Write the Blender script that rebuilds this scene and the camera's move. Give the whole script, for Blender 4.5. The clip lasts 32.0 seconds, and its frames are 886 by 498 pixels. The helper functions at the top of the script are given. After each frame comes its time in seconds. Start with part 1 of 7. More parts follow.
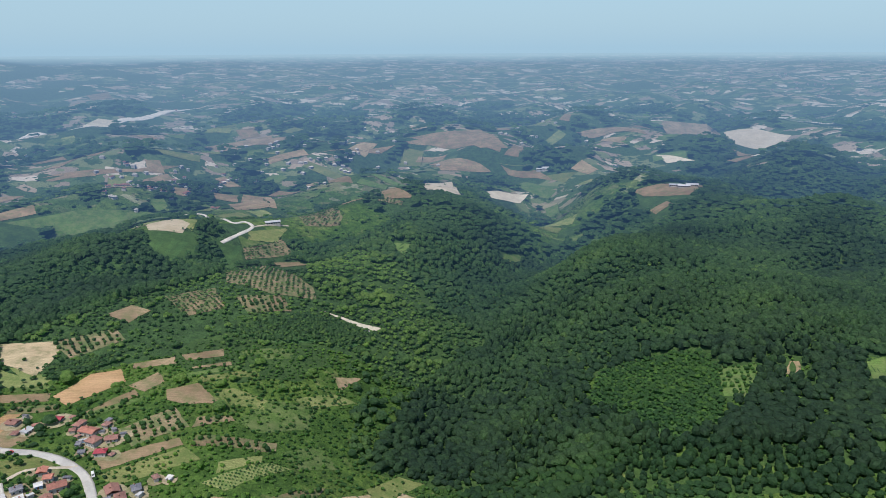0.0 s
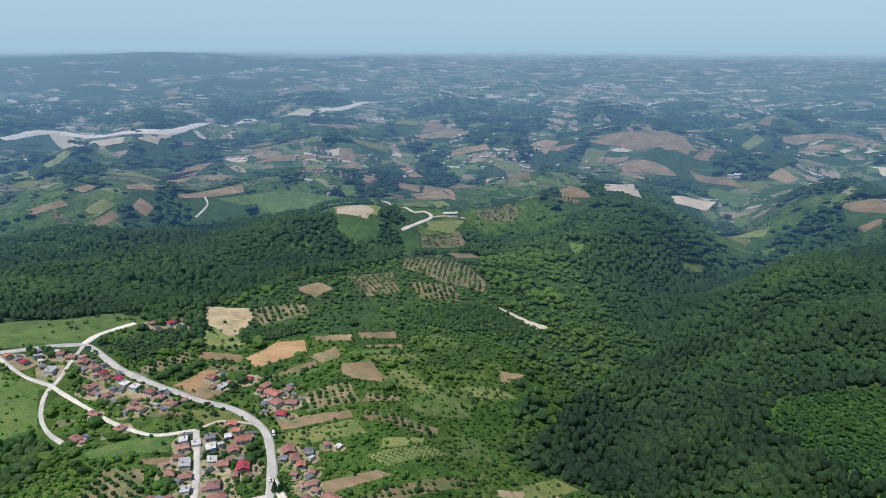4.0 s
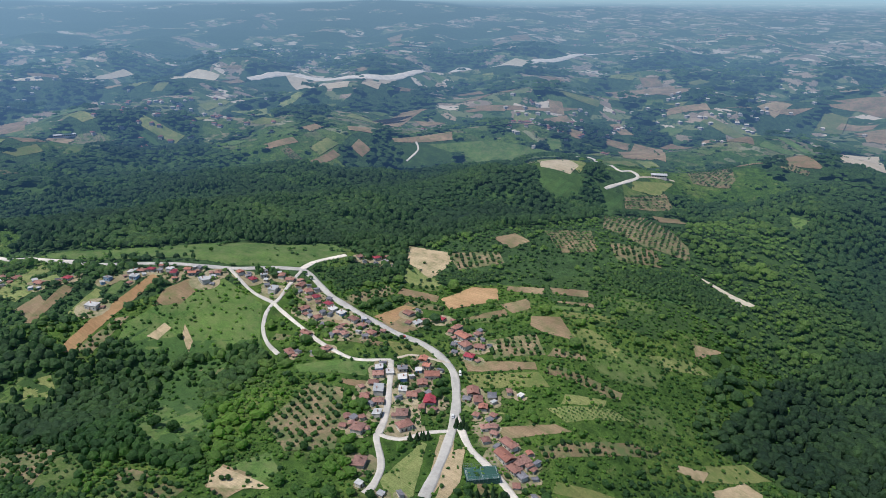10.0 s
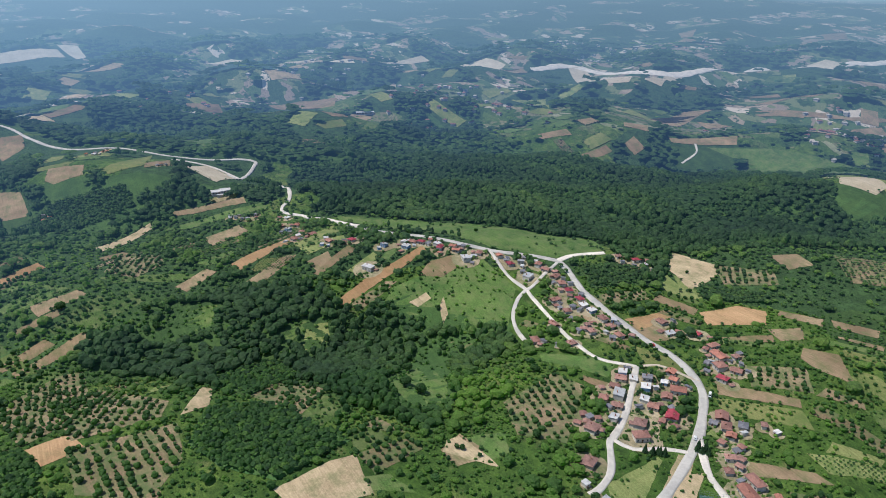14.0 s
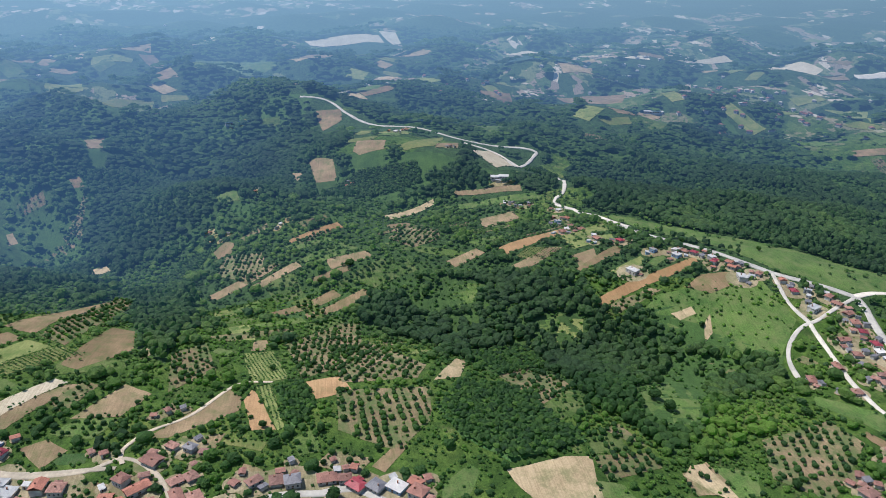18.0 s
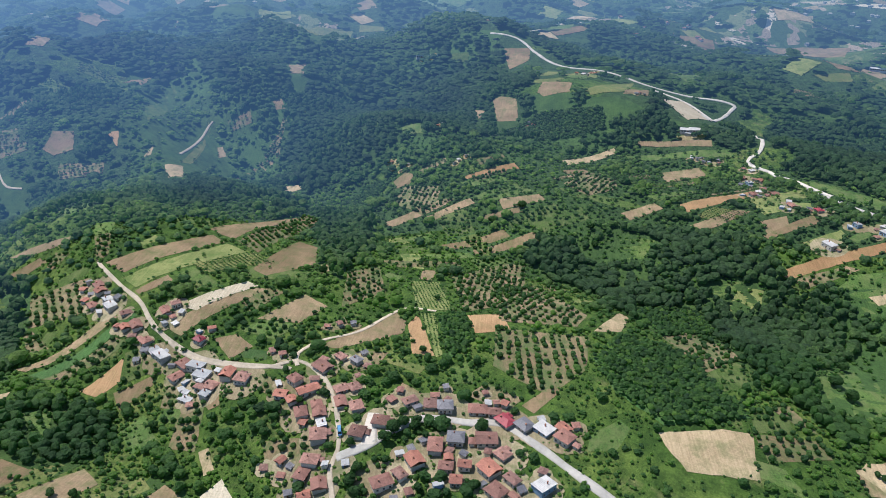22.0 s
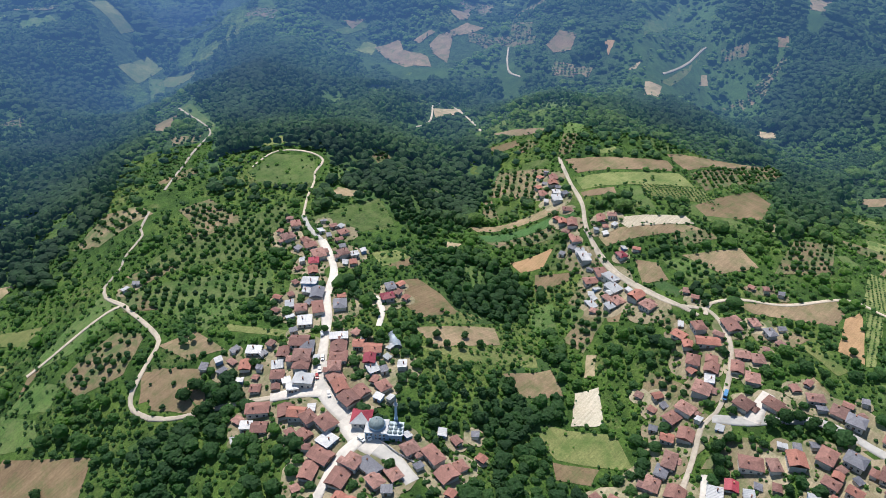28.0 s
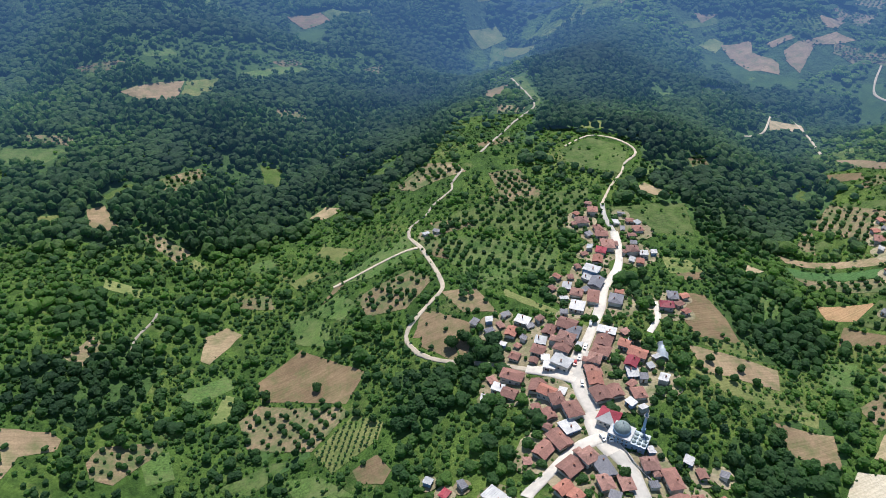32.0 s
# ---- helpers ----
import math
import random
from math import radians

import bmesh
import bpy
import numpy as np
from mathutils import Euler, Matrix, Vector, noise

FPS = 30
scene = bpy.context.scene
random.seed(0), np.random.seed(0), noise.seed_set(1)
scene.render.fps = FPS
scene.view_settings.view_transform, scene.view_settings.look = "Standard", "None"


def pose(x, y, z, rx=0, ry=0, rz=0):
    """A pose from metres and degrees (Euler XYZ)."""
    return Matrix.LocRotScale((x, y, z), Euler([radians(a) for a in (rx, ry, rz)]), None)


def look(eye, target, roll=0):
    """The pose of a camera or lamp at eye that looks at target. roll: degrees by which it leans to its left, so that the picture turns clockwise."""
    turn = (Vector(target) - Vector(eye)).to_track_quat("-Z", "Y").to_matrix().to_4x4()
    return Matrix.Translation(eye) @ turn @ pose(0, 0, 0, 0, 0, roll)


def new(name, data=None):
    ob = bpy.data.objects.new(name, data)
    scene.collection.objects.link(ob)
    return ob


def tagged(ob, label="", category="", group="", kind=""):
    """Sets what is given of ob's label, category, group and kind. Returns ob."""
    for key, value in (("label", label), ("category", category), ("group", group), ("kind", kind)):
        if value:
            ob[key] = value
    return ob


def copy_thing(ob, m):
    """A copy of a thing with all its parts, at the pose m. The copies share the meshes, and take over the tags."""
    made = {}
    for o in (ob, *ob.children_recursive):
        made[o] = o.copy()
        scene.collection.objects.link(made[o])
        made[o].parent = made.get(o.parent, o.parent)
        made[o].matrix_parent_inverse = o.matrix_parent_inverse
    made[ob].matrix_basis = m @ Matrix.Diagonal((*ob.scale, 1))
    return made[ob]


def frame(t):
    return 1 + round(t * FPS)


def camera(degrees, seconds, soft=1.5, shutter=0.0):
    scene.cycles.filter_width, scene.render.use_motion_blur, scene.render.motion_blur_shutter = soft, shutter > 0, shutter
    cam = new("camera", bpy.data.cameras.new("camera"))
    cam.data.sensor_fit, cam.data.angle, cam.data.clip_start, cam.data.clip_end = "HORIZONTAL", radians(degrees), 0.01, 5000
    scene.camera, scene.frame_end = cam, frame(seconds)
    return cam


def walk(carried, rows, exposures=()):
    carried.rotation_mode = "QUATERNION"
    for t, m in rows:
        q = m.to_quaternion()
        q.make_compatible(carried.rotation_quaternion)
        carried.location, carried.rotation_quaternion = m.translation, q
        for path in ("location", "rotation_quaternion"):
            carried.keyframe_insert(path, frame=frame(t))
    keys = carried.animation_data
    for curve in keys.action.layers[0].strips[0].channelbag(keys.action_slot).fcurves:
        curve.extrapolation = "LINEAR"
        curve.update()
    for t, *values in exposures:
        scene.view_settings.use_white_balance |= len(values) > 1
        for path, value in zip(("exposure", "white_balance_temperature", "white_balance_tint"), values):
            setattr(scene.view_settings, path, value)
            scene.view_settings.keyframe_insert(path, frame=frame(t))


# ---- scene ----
cam = camera(63.84, 32.0, soft=0.6)
# a drone that hovers and turns: seconds, yaw, pitch, roll
ROWS = [
    (0.0, 3.94, -15.77, -0.29),
    (0.5, 6.43, -15.74, -0.27),
    (1.0, 8.61, -15.72, -0.20),
    (1.5, 9.98, -15.72, -0.13),
    (2.0, 11.46, -15.72, -0.11),
    (2.5, 13.08, -15.73, -0.06),
    (3.0, 14.76, -15.74, 0.04),
    (3.5, 16.65, -15.75, 0.10),
    (5.5, 23.23, -17.23, 0.40),
    (6.0, 25.01, -17.38, 0.42),
    (6.5, 26.31, -17.60, 0.53),
    (7.0, 27.38, -17.91, 0.57),
    (7.5, 27.83, -18.38, 0.54),
    (8.0, 28.40, -19.36, 0.53),
    (8.5, 30.18, -19.57, 0.50),
    (9.0, 32.05, -19.59, 0.53),
    (9.5, 33.53, -19.61, 0.50),
    (10.0, 34.99, -19.82, 0.47),
    (10.5, 37.75, -19.95, 0.51),
    (11.0, 40.29, -20.05, 0.52),
    (11.5, 42.96, -20.11, 0.49),
    (12.0, 45.92, -20.20, 0.50),
    (12.5, 48.71, -20.30, 0.53),
    (13.0, 51.39, -20.38, 0.52),
    (13.5, 54.10, -20.46, 0.54),
    (14.0, 56.89, -20.54, 0.59),
    (14.5, 59.64, -20.64, 0.61),
    (16.5, 70.84, -21.00, 0.79),
    (17.0, 73.77, -21.08, 0.82),
    (17.5, 76.66, -21.18, 0.92),
    (18.0, 79.51, -21.24, 0.85),
    (18.5, 81.92, -21.62, 0.96),
    (19.0, 83.38, -22.12, 0.99),
    (19.5, 84.67, -22.63, 1.04),
    (20.0, 85.80, -23.56, 1.06),
    (20.5, 87.06, -24.52, 1.13),
    (21.0, 89.62, -24.98, 1.12),
    (21.5, 91.66, -25.34, 1.15),
    (22.0, 94.32, -26.10, 1.15),
    (22.5, 97.96, -26.63, 1.11),
    (23.0, 101.28, -27.05, 1.06),
    (23.5, 104.50, -27.56, 1.15),
    (24.0, 107.12, -28.58, 1.16),
    (24.5, 110.05, -29.52, 1.06),
    (25.0, 113.89, -30.27, 0.98),
    (25.5, 117.17, -31.04, 1.00),
    (26.0, 120.76, -31.61, 0.92),
    (26.5, 124.58, -31.87, 0.91),
    (28.5, 135.59, -32.79, 0.81),
    (29.0, 138.64, -32.99, 0.74),
    (29.5, 142.41, -33.15, 0.63),
    (30.0, 145.84, -33.30, 0.56),
    (30.5, 149.49, -33.47, 0.48),
    (31.0, 153.38, -33.63, 0.32),
    (31.5, 156.60, -33.77, 0.21),
    (32.0, 160.29, -33.88, 0.04),
]
walk(cam, [(t, pose(0, 0, 270.0, 90 + pitch, 0, yaw) @ pose(0, 0, 0, 0, 0, roll)) for t, yaw, pitch, roll in ROWS],
     exposures=[(0.0, -0.02), (9.0, -0.1), (14.0, -0.05), (19.0, 0.08), (26.0, 0.15), (32.0, 0.2)])

# ---- light ----
SUN_AZ, SUN_EL = 155.0, 63.0  # bearing, counted as the yaw is, and height of the sun
world = bpy.data.worlds.new("world")
scene.world = world
world.use_nodes = True
wn = world.node_tree.nodes
sky = wn.new("ShaderNodeTexSky")
sky.sky_type, sky.sun_disc = "NISHITA", False
sky.sun_elevation, sky.sun_rotation = radians(SUN_EL), radians(-SUN_AZ)
sky.altitude, sky.air_density, sky.dust_density, sky.ozone_density = 400, 1.0, 0.15, 3.0
wn["Background"].inputs["Strength"].default_value = 0.135
# hazy air over the horizon, all round
where = wn.new("ShaderNodeTexCoord")
split = wn.new("ShaderNodeSeparateXYZ")
low = wn.new("ShaderNodeMapRange")
low.inputs["From Min"].default_value, low.inputs["From Max"].default_value = 0.0, 0.35
low.inputs["To Min"].default_value, low.inputs["To Max"].default_value = 1.0, 0.0
veil = wn.new("ShaderNodeMix")
veil.data_type = "RGBA"
veil.inputs[7].default_value = (2.78, 4.26, 5.41, 1)
world.node_tree.links.new(where.outputs["Generated"], split.inputs["Vector"])
world.node_tree.links.new(split.outputs["Z"], low.inputs["Value"])
world.node_tree.links.new(low.outputs["Result"], veil.inputs[0])
world.node_tree.links.new(sky.outputs["Color"], veil.inputs[6])
world.node_tree.links.new(veil.outputs[2], wn["Background"].inputs["Color"])
sun = new("sun", bpy.data.lights.new("sun", "SUN"))
sun.data.energy, sun.data.angle, sun.data.color = 5.0, radians(0.53), (1.0, 0.97, 0.93)
to_sun = Vector((-math.sin(radians(SUN_AZ)) * math.cos(radians(SUN_EL)), math.cos(radians(SUN_AZ)) * math.cos(radians(SUN_EL)), math.sin(radians(SUN_EL))))
sun.matrix_world = look(to_sun * 900, (0, 0, 0))

# ---- the lie of the land ----
EYE = 270.0
K = 1.2273  # the plan's unit of distance, in metres


def polar(az, d):
    a = radians(az)
    return (-math.sin(a) * d * K, math.cos(a) * d * K)


# valleys: depth, half width and the bearing and distance of the points of their beds
VALLEYS = [
    (58.0, 95.0, [(9, 250), (4, 400), (1, 560), (-2, 780), (-6, 1100), (-3, 1400)]),
    (22.0, 50.0, [(116, 210), (125, 320), (130, 420), (132, 560), (128, 700)]),
    (34.0, 85.0, [(190, 190), (182, 290), (176, 400), (170, 540), (160, 760), (154, 1000), (150, 1300)]),
    (20.0, 60.0, [(58, 430), (70, 420), (84, 450), (95, 500), (101, 540), (104, 660), (110, 760)]),
    (34.0, 120.0, [(120, 760), (133, 720), (145, 760), (154, 800)]),
    (30.0, 140.0, [(52, 980), (38, 1050), (24, 1200), (10, 1350)]),
    (34.0, 120.0, [(104, 680), (104, 800), (100, 1000)]),
]
# knolls: height, radius, bearing and distance
KNOLLS = [(26, 230, 88, 1150), (9, 60, 144, 480), (24, 260, -22, 700), (10, 90, 15, 330), (8, 120, 60, 560),
          (30, 240, 185, 900), (26, 260, 112, 1050), (10, 120, 122, 450), (14, 200, 40, 760), (16, 200, 135, 1150)]
WAVES = [(3.2, 0.0143, 0.0061, 0.4), (2.6, -0.0102, 0.0171, 1.9), (1.6, 0.0263, -0.0177, 4.1), (1.2, 0.031, 0.027, 2.2),
         (0.7, -0.047, 0.029, 0.7), (0.6, 0.021, 0.058, 5.2)]


def height(x, y):
    """Ground height at plan points (numpy arrays or numbers)."""
    x, y = np.asarray(x, float), np.asarray(y, float)
    d = np.hypot(x, y)
    z = np.zeros_like(d)
    for a, kx, ky, ph in WAVES:
        z = z + a * np.sin(kx * x + ky * y + ph)
    swell = np.clip((d - 620) / 420, 0, 1)
    z = z + swell * (15 * np.sin(0.0121 * x + 0.0068 * y + 1.0) + 13 * np.sin(-0.0083 * x + 0.0142 * y + 2.5) + 9 * np.sin(0.021 * x - 0.0152 * y))
    folds = swell * np.clip(np.degrees(np.arctan2(-x, y)) % 360 - 92, 0, 20) / 20 * (np.degrees(np.arctan2(-x, y)) % 360 < 300)
    z = z + folds * (15 - 30 * np.abs(np.sin(0.0078 * x + 0.0052 * y + 0.6 + 0.5 * np.sin(0.006 * x - 0.007 * y))) + 5 - 10 * np.abs(np.sin(-0.011 * x + 0.017 * y + 1.1)))
    for h, r, az, dist in KNOLLS:
        cx, cy = polar(az, dist)
        z = z + h * K * np.exp(-((x - cx) ** 2 + (y - cy) ** 2) / (r * K) ** 2)
    for depth, w, bed in VALLEYS:
        pts = [polar(*p) for p in bed]
        best = np.full_like(d, 1e9)
        for (ax, ay), (bx, by) in zip(pts, pts[1:]):
            u = np.clip(((x - ax) * (bx - ax) + (y - ay) * (by - ay)) / ((bx - ax) ** 2 + (by - ay) ** 2), 0, 1)
            best = np.minimum(best, np.hypot(x - ax - u * (bx - ax), y - ay - u * (by - ay)))
        z = z - depth * K * np.exp(-(best / (w * K)) ** 2)
    s = np.clip((d - 1700) / 3150, 0, 1)
    z = z * np.clip(1.15 - s * 1.4, 0, 1)
    hills = np.sin(x * 0.0041 + 1.3) * np.sin(y * 0.0036 + 0.4) + 0.6 * np.sin(x * 0.0075 - y * 0.006) + 0.4 * np.sin(x * 0.011 + y * 0.013 + 2)
    az = (np.degrees(np.arctan2(-x, y)) + 60) % 360 - 60
    ridge = np.exp(-((d - 4150 - 60 * np.sin(x * 0.004)) / 330) ** 2) * np.clip((az - 17) / 22, 0, 1) * np.clip((98 - az) / 20, 0, 1)
    z = z + ridge * (30 + 7 * np.sin(x * 0.0045 + 1) + 5 * np.sin(y * 0.008))
    return z + 236 * s ** 1.15 + 17 * hills * np.sqrt(s) * np.clip(1.5 - 1.5 * s, 0, 1)


def wave_noise(x, y, scale, seed):
    """Smooth noise from turned sine waves, about -1 to 1."""
    rng = np.random.default_rng(seed)
    s = np.zeros_like(x)
    for k in range(7):
        a, f = rng.uniform(0, 6.283), scale * rng.uniform(0.5, 2.1)
        s += np.sin((x * np.cos(a) + y * np.sin(a)) * f + rng.uniform(0, 6.283))
    return s / 3.2


def cover(x, y):
    """How wooded the far country is: 1 under closed crowns, 0 in the open."""
    d, az = np.hypot(x, y), (np.degrees(np.arctan2(-x, y)) + 60) % 360 - 60
    north = np.clip((82 - az) / 20, 0, 1)
    bare = 0.10 + 0.38 * np.clip((d - 840) / 260, 0, 1) * north
    plain_ = np.clip((d - 2500) / 500, 0, 1) * np.clip((30 - az) / 14, 0, 1) + np.clip((d - 2900) / 500, 0, 1) * np.clip((az - 78) / 12, 0, 1)
    bare = bare + 0.45 * np.clip(plain_, 0, 1) - 0.3 * np.exp(-((az - 52) / 20) ** 2) * np.clip((d - 3100) / 500, 0, 1)
    n = 0.8 * wave_noise(x, y, 0.012, 51) + 0.45 * wave_noise(x, y, 0.035, 52)
    return np.clip(0.5 + (n + 0.62 - (bare - 0.12) * 1.63) * 4, 0, 1)


def seen_from(x, y):
    """The stretch of land that is planted: it starts and ends nearer where the ground is looked down on."""
    d, az = np.hypot(x, y), (np.degrees(np.arctan2(-x, y)) + 60) % 360 - 60
    return (d > np.interp(az, [-40, 30, 60, 90, 120, 150, 203], [320, 285, 265, 235, 190, 150, 140])) & (d < np.interp(az, [80, 110, 130, 150, 170, 203], [3000, 2700, 1900, 1500, 1350, 1300]))


# ---- materials ----


def material(name, rough=0.9):
    m = bpy.data.materials.new(name)
    m.use_nodes = True
    b = m.node_tree.nodes["Principled BSDF"]
    b.inputs["Roughness"].default_value = rough
    b.inputs["Specular IOR Level"].default_value = 0.25
    return m, m.node_tree.nodes, m.node_tree.links, b


def ramp(n, stops):
    r = n.new("ShaderNodeValToRGB")
    while len(r.color_ramp.elements) < len(stops):
        r.color_ramp.elements.new(0.5)
    for e, (p, c) in zip(r.color_ramp.elements, stops):
        e.position, e.color = p, (*c, 1)
    return r


def noise_node(n, l, scale, detail=4.0, rough=0.55, stretch=None, turn=0.0):
    geo = n.new("ShaderNodeNewGeometry")
    t = n.new("ShaderNodeTexNoise")
    t.inputs["Scale"].default_value, t.inputs["Detail"].default_value, t.inputs["Roughness"].default_value = scale, detail, rough
    src = geo.outputs["Position"]
    if stretch:
        mp = n.new("ShaderNodeMapping")
        mp.inputs["Scale"].default_value = stretch
        mp.inputs["Rotation"].default_value = (0, 0, turn)
        l.new(src, mp.inputs["Vector"])
        src = mp.outputs["Vector"]
    l.new(src, t.inputs["Vector"])
    return t


def mix(n, l, fac, a, b, mode="MIX"):
    x = n.new("ShaderNodeMix")
    x.data_type, x.blend_type = "RGBA", mode
    for sock, val in ((x.inputs[0], fac), (x.inputs[6], a), (x.inputs[7], b)):
        if isinstance(val, (int, float)):
            sock.default_value = val
        elif isinstance(val, tuple):
            sock.default_value = (*val, 1)
        else:
            l.new(val, sock)
    return x.outputs[2]


def bump(n, l, b, height_socket, strength, distance):
    k = n.new("ShaderNodeBump")
    k.inputs["Strength"].default_value, k.inputs["Distance"].default_value = strength, distance
    l.new(height_socket, k.inputs["Height"])
    l.new(k.outputs["Normal"], b.inputs["Normal"])


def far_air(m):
    """Paints distance haze into a material as blue emission, more the further it lies from the village and the nearer
    to the sun's bearing.
    """
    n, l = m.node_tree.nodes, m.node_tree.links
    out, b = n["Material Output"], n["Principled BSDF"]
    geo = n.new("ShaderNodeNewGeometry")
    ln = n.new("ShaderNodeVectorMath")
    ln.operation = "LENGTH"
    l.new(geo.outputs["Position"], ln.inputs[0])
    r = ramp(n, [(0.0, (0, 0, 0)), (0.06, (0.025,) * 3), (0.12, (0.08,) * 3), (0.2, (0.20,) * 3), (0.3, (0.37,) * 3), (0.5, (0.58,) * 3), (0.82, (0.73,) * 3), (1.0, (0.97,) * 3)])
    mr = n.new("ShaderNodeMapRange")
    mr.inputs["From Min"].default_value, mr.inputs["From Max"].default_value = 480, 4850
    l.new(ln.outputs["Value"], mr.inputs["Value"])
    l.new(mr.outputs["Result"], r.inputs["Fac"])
    # the haze itself: a blue emission mixed over the surface
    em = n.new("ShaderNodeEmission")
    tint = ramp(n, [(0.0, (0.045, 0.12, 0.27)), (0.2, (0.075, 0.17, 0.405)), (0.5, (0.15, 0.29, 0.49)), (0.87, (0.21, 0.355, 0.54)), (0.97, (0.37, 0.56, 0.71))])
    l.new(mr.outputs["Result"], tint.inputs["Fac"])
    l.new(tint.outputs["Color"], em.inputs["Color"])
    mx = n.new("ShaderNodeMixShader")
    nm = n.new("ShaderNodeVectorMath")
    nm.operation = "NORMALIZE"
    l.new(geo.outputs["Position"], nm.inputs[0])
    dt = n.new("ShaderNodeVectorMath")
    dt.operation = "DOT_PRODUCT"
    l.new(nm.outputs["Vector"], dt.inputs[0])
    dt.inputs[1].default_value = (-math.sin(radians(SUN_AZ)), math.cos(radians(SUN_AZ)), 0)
    # painted haze is stronger towards the sun's bearing
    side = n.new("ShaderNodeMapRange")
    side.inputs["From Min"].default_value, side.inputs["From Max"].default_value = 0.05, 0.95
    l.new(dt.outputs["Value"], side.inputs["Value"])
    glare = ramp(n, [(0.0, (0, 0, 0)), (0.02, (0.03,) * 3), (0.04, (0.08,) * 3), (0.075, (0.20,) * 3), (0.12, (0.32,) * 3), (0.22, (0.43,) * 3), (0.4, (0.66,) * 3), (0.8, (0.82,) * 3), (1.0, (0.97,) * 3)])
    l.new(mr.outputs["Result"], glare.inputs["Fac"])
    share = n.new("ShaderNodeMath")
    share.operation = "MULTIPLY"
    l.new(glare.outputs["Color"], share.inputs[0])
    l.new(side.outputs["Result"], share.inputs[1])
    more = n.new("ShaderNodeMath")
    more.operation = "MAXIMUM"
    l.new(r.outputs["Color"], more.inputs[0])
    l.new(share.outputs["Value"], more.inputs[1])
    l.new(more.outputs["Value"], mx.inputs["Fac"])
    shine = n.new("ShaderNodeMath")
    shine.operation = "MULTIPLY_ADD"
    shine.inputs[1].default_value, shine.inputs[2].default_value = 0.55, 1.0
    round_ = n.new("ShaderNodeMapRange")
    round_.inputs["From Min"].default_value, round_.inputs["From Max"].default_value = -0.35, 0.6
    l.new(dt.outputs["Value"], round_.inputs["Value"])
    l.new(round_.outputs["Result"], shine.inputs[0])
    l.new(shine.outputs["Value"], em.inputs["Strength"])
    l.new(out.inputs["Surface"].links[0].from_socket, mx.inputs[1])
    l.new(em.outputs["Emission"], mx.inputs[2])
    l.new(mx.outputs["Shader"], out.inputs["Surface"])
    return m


def grass_colour(n, l):
    """Rough grass: broad patches, tufts and herbs."""
    big, mid_, fine = noise_node(n, l, 0.012, 5), noise_node(n, l, 0.11, 5, 0.65), noise_node(n, l, 0.7, 5, 0.7)
    c1 = ramp(n, [(0.3, (0.030, 0.072, 0.015)), (0.48, (0.054, 0.108, 0.022)), (0.62, (0.088, 0.140, 0.033)), (0.8, (0.165, 0.17, 0.075))])
    l.new(big.outputs["Fac"], c1.inputs["Fac"])
    c3 = ramp(n, [(0.35, (0.42, 0.52, 0.44)), (0.62, (1.3, 1.22, 1.1))])
    l.new(mid_.outputs["Fac"], c3.inputs["Fac"])
    c2 = ramp(n, [(0.3, (0.55, 0.6, 0.52)), (0.7, (1.35, 1.3, 1.25))])
    l.new(fine.outputs["Fac"], c2.inputs["Fac"])
    dry = noise_node(n, l, 0.045, 6, 0.7)
    dm = ramp(n, [(0.57, (0, 0, 0)), (0.70, (0.4,) * 3)])
    l.new(dry.outputs["Fac"], dm.inputs["Fac"])
    base = mix(n, l, dm.outputs["Color"], c1.outputs["Color"], (0.235, 0.205, 0.12))
    return mix(n, l, 0.9, mix(n, l, 0.9, base, c3.outputs["Color"], "MULTIPLY"), c2.outputs["Color"], "MULTIPLY"), fine


def ground_material():
    m, n, l, b = material("rough_grassland", 0.95)
    col, fine = grass_colour(n, l)
    l.new(col, b.inputs["Base Color"])
    bump(n, l, b, fine.outputs["Fac"], 1.0, 0.9)
    return m


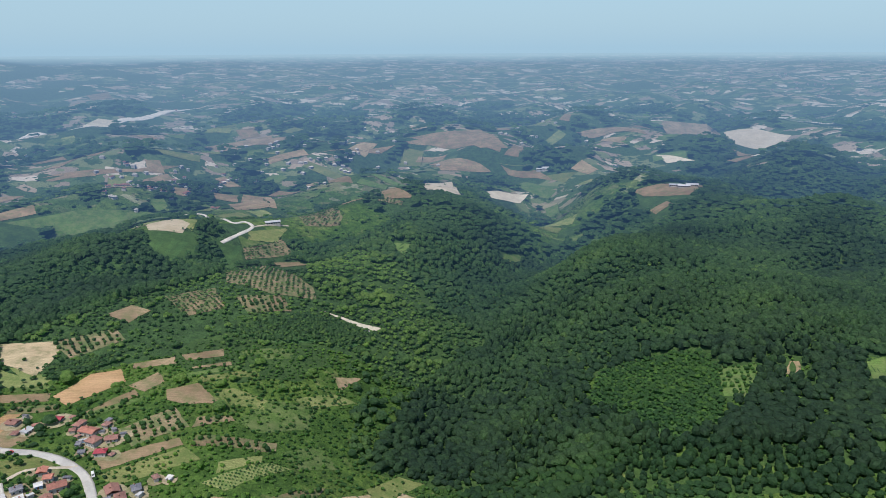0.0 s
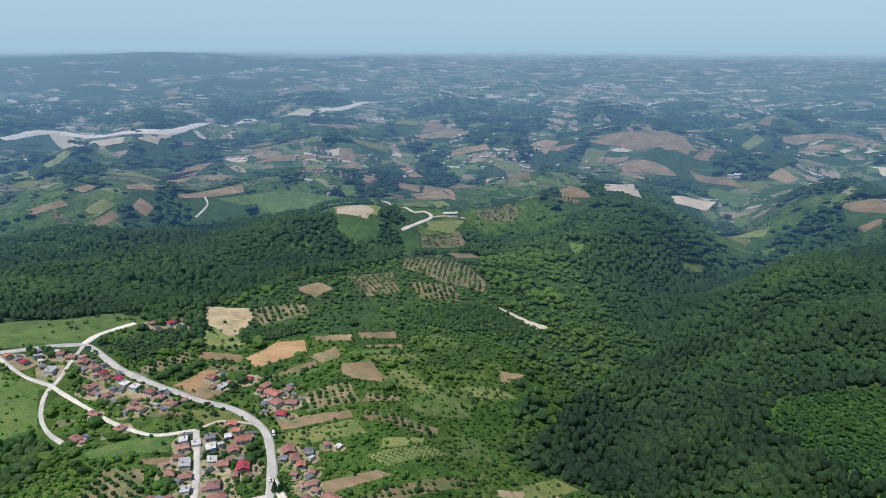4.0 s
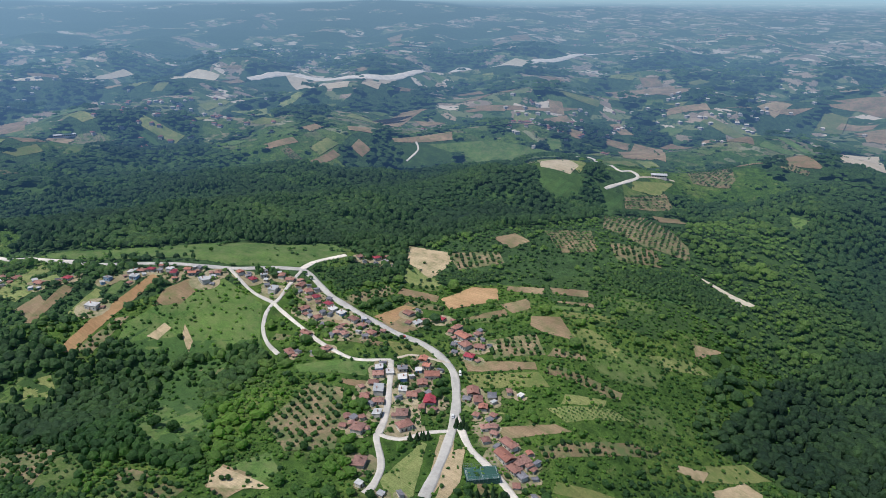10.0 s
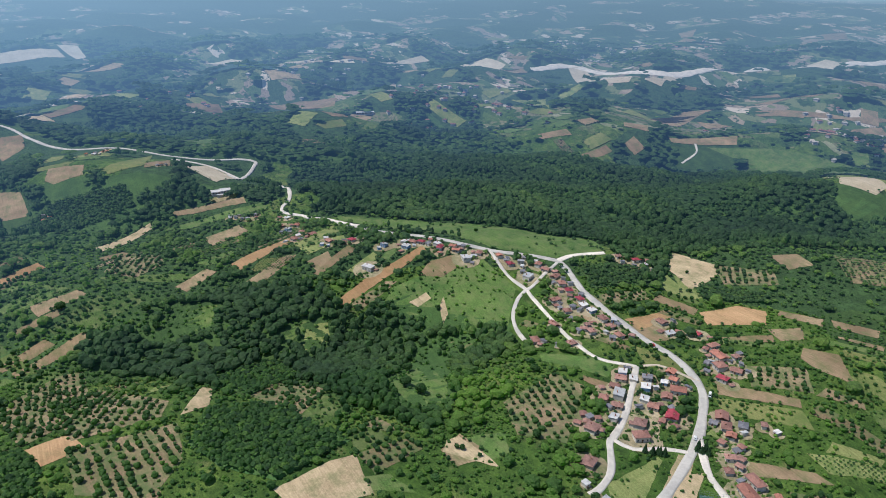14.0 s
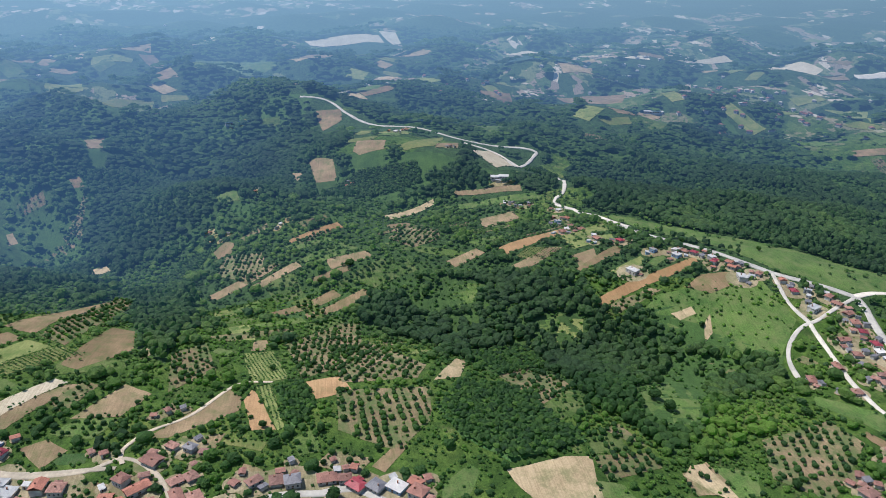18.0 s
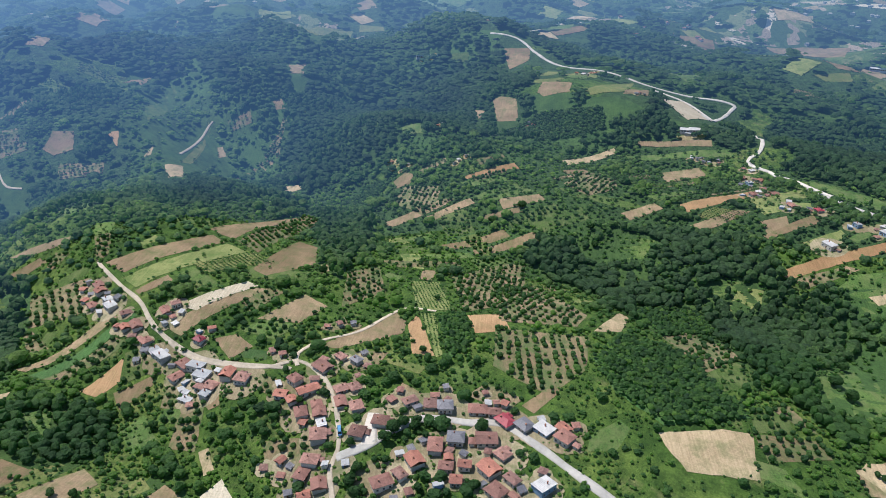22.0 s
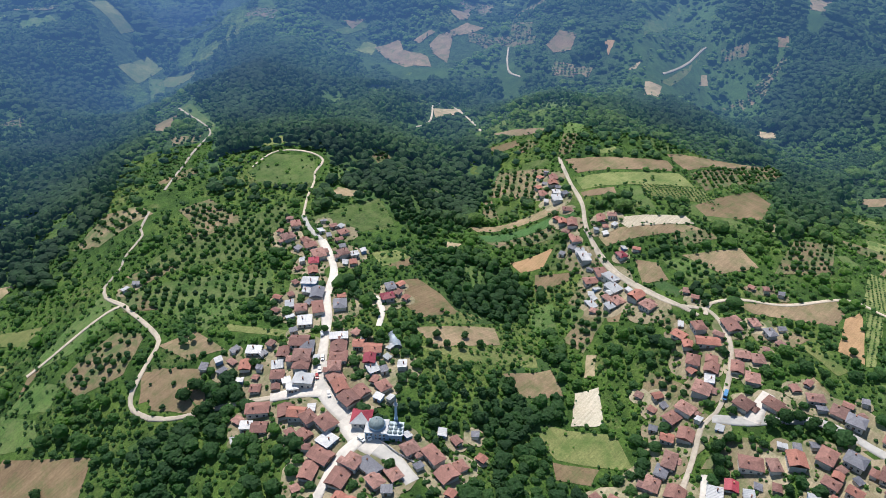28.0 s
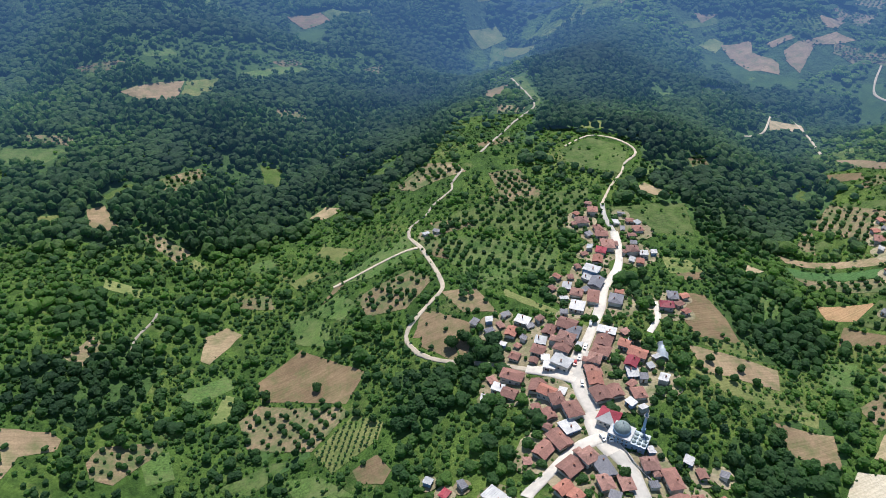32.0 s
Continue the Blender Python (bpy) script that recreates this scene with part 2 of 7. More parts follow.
def far_land_material():
    """Far country: woods, with a patchwork of fields between them."""
    m, n, l, b = material("far_country", 0.95)
    geo = n.new("ShaderNodeNewGeometry")
    warp = noise_node(n, l, 0.004, 3)
    mp = n.new("ShaderNodeMapping")
    mp.inputs["Scale"].default_value = (0.019, 0.036, 0.0)
    mp.inputs["Rotation"].default_value = (0, 0, 0.6)
    add = n.new("ShaderNodeVectorMath")
    add.operation = "MULTIPLY_ADD"
    l.new(warp.outputs["Color"], add.inputs[0])
    add.inputs[1].default_value = (45, 45, 0)
    l.new(geo.outputs["Position"], add.inputs[2])
    l.new(add.outputs["Vector"], mp.inputs["Vector"])
    vor = n.new("ShaderNodeTexVoronoi")
    vor.feature, vor.distance = "F1", "MANHATTAN"
    vor.inputs["Scale"].default_value = 1.0
    l.new(mp.outputs["Vector"], vor.inputs["Vector"])
    sep = n.new("ShaderNodeSeparateColor")
    l.new(vor.outputs["Color"], sep.inputs["Color"])
    crops = ramp(n, [(0.0, (0.04, 0.08, 0.025)), (0.25, (0.07, 0.12, 0.04)), (0.45, (0.14, 0.17, 0.075)), (0.66, (0.31, 0.25, 0.18)),
                     (0.78, (0.23, 0.19, 0.14)), (0.92, (0.48, 0.42, 0.34))])
    crops.color_ramp.interpolation = "CONSTANT"
    l.new(sep.outputs["Red"], crops.inputs["Fac"])
    at = n.new("ShaderNodeAttribute")
    at.attribute_name = "tone"
    edge = noise_node(n, l, 0.03, 4, 0.7)
    summed = n.new("ShaderNodeMath")
    summed.operation = "ADD"
    l.new(at.outputs["Fac"], summed.inputs[0])
    l.new(edge.outputs["Fac"], summed.inputs[1])
    wm = ramp(n, [(0.46, (1, 1, 1)), (0.54, (0, 0, 0))])
    half = n.new("ShaderNodeMath")
    half.operation = "MULTIPLY"
    half.inputs[1].default_value = 0.5
    l.new(summed.outputs["Value"], half.inputs[0])
    l.new(half.outputs["Value"], wm.inputs["Fac"])
    fine = noise_node(n, l, 0.09, 4, 0.7)
    leaf = ramp(n, [(0.3, (0.018, 0.04, 0.012)), (0.7, (0.05, 0.10, 0.03))])
    l.new(fine.outputs["Fac"], leaf.inputs["Fac"])
    hed = noise_node(n, l, 0.03, 3, 0.7)
    hm = ramp(n, [(0.53, (0, 0, 0)), (0.58, (1, 1, 1))])
    l.new(hed.outputs["Fac"], hm.inputs["Fac"])
    fields_ = mix(n, l, hm.outputs["Color"], crops.outputs["Color"], leaf.outputs["Color"])
    far_ = mix(n, l, wm.outputs["Color"], leaf.outputs["Color"], fields_)
    ln = n.new("ShaderNodeVectorMath")
    ln.operation = "LENGTH"
    l.new(geo.outputs["Position"], ln.inputs[0])
    mr = n.new("ShaderNodeMapRange")
    mr.inputs["From Min"].default_value, mr.inputs["From Max"].default_value = 1350, 1750
    l.new(ln.outputs["Value"], mr.inputs["Value"])
    col, _ = grass_colour(n, l)
    under = mix(n, l, wm.outputs["Color"], leaf.outputs["Color"], col)
    l.new(mix(n, l, mr.outputs["Result"], under, far_), b.inputs["Base Color"])
    bump(n, l, b, fine.outputs["Fac"], 1.0, 6.0)
    # haze over the far country is painted in as glow
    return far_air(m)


def leaf_material(name, dark, mid, light, air=False):
    """Foliage: tone varies from tree to tree (attribute) and from clump to clump."""
    m, n, l, b = material(name, 0.75)
    at = n.new("ShaderNodeAttribute")
    at.attribute_name = "tone"
    fine = noise_node(n, l, 0.45 if air else 1.7, 5, 0.75)
    big = noise_node(n, l, 0.006, 3)
    c = ramp(n, [(0.0, dark), (0.5, mid), (1.0, light)])
    l.new(at.outputs["Fac"], c.inputs["Fac"])
    v = ramp(n, [(0.32, (0.42, 0.45, 0.44)), (0.68, (1.5, 1.46, 1.38))])
    l.new(fine.outputs["Fac"], v.inputs["Fac"])
    w = ramp(n, [(0.35, (0.8, 0.85, 0.9)), (0.65, (1.15, 1.1, 1.0))])
    l.new(big.outputs["Fac"], w.inputs["Fac"])
    col = mix(n, l, 1.0, mix(n, l, 0.9, c.outputs["Color"], v.outputs["Color"], "MULTIPLY"), w.outputs["Color"], "MULTIPLY")
    l.new(col, b.inputs["Base Color"])
    bump(n, l, b, fine.outputs["Fac"], 0.5, 0.5)
    tr = n.new("ShaderNodeBsdfTranslucent")
    l.new(mix(n, l, 1.0, col, (1.25, 1.6, 1.0), "MULTIPLY"), tr.inputs["Color"])
    mx = n.new("ShaderNodeMixShader")
    mx.name = "leafy"
    mx.inputs["Fac"].default_value = 0.58
    l.new(b.outputs["BSDF"], mx.inputs[1])
    l.new(tr.outputs["BSDF"], mx.inputs[2])
    l.new(mx.outputs["Shader"], n["Material Output"].inputs["Surface"])
    # air: distance haze added to the leaves as emission
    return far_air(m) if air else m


def soil_material(name, dark, light, weeds=0.35, weed=(0.075, 0.115, 0.035), rough=0.75, start=0.46):
    """Field surfaces: broad stains, clods, weeds in drifts, furrows, and a tone of its own on each field."""
    m, n, l, b = material(name, 0.95)
    info = n.new("ShaderNodeObjectInfo")
    big, fine, drift = noise_node(n, l, 0.03, 5, 0.6), noise_node(n, l, 0.9, 4, 0.7), noise_node(n, l, 0.09, 6, 0.7)
    c = ramp(n, [(0.3, dark), (0.7, light)])
    l.new(big.outputs["Fac"], c.inputs["Fac"])
    v = ramp(n, [(0.3, (rough,) * 3), (0.7, (2 - rough * 1.08,) * 3)])
    l.new(fine.outputs["Fac"], v.inputs["Fac"])
    o = ramp(n, [(0.0, (0.78, 0.76, 0.72)), (0.5, (1.0, 1.0, 1.0)), (1.0, (1.16, 1.18, 1.2))])
    l.new(info.outputs["Random"], o.inputs["Fac"])
    rows_ = noise_node(n, l, 1.0, 3, 0.6, (0.035, 0.9, 0.0), 0.9)
    fr = ramp(n, [(0.35, (0.82, 0.82, 0.8)), (0.65, (1.12, 1.12, 1.12))])
    l.new(rows_.outputs["Fac"], fr.inputs["Fac"])
    col = mix(n, l, 0.9, c.outputs["Color"], v.outputs["Color"], "MULTIPLY")
    col = mix(n, l, 0.8, mix(n, l, 1.0, col, o.outputs["Color"], "MULTIPLY"), fr.outputs["Color"], "MULTIPLY")
    wm = ramp(n, [(start, (0, 0, 0)), (start + 0.2, (weeds,) * 3)])
    l.new(drift.outputs["Fac"], wm.inputs["Fac"])
    l.new(mix(n, l, wm.outputs["Color"], col, weed), b.inputs["Base Color"])
    bump(n, l, b, rows_.outputs["Fac"], 0.6, 0.5)
    return m


def plain(name, colour, rough=0.7, spread=0.25, scale=1.2, metal=0.0):
    """A painted, tiled or plastered surface with stains at two scales and a tone of its own on each object."""
    m, n, l, b = material(name, rough)
    b.inputs["Metallic"].default_value = metal
    info = n.new("ShaderNodeObjectInfo")
    t1, t2 = noise_node(n, l, scale, 5, 0.65), noise_node(n, l, scale * 0.18, 3)
    lo, hi = tuple(c * (1 - spread) for c in colour), tuple(min(1, c * (1 + spread)) for c in colour)
    c = ramp(n, [(0.3, lo), (0.7, hi)])
    l.new(t1.outputs["Fac"], c.inputs["Fac"])
    v = ramp(n, [(0.35, (0.8, 0.8, 0.8)), (0.65, (1.12, 1.1, 1.08))])
    l.new(t2.outputs["Fac"], v.inputs["Fac"])
    o = ramp(n, [(0.0, (0.68, 0.7, 0.72)), (1.0, (1.25, 1.2, 1.15))])
    l.new(info.outputs["Random"], o.inputs["Fac"])
    col = mix(n, l, 0.8, mix(n, l, 0.8, c.outputs["Color"], v.outputs["Color"], "MULTIPLY"), o.outputs["Color"], "MULTIPLY")
    l.new(col, b.inputs["Base Color"])
    bump(n, l, b, t1.outputs["Fac"], 0.3, 0.08)
    return m


GROUND = ground_material()
YARD = soil_material("yard_earth", (0.20, 0.165, 0.10), (0.36, 0.295, 0.195), 0.75)
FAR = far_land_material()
LEAF = leaf_material("foliage", (0.028, 0.068, 0.034), (0.064, 0.142, 0.046), (0.150, 0.262, 0.060))
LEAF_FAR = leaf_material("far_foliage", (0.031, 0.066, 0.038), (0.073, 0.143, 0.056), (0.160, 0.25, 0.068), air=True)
FLOOR = soil_material("woodland_litter", (0.028, 0.064, 0.018), (0.05, 0.098, 0.026), 0.5, (0.07, 0.125, 0.032), 0.5)
# far copies below: same surface with painted haze glowing over it
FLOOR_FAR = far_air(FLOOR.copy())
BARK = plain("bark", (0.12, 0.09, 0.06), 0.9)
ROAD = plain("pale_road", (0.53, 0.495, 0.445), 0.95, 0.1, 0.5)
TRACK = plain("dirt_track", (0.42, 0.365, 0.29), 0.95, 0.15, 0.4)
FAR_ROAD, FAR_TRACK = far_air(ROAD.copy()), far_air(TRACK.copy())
FIELD = {
    "s": soil_material("bare_soil", (0.165, 0.115, 0.068), (0.31, 0.222, 0.134), 0.6),
    "r": soil_material("red_soil", (0.28, 0.165, 0.085), (0.41, 0.255, 0.135), 0.25),
    "p": soil_material("stubble", (0.41, 0.345, 0.245), (0.53, 0.46, 0.355), 0.12),
    "b": soil_material("bare_earth", (0.30, 0.222, 0.133), (0.44, 0.338, 0.21), 0.55),
    "g": soil_material("meadow", (0.040, 0.086, 0.020), (0.092, 0.150, 0.036), 0.55, (0.15, 0.165, 0.068), 0.42, 0.44),
    "y": soil_material("dry_meadow", (0.115, 0.146, 0.046), (0.225, 0.23, 0.086), 0.7, (0.06, 0.12, 0.024), 0.65),
    "c": soil_material("young_crop", (0.035, 0.09, 0.026), (0.06, 0.125, 0.036), 0.3, (0.12, 0.13, 0.06), 0.6),
}
FIELD["o"] = soil_material("orchard_soil", (0.155, 0.115, 0.068), (0.28, 0.205, 0.124), 0.95, (0.085, 0.120, 0.042), 0.6, 0.4)
FIELD["v"], FIELD["q"], FIELD["h"] = FIELD["y"], FIELD["g"], FIELD["c"]
TILE = plain("clay_roof_tiles", (0.235, 0.122, 0.10), 0.8)
RUST = plain("weathered_roof_tiles", (0.265, 0.150, 0.125), 0.85, 0.35, 0.7)
ORANGE = plain("new_roof_tiles", (0.31, 0.135, 0.10), 0.75)
BROWN = plain("brown_roof_tiles", (0.165, 0.09, 0.075), 0.8)
MAROON = plain("maroon_roof_sheet", (0.26, 0.045, 0.06), 0.5)
SHEET = plain("white_roof_sheet", (0.44, 0.44, 0.44), 0.45, 0.12)
SLATE = plain("grey_roof_sheet", (0.16, 0.16, 0.18), 0.55)
PLASTER = plain("house_plaster", (0.52, 0.49, 0.44), 0.85, 0.12)
BLUEWASH = plain("pale_blue_wall", (0.24, 0.36, 0.50), 0.8, 0.1)
GLASS = plain("window_glass", (0.03, 0.035, 0.045), 0.12, 0.2)
WOOD = plain("door_wood", (0.16, 0.09, 0.05), 0.7)
BRICKRED = plain("chimney_brick", (0.34, 0.17, 0.12), 0.9)
DOME = plain("lead_dome", (0.22, 0.27, 0.27), 0.5)
COURT = plain("green_court", (0.03, 0.085, 0.07), 0.8, 0.15)
METAL = plain("painted_metal", (0.26, 0.31, 0.36), 0.5, 0.1, 1.2, 0.3)
FIELD_NAMES = {"s": "ploughed_field", "r": "red_field", "p": "stubble_field", "b": "bare_patch", "g": "meadow", "y": "dry_meadow",
               "c": "crop_field", "o": "orchard_ground", "v": "vineyard_ground", "q": "orchard_meadow", "h": "hazel_plot"}
FIELD_LABELS = {"s": "ploughed field of bare light brown soil", "r": "field of bare reddish brown soil", "p": "pale straw-coloured stubble field after harvest",
                "b": "bare pale earth patch with tufts of grass", "g": "bright green grass meadow", "y": "dry yellowish green meadow",
                "c": "dark green field of young crop", "o": "bare orchard soil between rows of trees", "v": "dry grass strip between planted rows",
                "q": "green grass under rows of orchard trees", "h": "green ground under dense hazel bushes"}


# ---- mesh helpers ----
def mesh_object(name, verts, faces, mat, parent=None, label="", smooth=False):
    me = bpy.data.meshes.new(name)
    me.from_pydata([tuple(v) for v in verts], [], faces)
    me.materials.append(mat)
    if smooth:
        me.shade_smooth()
    ob = new(name, me)
    if parent:
        ob.parent = parent
    if label:
        tagged(ob, label)
    return ob


def big_mesh(name, verts, tris, mat, tone=None, smooth=False):
    """A large triangle mesh from numpy arrays."""
    me = bpy.data.meshes.new(name)
    me.vertices.add(len(verts))
    me.vertices.foreach_set("co", np.ascontiguousarray(verts, np.float32).ravel())
    me.loops.add(tris.size)
    me.loops.foreach_set("vertex_index", np.ascontiguousarray(tris, np.int32).ravel())
    me.polygons.add(len(tris))
    k = tris.shape[1]
    me.polygons.foreach_set("loop_start", np.arange(0, tris.size, k, dtype=np.int32))
    me.polygons.foreach_set("use_smooth", np.full(len(tris), smooth))
    me.update(calc_edges=True)
    if tone is not None:
        a = me.attributes.new("tone", "FLOAT", "POINT")
        a.data.foreach_set("value", np.ascontiguousarray(tone, np.float32))
    me.materials.append(mat)
    return new(name, me)


# ---- ground: one sheet out to the horizon, in a near and a far part that meet edge to edge ----
AZ = np.radians(np.concatenate([np.arange(-40, 206, 0.5), np.arange(206, 320, 6.0)]))
EDGE = 640.0


def ground_part(name, radii, mat, label, centre=False):
    a, r = np.meshgrid(AZ, radii)
    x, y = -np.sin(a) * r, np.cos(a) * r
    v = np.stack([x, y, height(x, y)], -1).reshape(-1, 3)
    nr, na = a.shape
    i, j = np.meshgrid(np.arange(nr - 1), np.arange(na), indexing="ij")
    k = (j + 1) % na
    f = np.stack([i * na + j, (i + 1) * na + j, (i + 1) * na + k, i * na + k], -1).reshape(-1, 4)[:, ::-1]
    ob = big_mesh(name, v, f, mat, cover(v[:, 0], v[:, 1]), True)
    return tagged(ob, label, "ground", kind="structure")


near_r = np.concatenate([[0.0], np.concatenate([np.geomspace(8, 140, 14)[:-1], np.geomspace(140, EDGE, 120)])])
ground_part("ground", near_r, GROUND, "rolling green grassland and scrub between the fields")
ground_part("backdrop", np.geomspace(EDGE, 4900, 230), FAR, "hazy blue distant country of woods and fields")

# ---- roads and fields, laid on the ground ----
ROADS, FIELDS, HOUSES, TREES = [], [], [], []


def smooth_line(p, step):
    """A round line through the points, Catmull-Rom."""
    p = [np.array(q, float) for q in p]
    p = [2 * p[0] - p[1]] + p + [2 * p[-1] - p[-2]]
    out = []
    for a, b, c, d in zip(p, p[1:], p[2:], p[3:]):
        k = max(2, int(np.linalg.norm(c - b) / step))
        for s in np.arange(k) / k:
            out.append(0.5 * (2 * b + (c - a) * s + (2 * a - 5 * b + 4 * c - d) * s ** 2 + (3 * b - a - 3 * c + d) * s ** 3))
    out.append(p[-2])
    return np.array(out)


def road(width, points):
    line = smooth_line(points, 5.0)
    t = np.gradient(line, axis=0)
    t /= np.linalg.norm(t, axis=1)[:, None] + 1e-9
    nrm = np.stack([-t[:, 1], t[:, 0]], -1)
    s = np.arange(len(line))
    wob = 1 + 0.09 * np.sin(s * 0.9 + width) + 0.07 * np.sin(s * 0.37 + 2)
    lift = 0.42 + 0.55 * np.clip((np.hypot(line[:, 0], line[:, 1]) - 600) / 300, 0, 1) + 0.002 * len(ROADS)
    rows_ = []
    for u in (-0.5, -0.25, 0, 0.25, 0.5):
        q = line + nrm * (u * width * wob)[:, None]
        rows_.append(np.column_stack([q, height(q[:, 0], q[:, 1]) + lift + (0.06 if u == 0 else 0)]))
    rows_.insert(0, rows_[0] - (0, 0, 1.0))
    rows_.append(rows_[-1] - (0, 0, 1.0))
    v = np.concatenate(rows_)
    m = len(line)
    f = [(a * m + i, a * m + i + 1, (a + 1) * m + i + 1, (a + 1) * m + i) for a in range(len(rows_) - 1) for i in range(m - 1)]
    f = [q[::-1] for q in f]
    far = np.hypot(*line.mean(0)) > EDGE
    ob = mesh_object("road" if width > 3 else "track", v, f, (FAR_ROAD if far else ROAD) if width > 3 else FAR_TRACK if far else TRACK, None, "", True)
    tagged(ob, "broad pale strip of bare earthworks across the far country" if width > 20 else "pale dusty village road with worn edges" if width > 3 else "narrow dirt track of pale earth", "road" if width > 3 else "track", kind="structure")
    ROADS.append((width, line))


def slices(poly, step):
    """Cuts a polygon into trapezoids along x: rows of (x, [y pairs]) at both sides of each slice."""
    xs = sorted(set([round(p[0], 3) for p in poly] + list(np.arange(min(p[0] for p in poly), max(p[0] for p in poly), step))))
    cells = []
    n = len(poly)
    for a, b in zip(xs, xs[1:]):
        if b - a < 0.05:
            continue
        mid, cuts = (a + b) / 2, []
        for i in range(n):
            (x0, y0), (x1, y1) = poly[i], poly[(i + 1) % n]
            if (x0 - mid) * (x1 - mid) < 0:
                cuts.append((y0 + (y1 - y0) * (mid - x0) / (x1 - x0), y0 + (y1 - y0) * (a - x0) / (x1 - x0), y0 + (y1 - y0) * (b - x0) / (x1 - x0)))
        cuts.sort()
        for lo, hi in zip(cuts[::2], cuts[1::2]):
            cells.append((a, b, lo[1], hi[1], lo[2], hi[2]))
    return cells


def ragged(points, rng, wild=0.55, step=6.0):
    """The outline of a field with its corners kept and its sides a little uneven."""
    out, n = [], len(points)
    for i in range(n):
        a, b = np.array(points[i], float), np.array(points[(i + 1) % n], float)
        length = np.linalg.norm(b - a)
        k = max(1, int(length / step))
        nrm = np.array([-(b - a)[1], (b - a)[0]]) / (length + 1e-9)
        for s in range(k):
            q = a + (b - a) * s / k
            out.append(tuple(q + (nrm * rng.uniform(-wild, wild) if s else 0)))
    return out


def field(kind, points):
    rng = random.Random(len(FIELDS) * 7 + 1)
    far = max(math.hypot(*p) for p in points) > 1400
    poly = [tuple(map(float, p)) for p in points] if far else ragged(points, rng)
    step = 12.0 if far else 4.0
    verts, faces = [], []
    lift = (0.12 if kind in "gyc" else 0.26 if kind in "bp" else 0.19) + 0.0001 * len(FIELDS)
    for a, b, l0, h0, l1, h1 in slices(poly, step):
        k = max(1, int(max(h0 - l0, h1 - l1) / (step * 1.5)))
        base = len(verts)
        for s in range(k + 1):
            u = s / k
            verts += [(a, l0 + (h0 - l0) * u), (b, l1 + (h1 - l1) * u)]
        faces += [(base + 2 * s, base + 2 * s + 1, base + 2 * s + 3, base + 2 * s + 2) for s in range(k)]
    if not faces:
        return
    v = np.array(verts)
    v = np.column_stack([v, height(v[:, 0], v[:, 1]) + lift + (0.6 if far else 0.3 * np.clip((np.hypot(v[:, 0], v[:, 1]) - 600) / 300, 0, 1))])
    d = math.hypot(*np.mean(points, axis=0))
    mat = FIELD[kind]
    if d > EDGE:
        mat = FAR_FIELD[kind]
    ob = mesh_object(FIELD_NAMES[kind], v, faces, mat, None, "", True)
    tagged(ob, FIELD_LABELS[kind], "field", kind="structure")
    FIELDS.append((kind, np.array(poly), ob))


def inside(poly, x, y):
    r = np.zeros(len(x), bool)
    m = (x >= poly[:, 0].min()) & (x <= poly[:, 0].max()) & (y >= poly[:, 1].min()) & (y <= poly[:, 1].max())
    if not m.any():
        return r
    xs, ys = x[m], y[m]
    c = np.zeros(len(xs), bool)
    for (x0, y0), (x1, y1) in zip(poly, np.roll(poly, -1, axis=0)):
        if y0 != y1:
            c ^= ((y0 > ys) != (y1 > ys)) & (xs < (x1 - x0) * (ys - y0) / (y1 - y0) + x0)
    r[m] = c
    return r


# the field surfaces again, with distance haze painted in as emission
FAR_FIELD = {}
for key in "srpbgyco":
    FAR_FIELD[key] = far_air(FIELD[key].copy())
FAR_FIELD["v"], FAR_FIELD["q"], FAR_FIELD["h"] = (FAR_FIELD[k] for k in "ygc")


# ---- houses ----
def box(x0, x1, y0, y1, z0, z1):
    v = [(x0, y0, z0), (x1, y0, z0), (x1, y1, z0), (x0, y1, z0), (x0, y0, z1), (x1, y0, z1), (x1, y1, z1), (x0, y1, z1)]
    f = [(3, 2, 1, 0), (4, 5, 6, 7), (0, 1, 5, 4), (1, 2, 6, 5), (2, 3, 7, 6), (3, 0, 4, 7)]
    return v, f


def shared(name, v, f, mat):
    me = bpy.data.meshes.new(name)
    me.from_pydata(v, [], f)
    me.materials.append(mat)
    return me


def join(*shapes):
    v, f = [], []
    for a, b in shapes:
        o = len(v)
        v += a
        f += [tuple(i + o for i in q) for q in b]
    return v, f


def roof_shape(L, W, z, h, hip, over=0.75, thick=0.22):
    """A pitched roof with eaves: ridge along x; hip is how far the ridge ends stand in from the gables."""
    a, b = L / 2 + over, W / 2 + over
    r = a - hip
    top = [(-a, -b, z), (a, -b, z), (a, b, z), (-a, b, z), (-r, 0, z + h), (r, 0, z + h)]
    v = top + [(x, y, q - thick) for x, y, q in top]
    f = [(0, 1, 5, 4), (2, 3, 4, 5), (1, 2, 5), (3, 0, 4), (7, 6, 10, 11), (9, 8, 11, 10), (8, 7, 11), (6, 9, 10)]
    f += [(0, 6, 7, 1), (1, 7, 8, 2), (2, 8, 9, 3), (3, 9, 6, 0)]
    return v, f


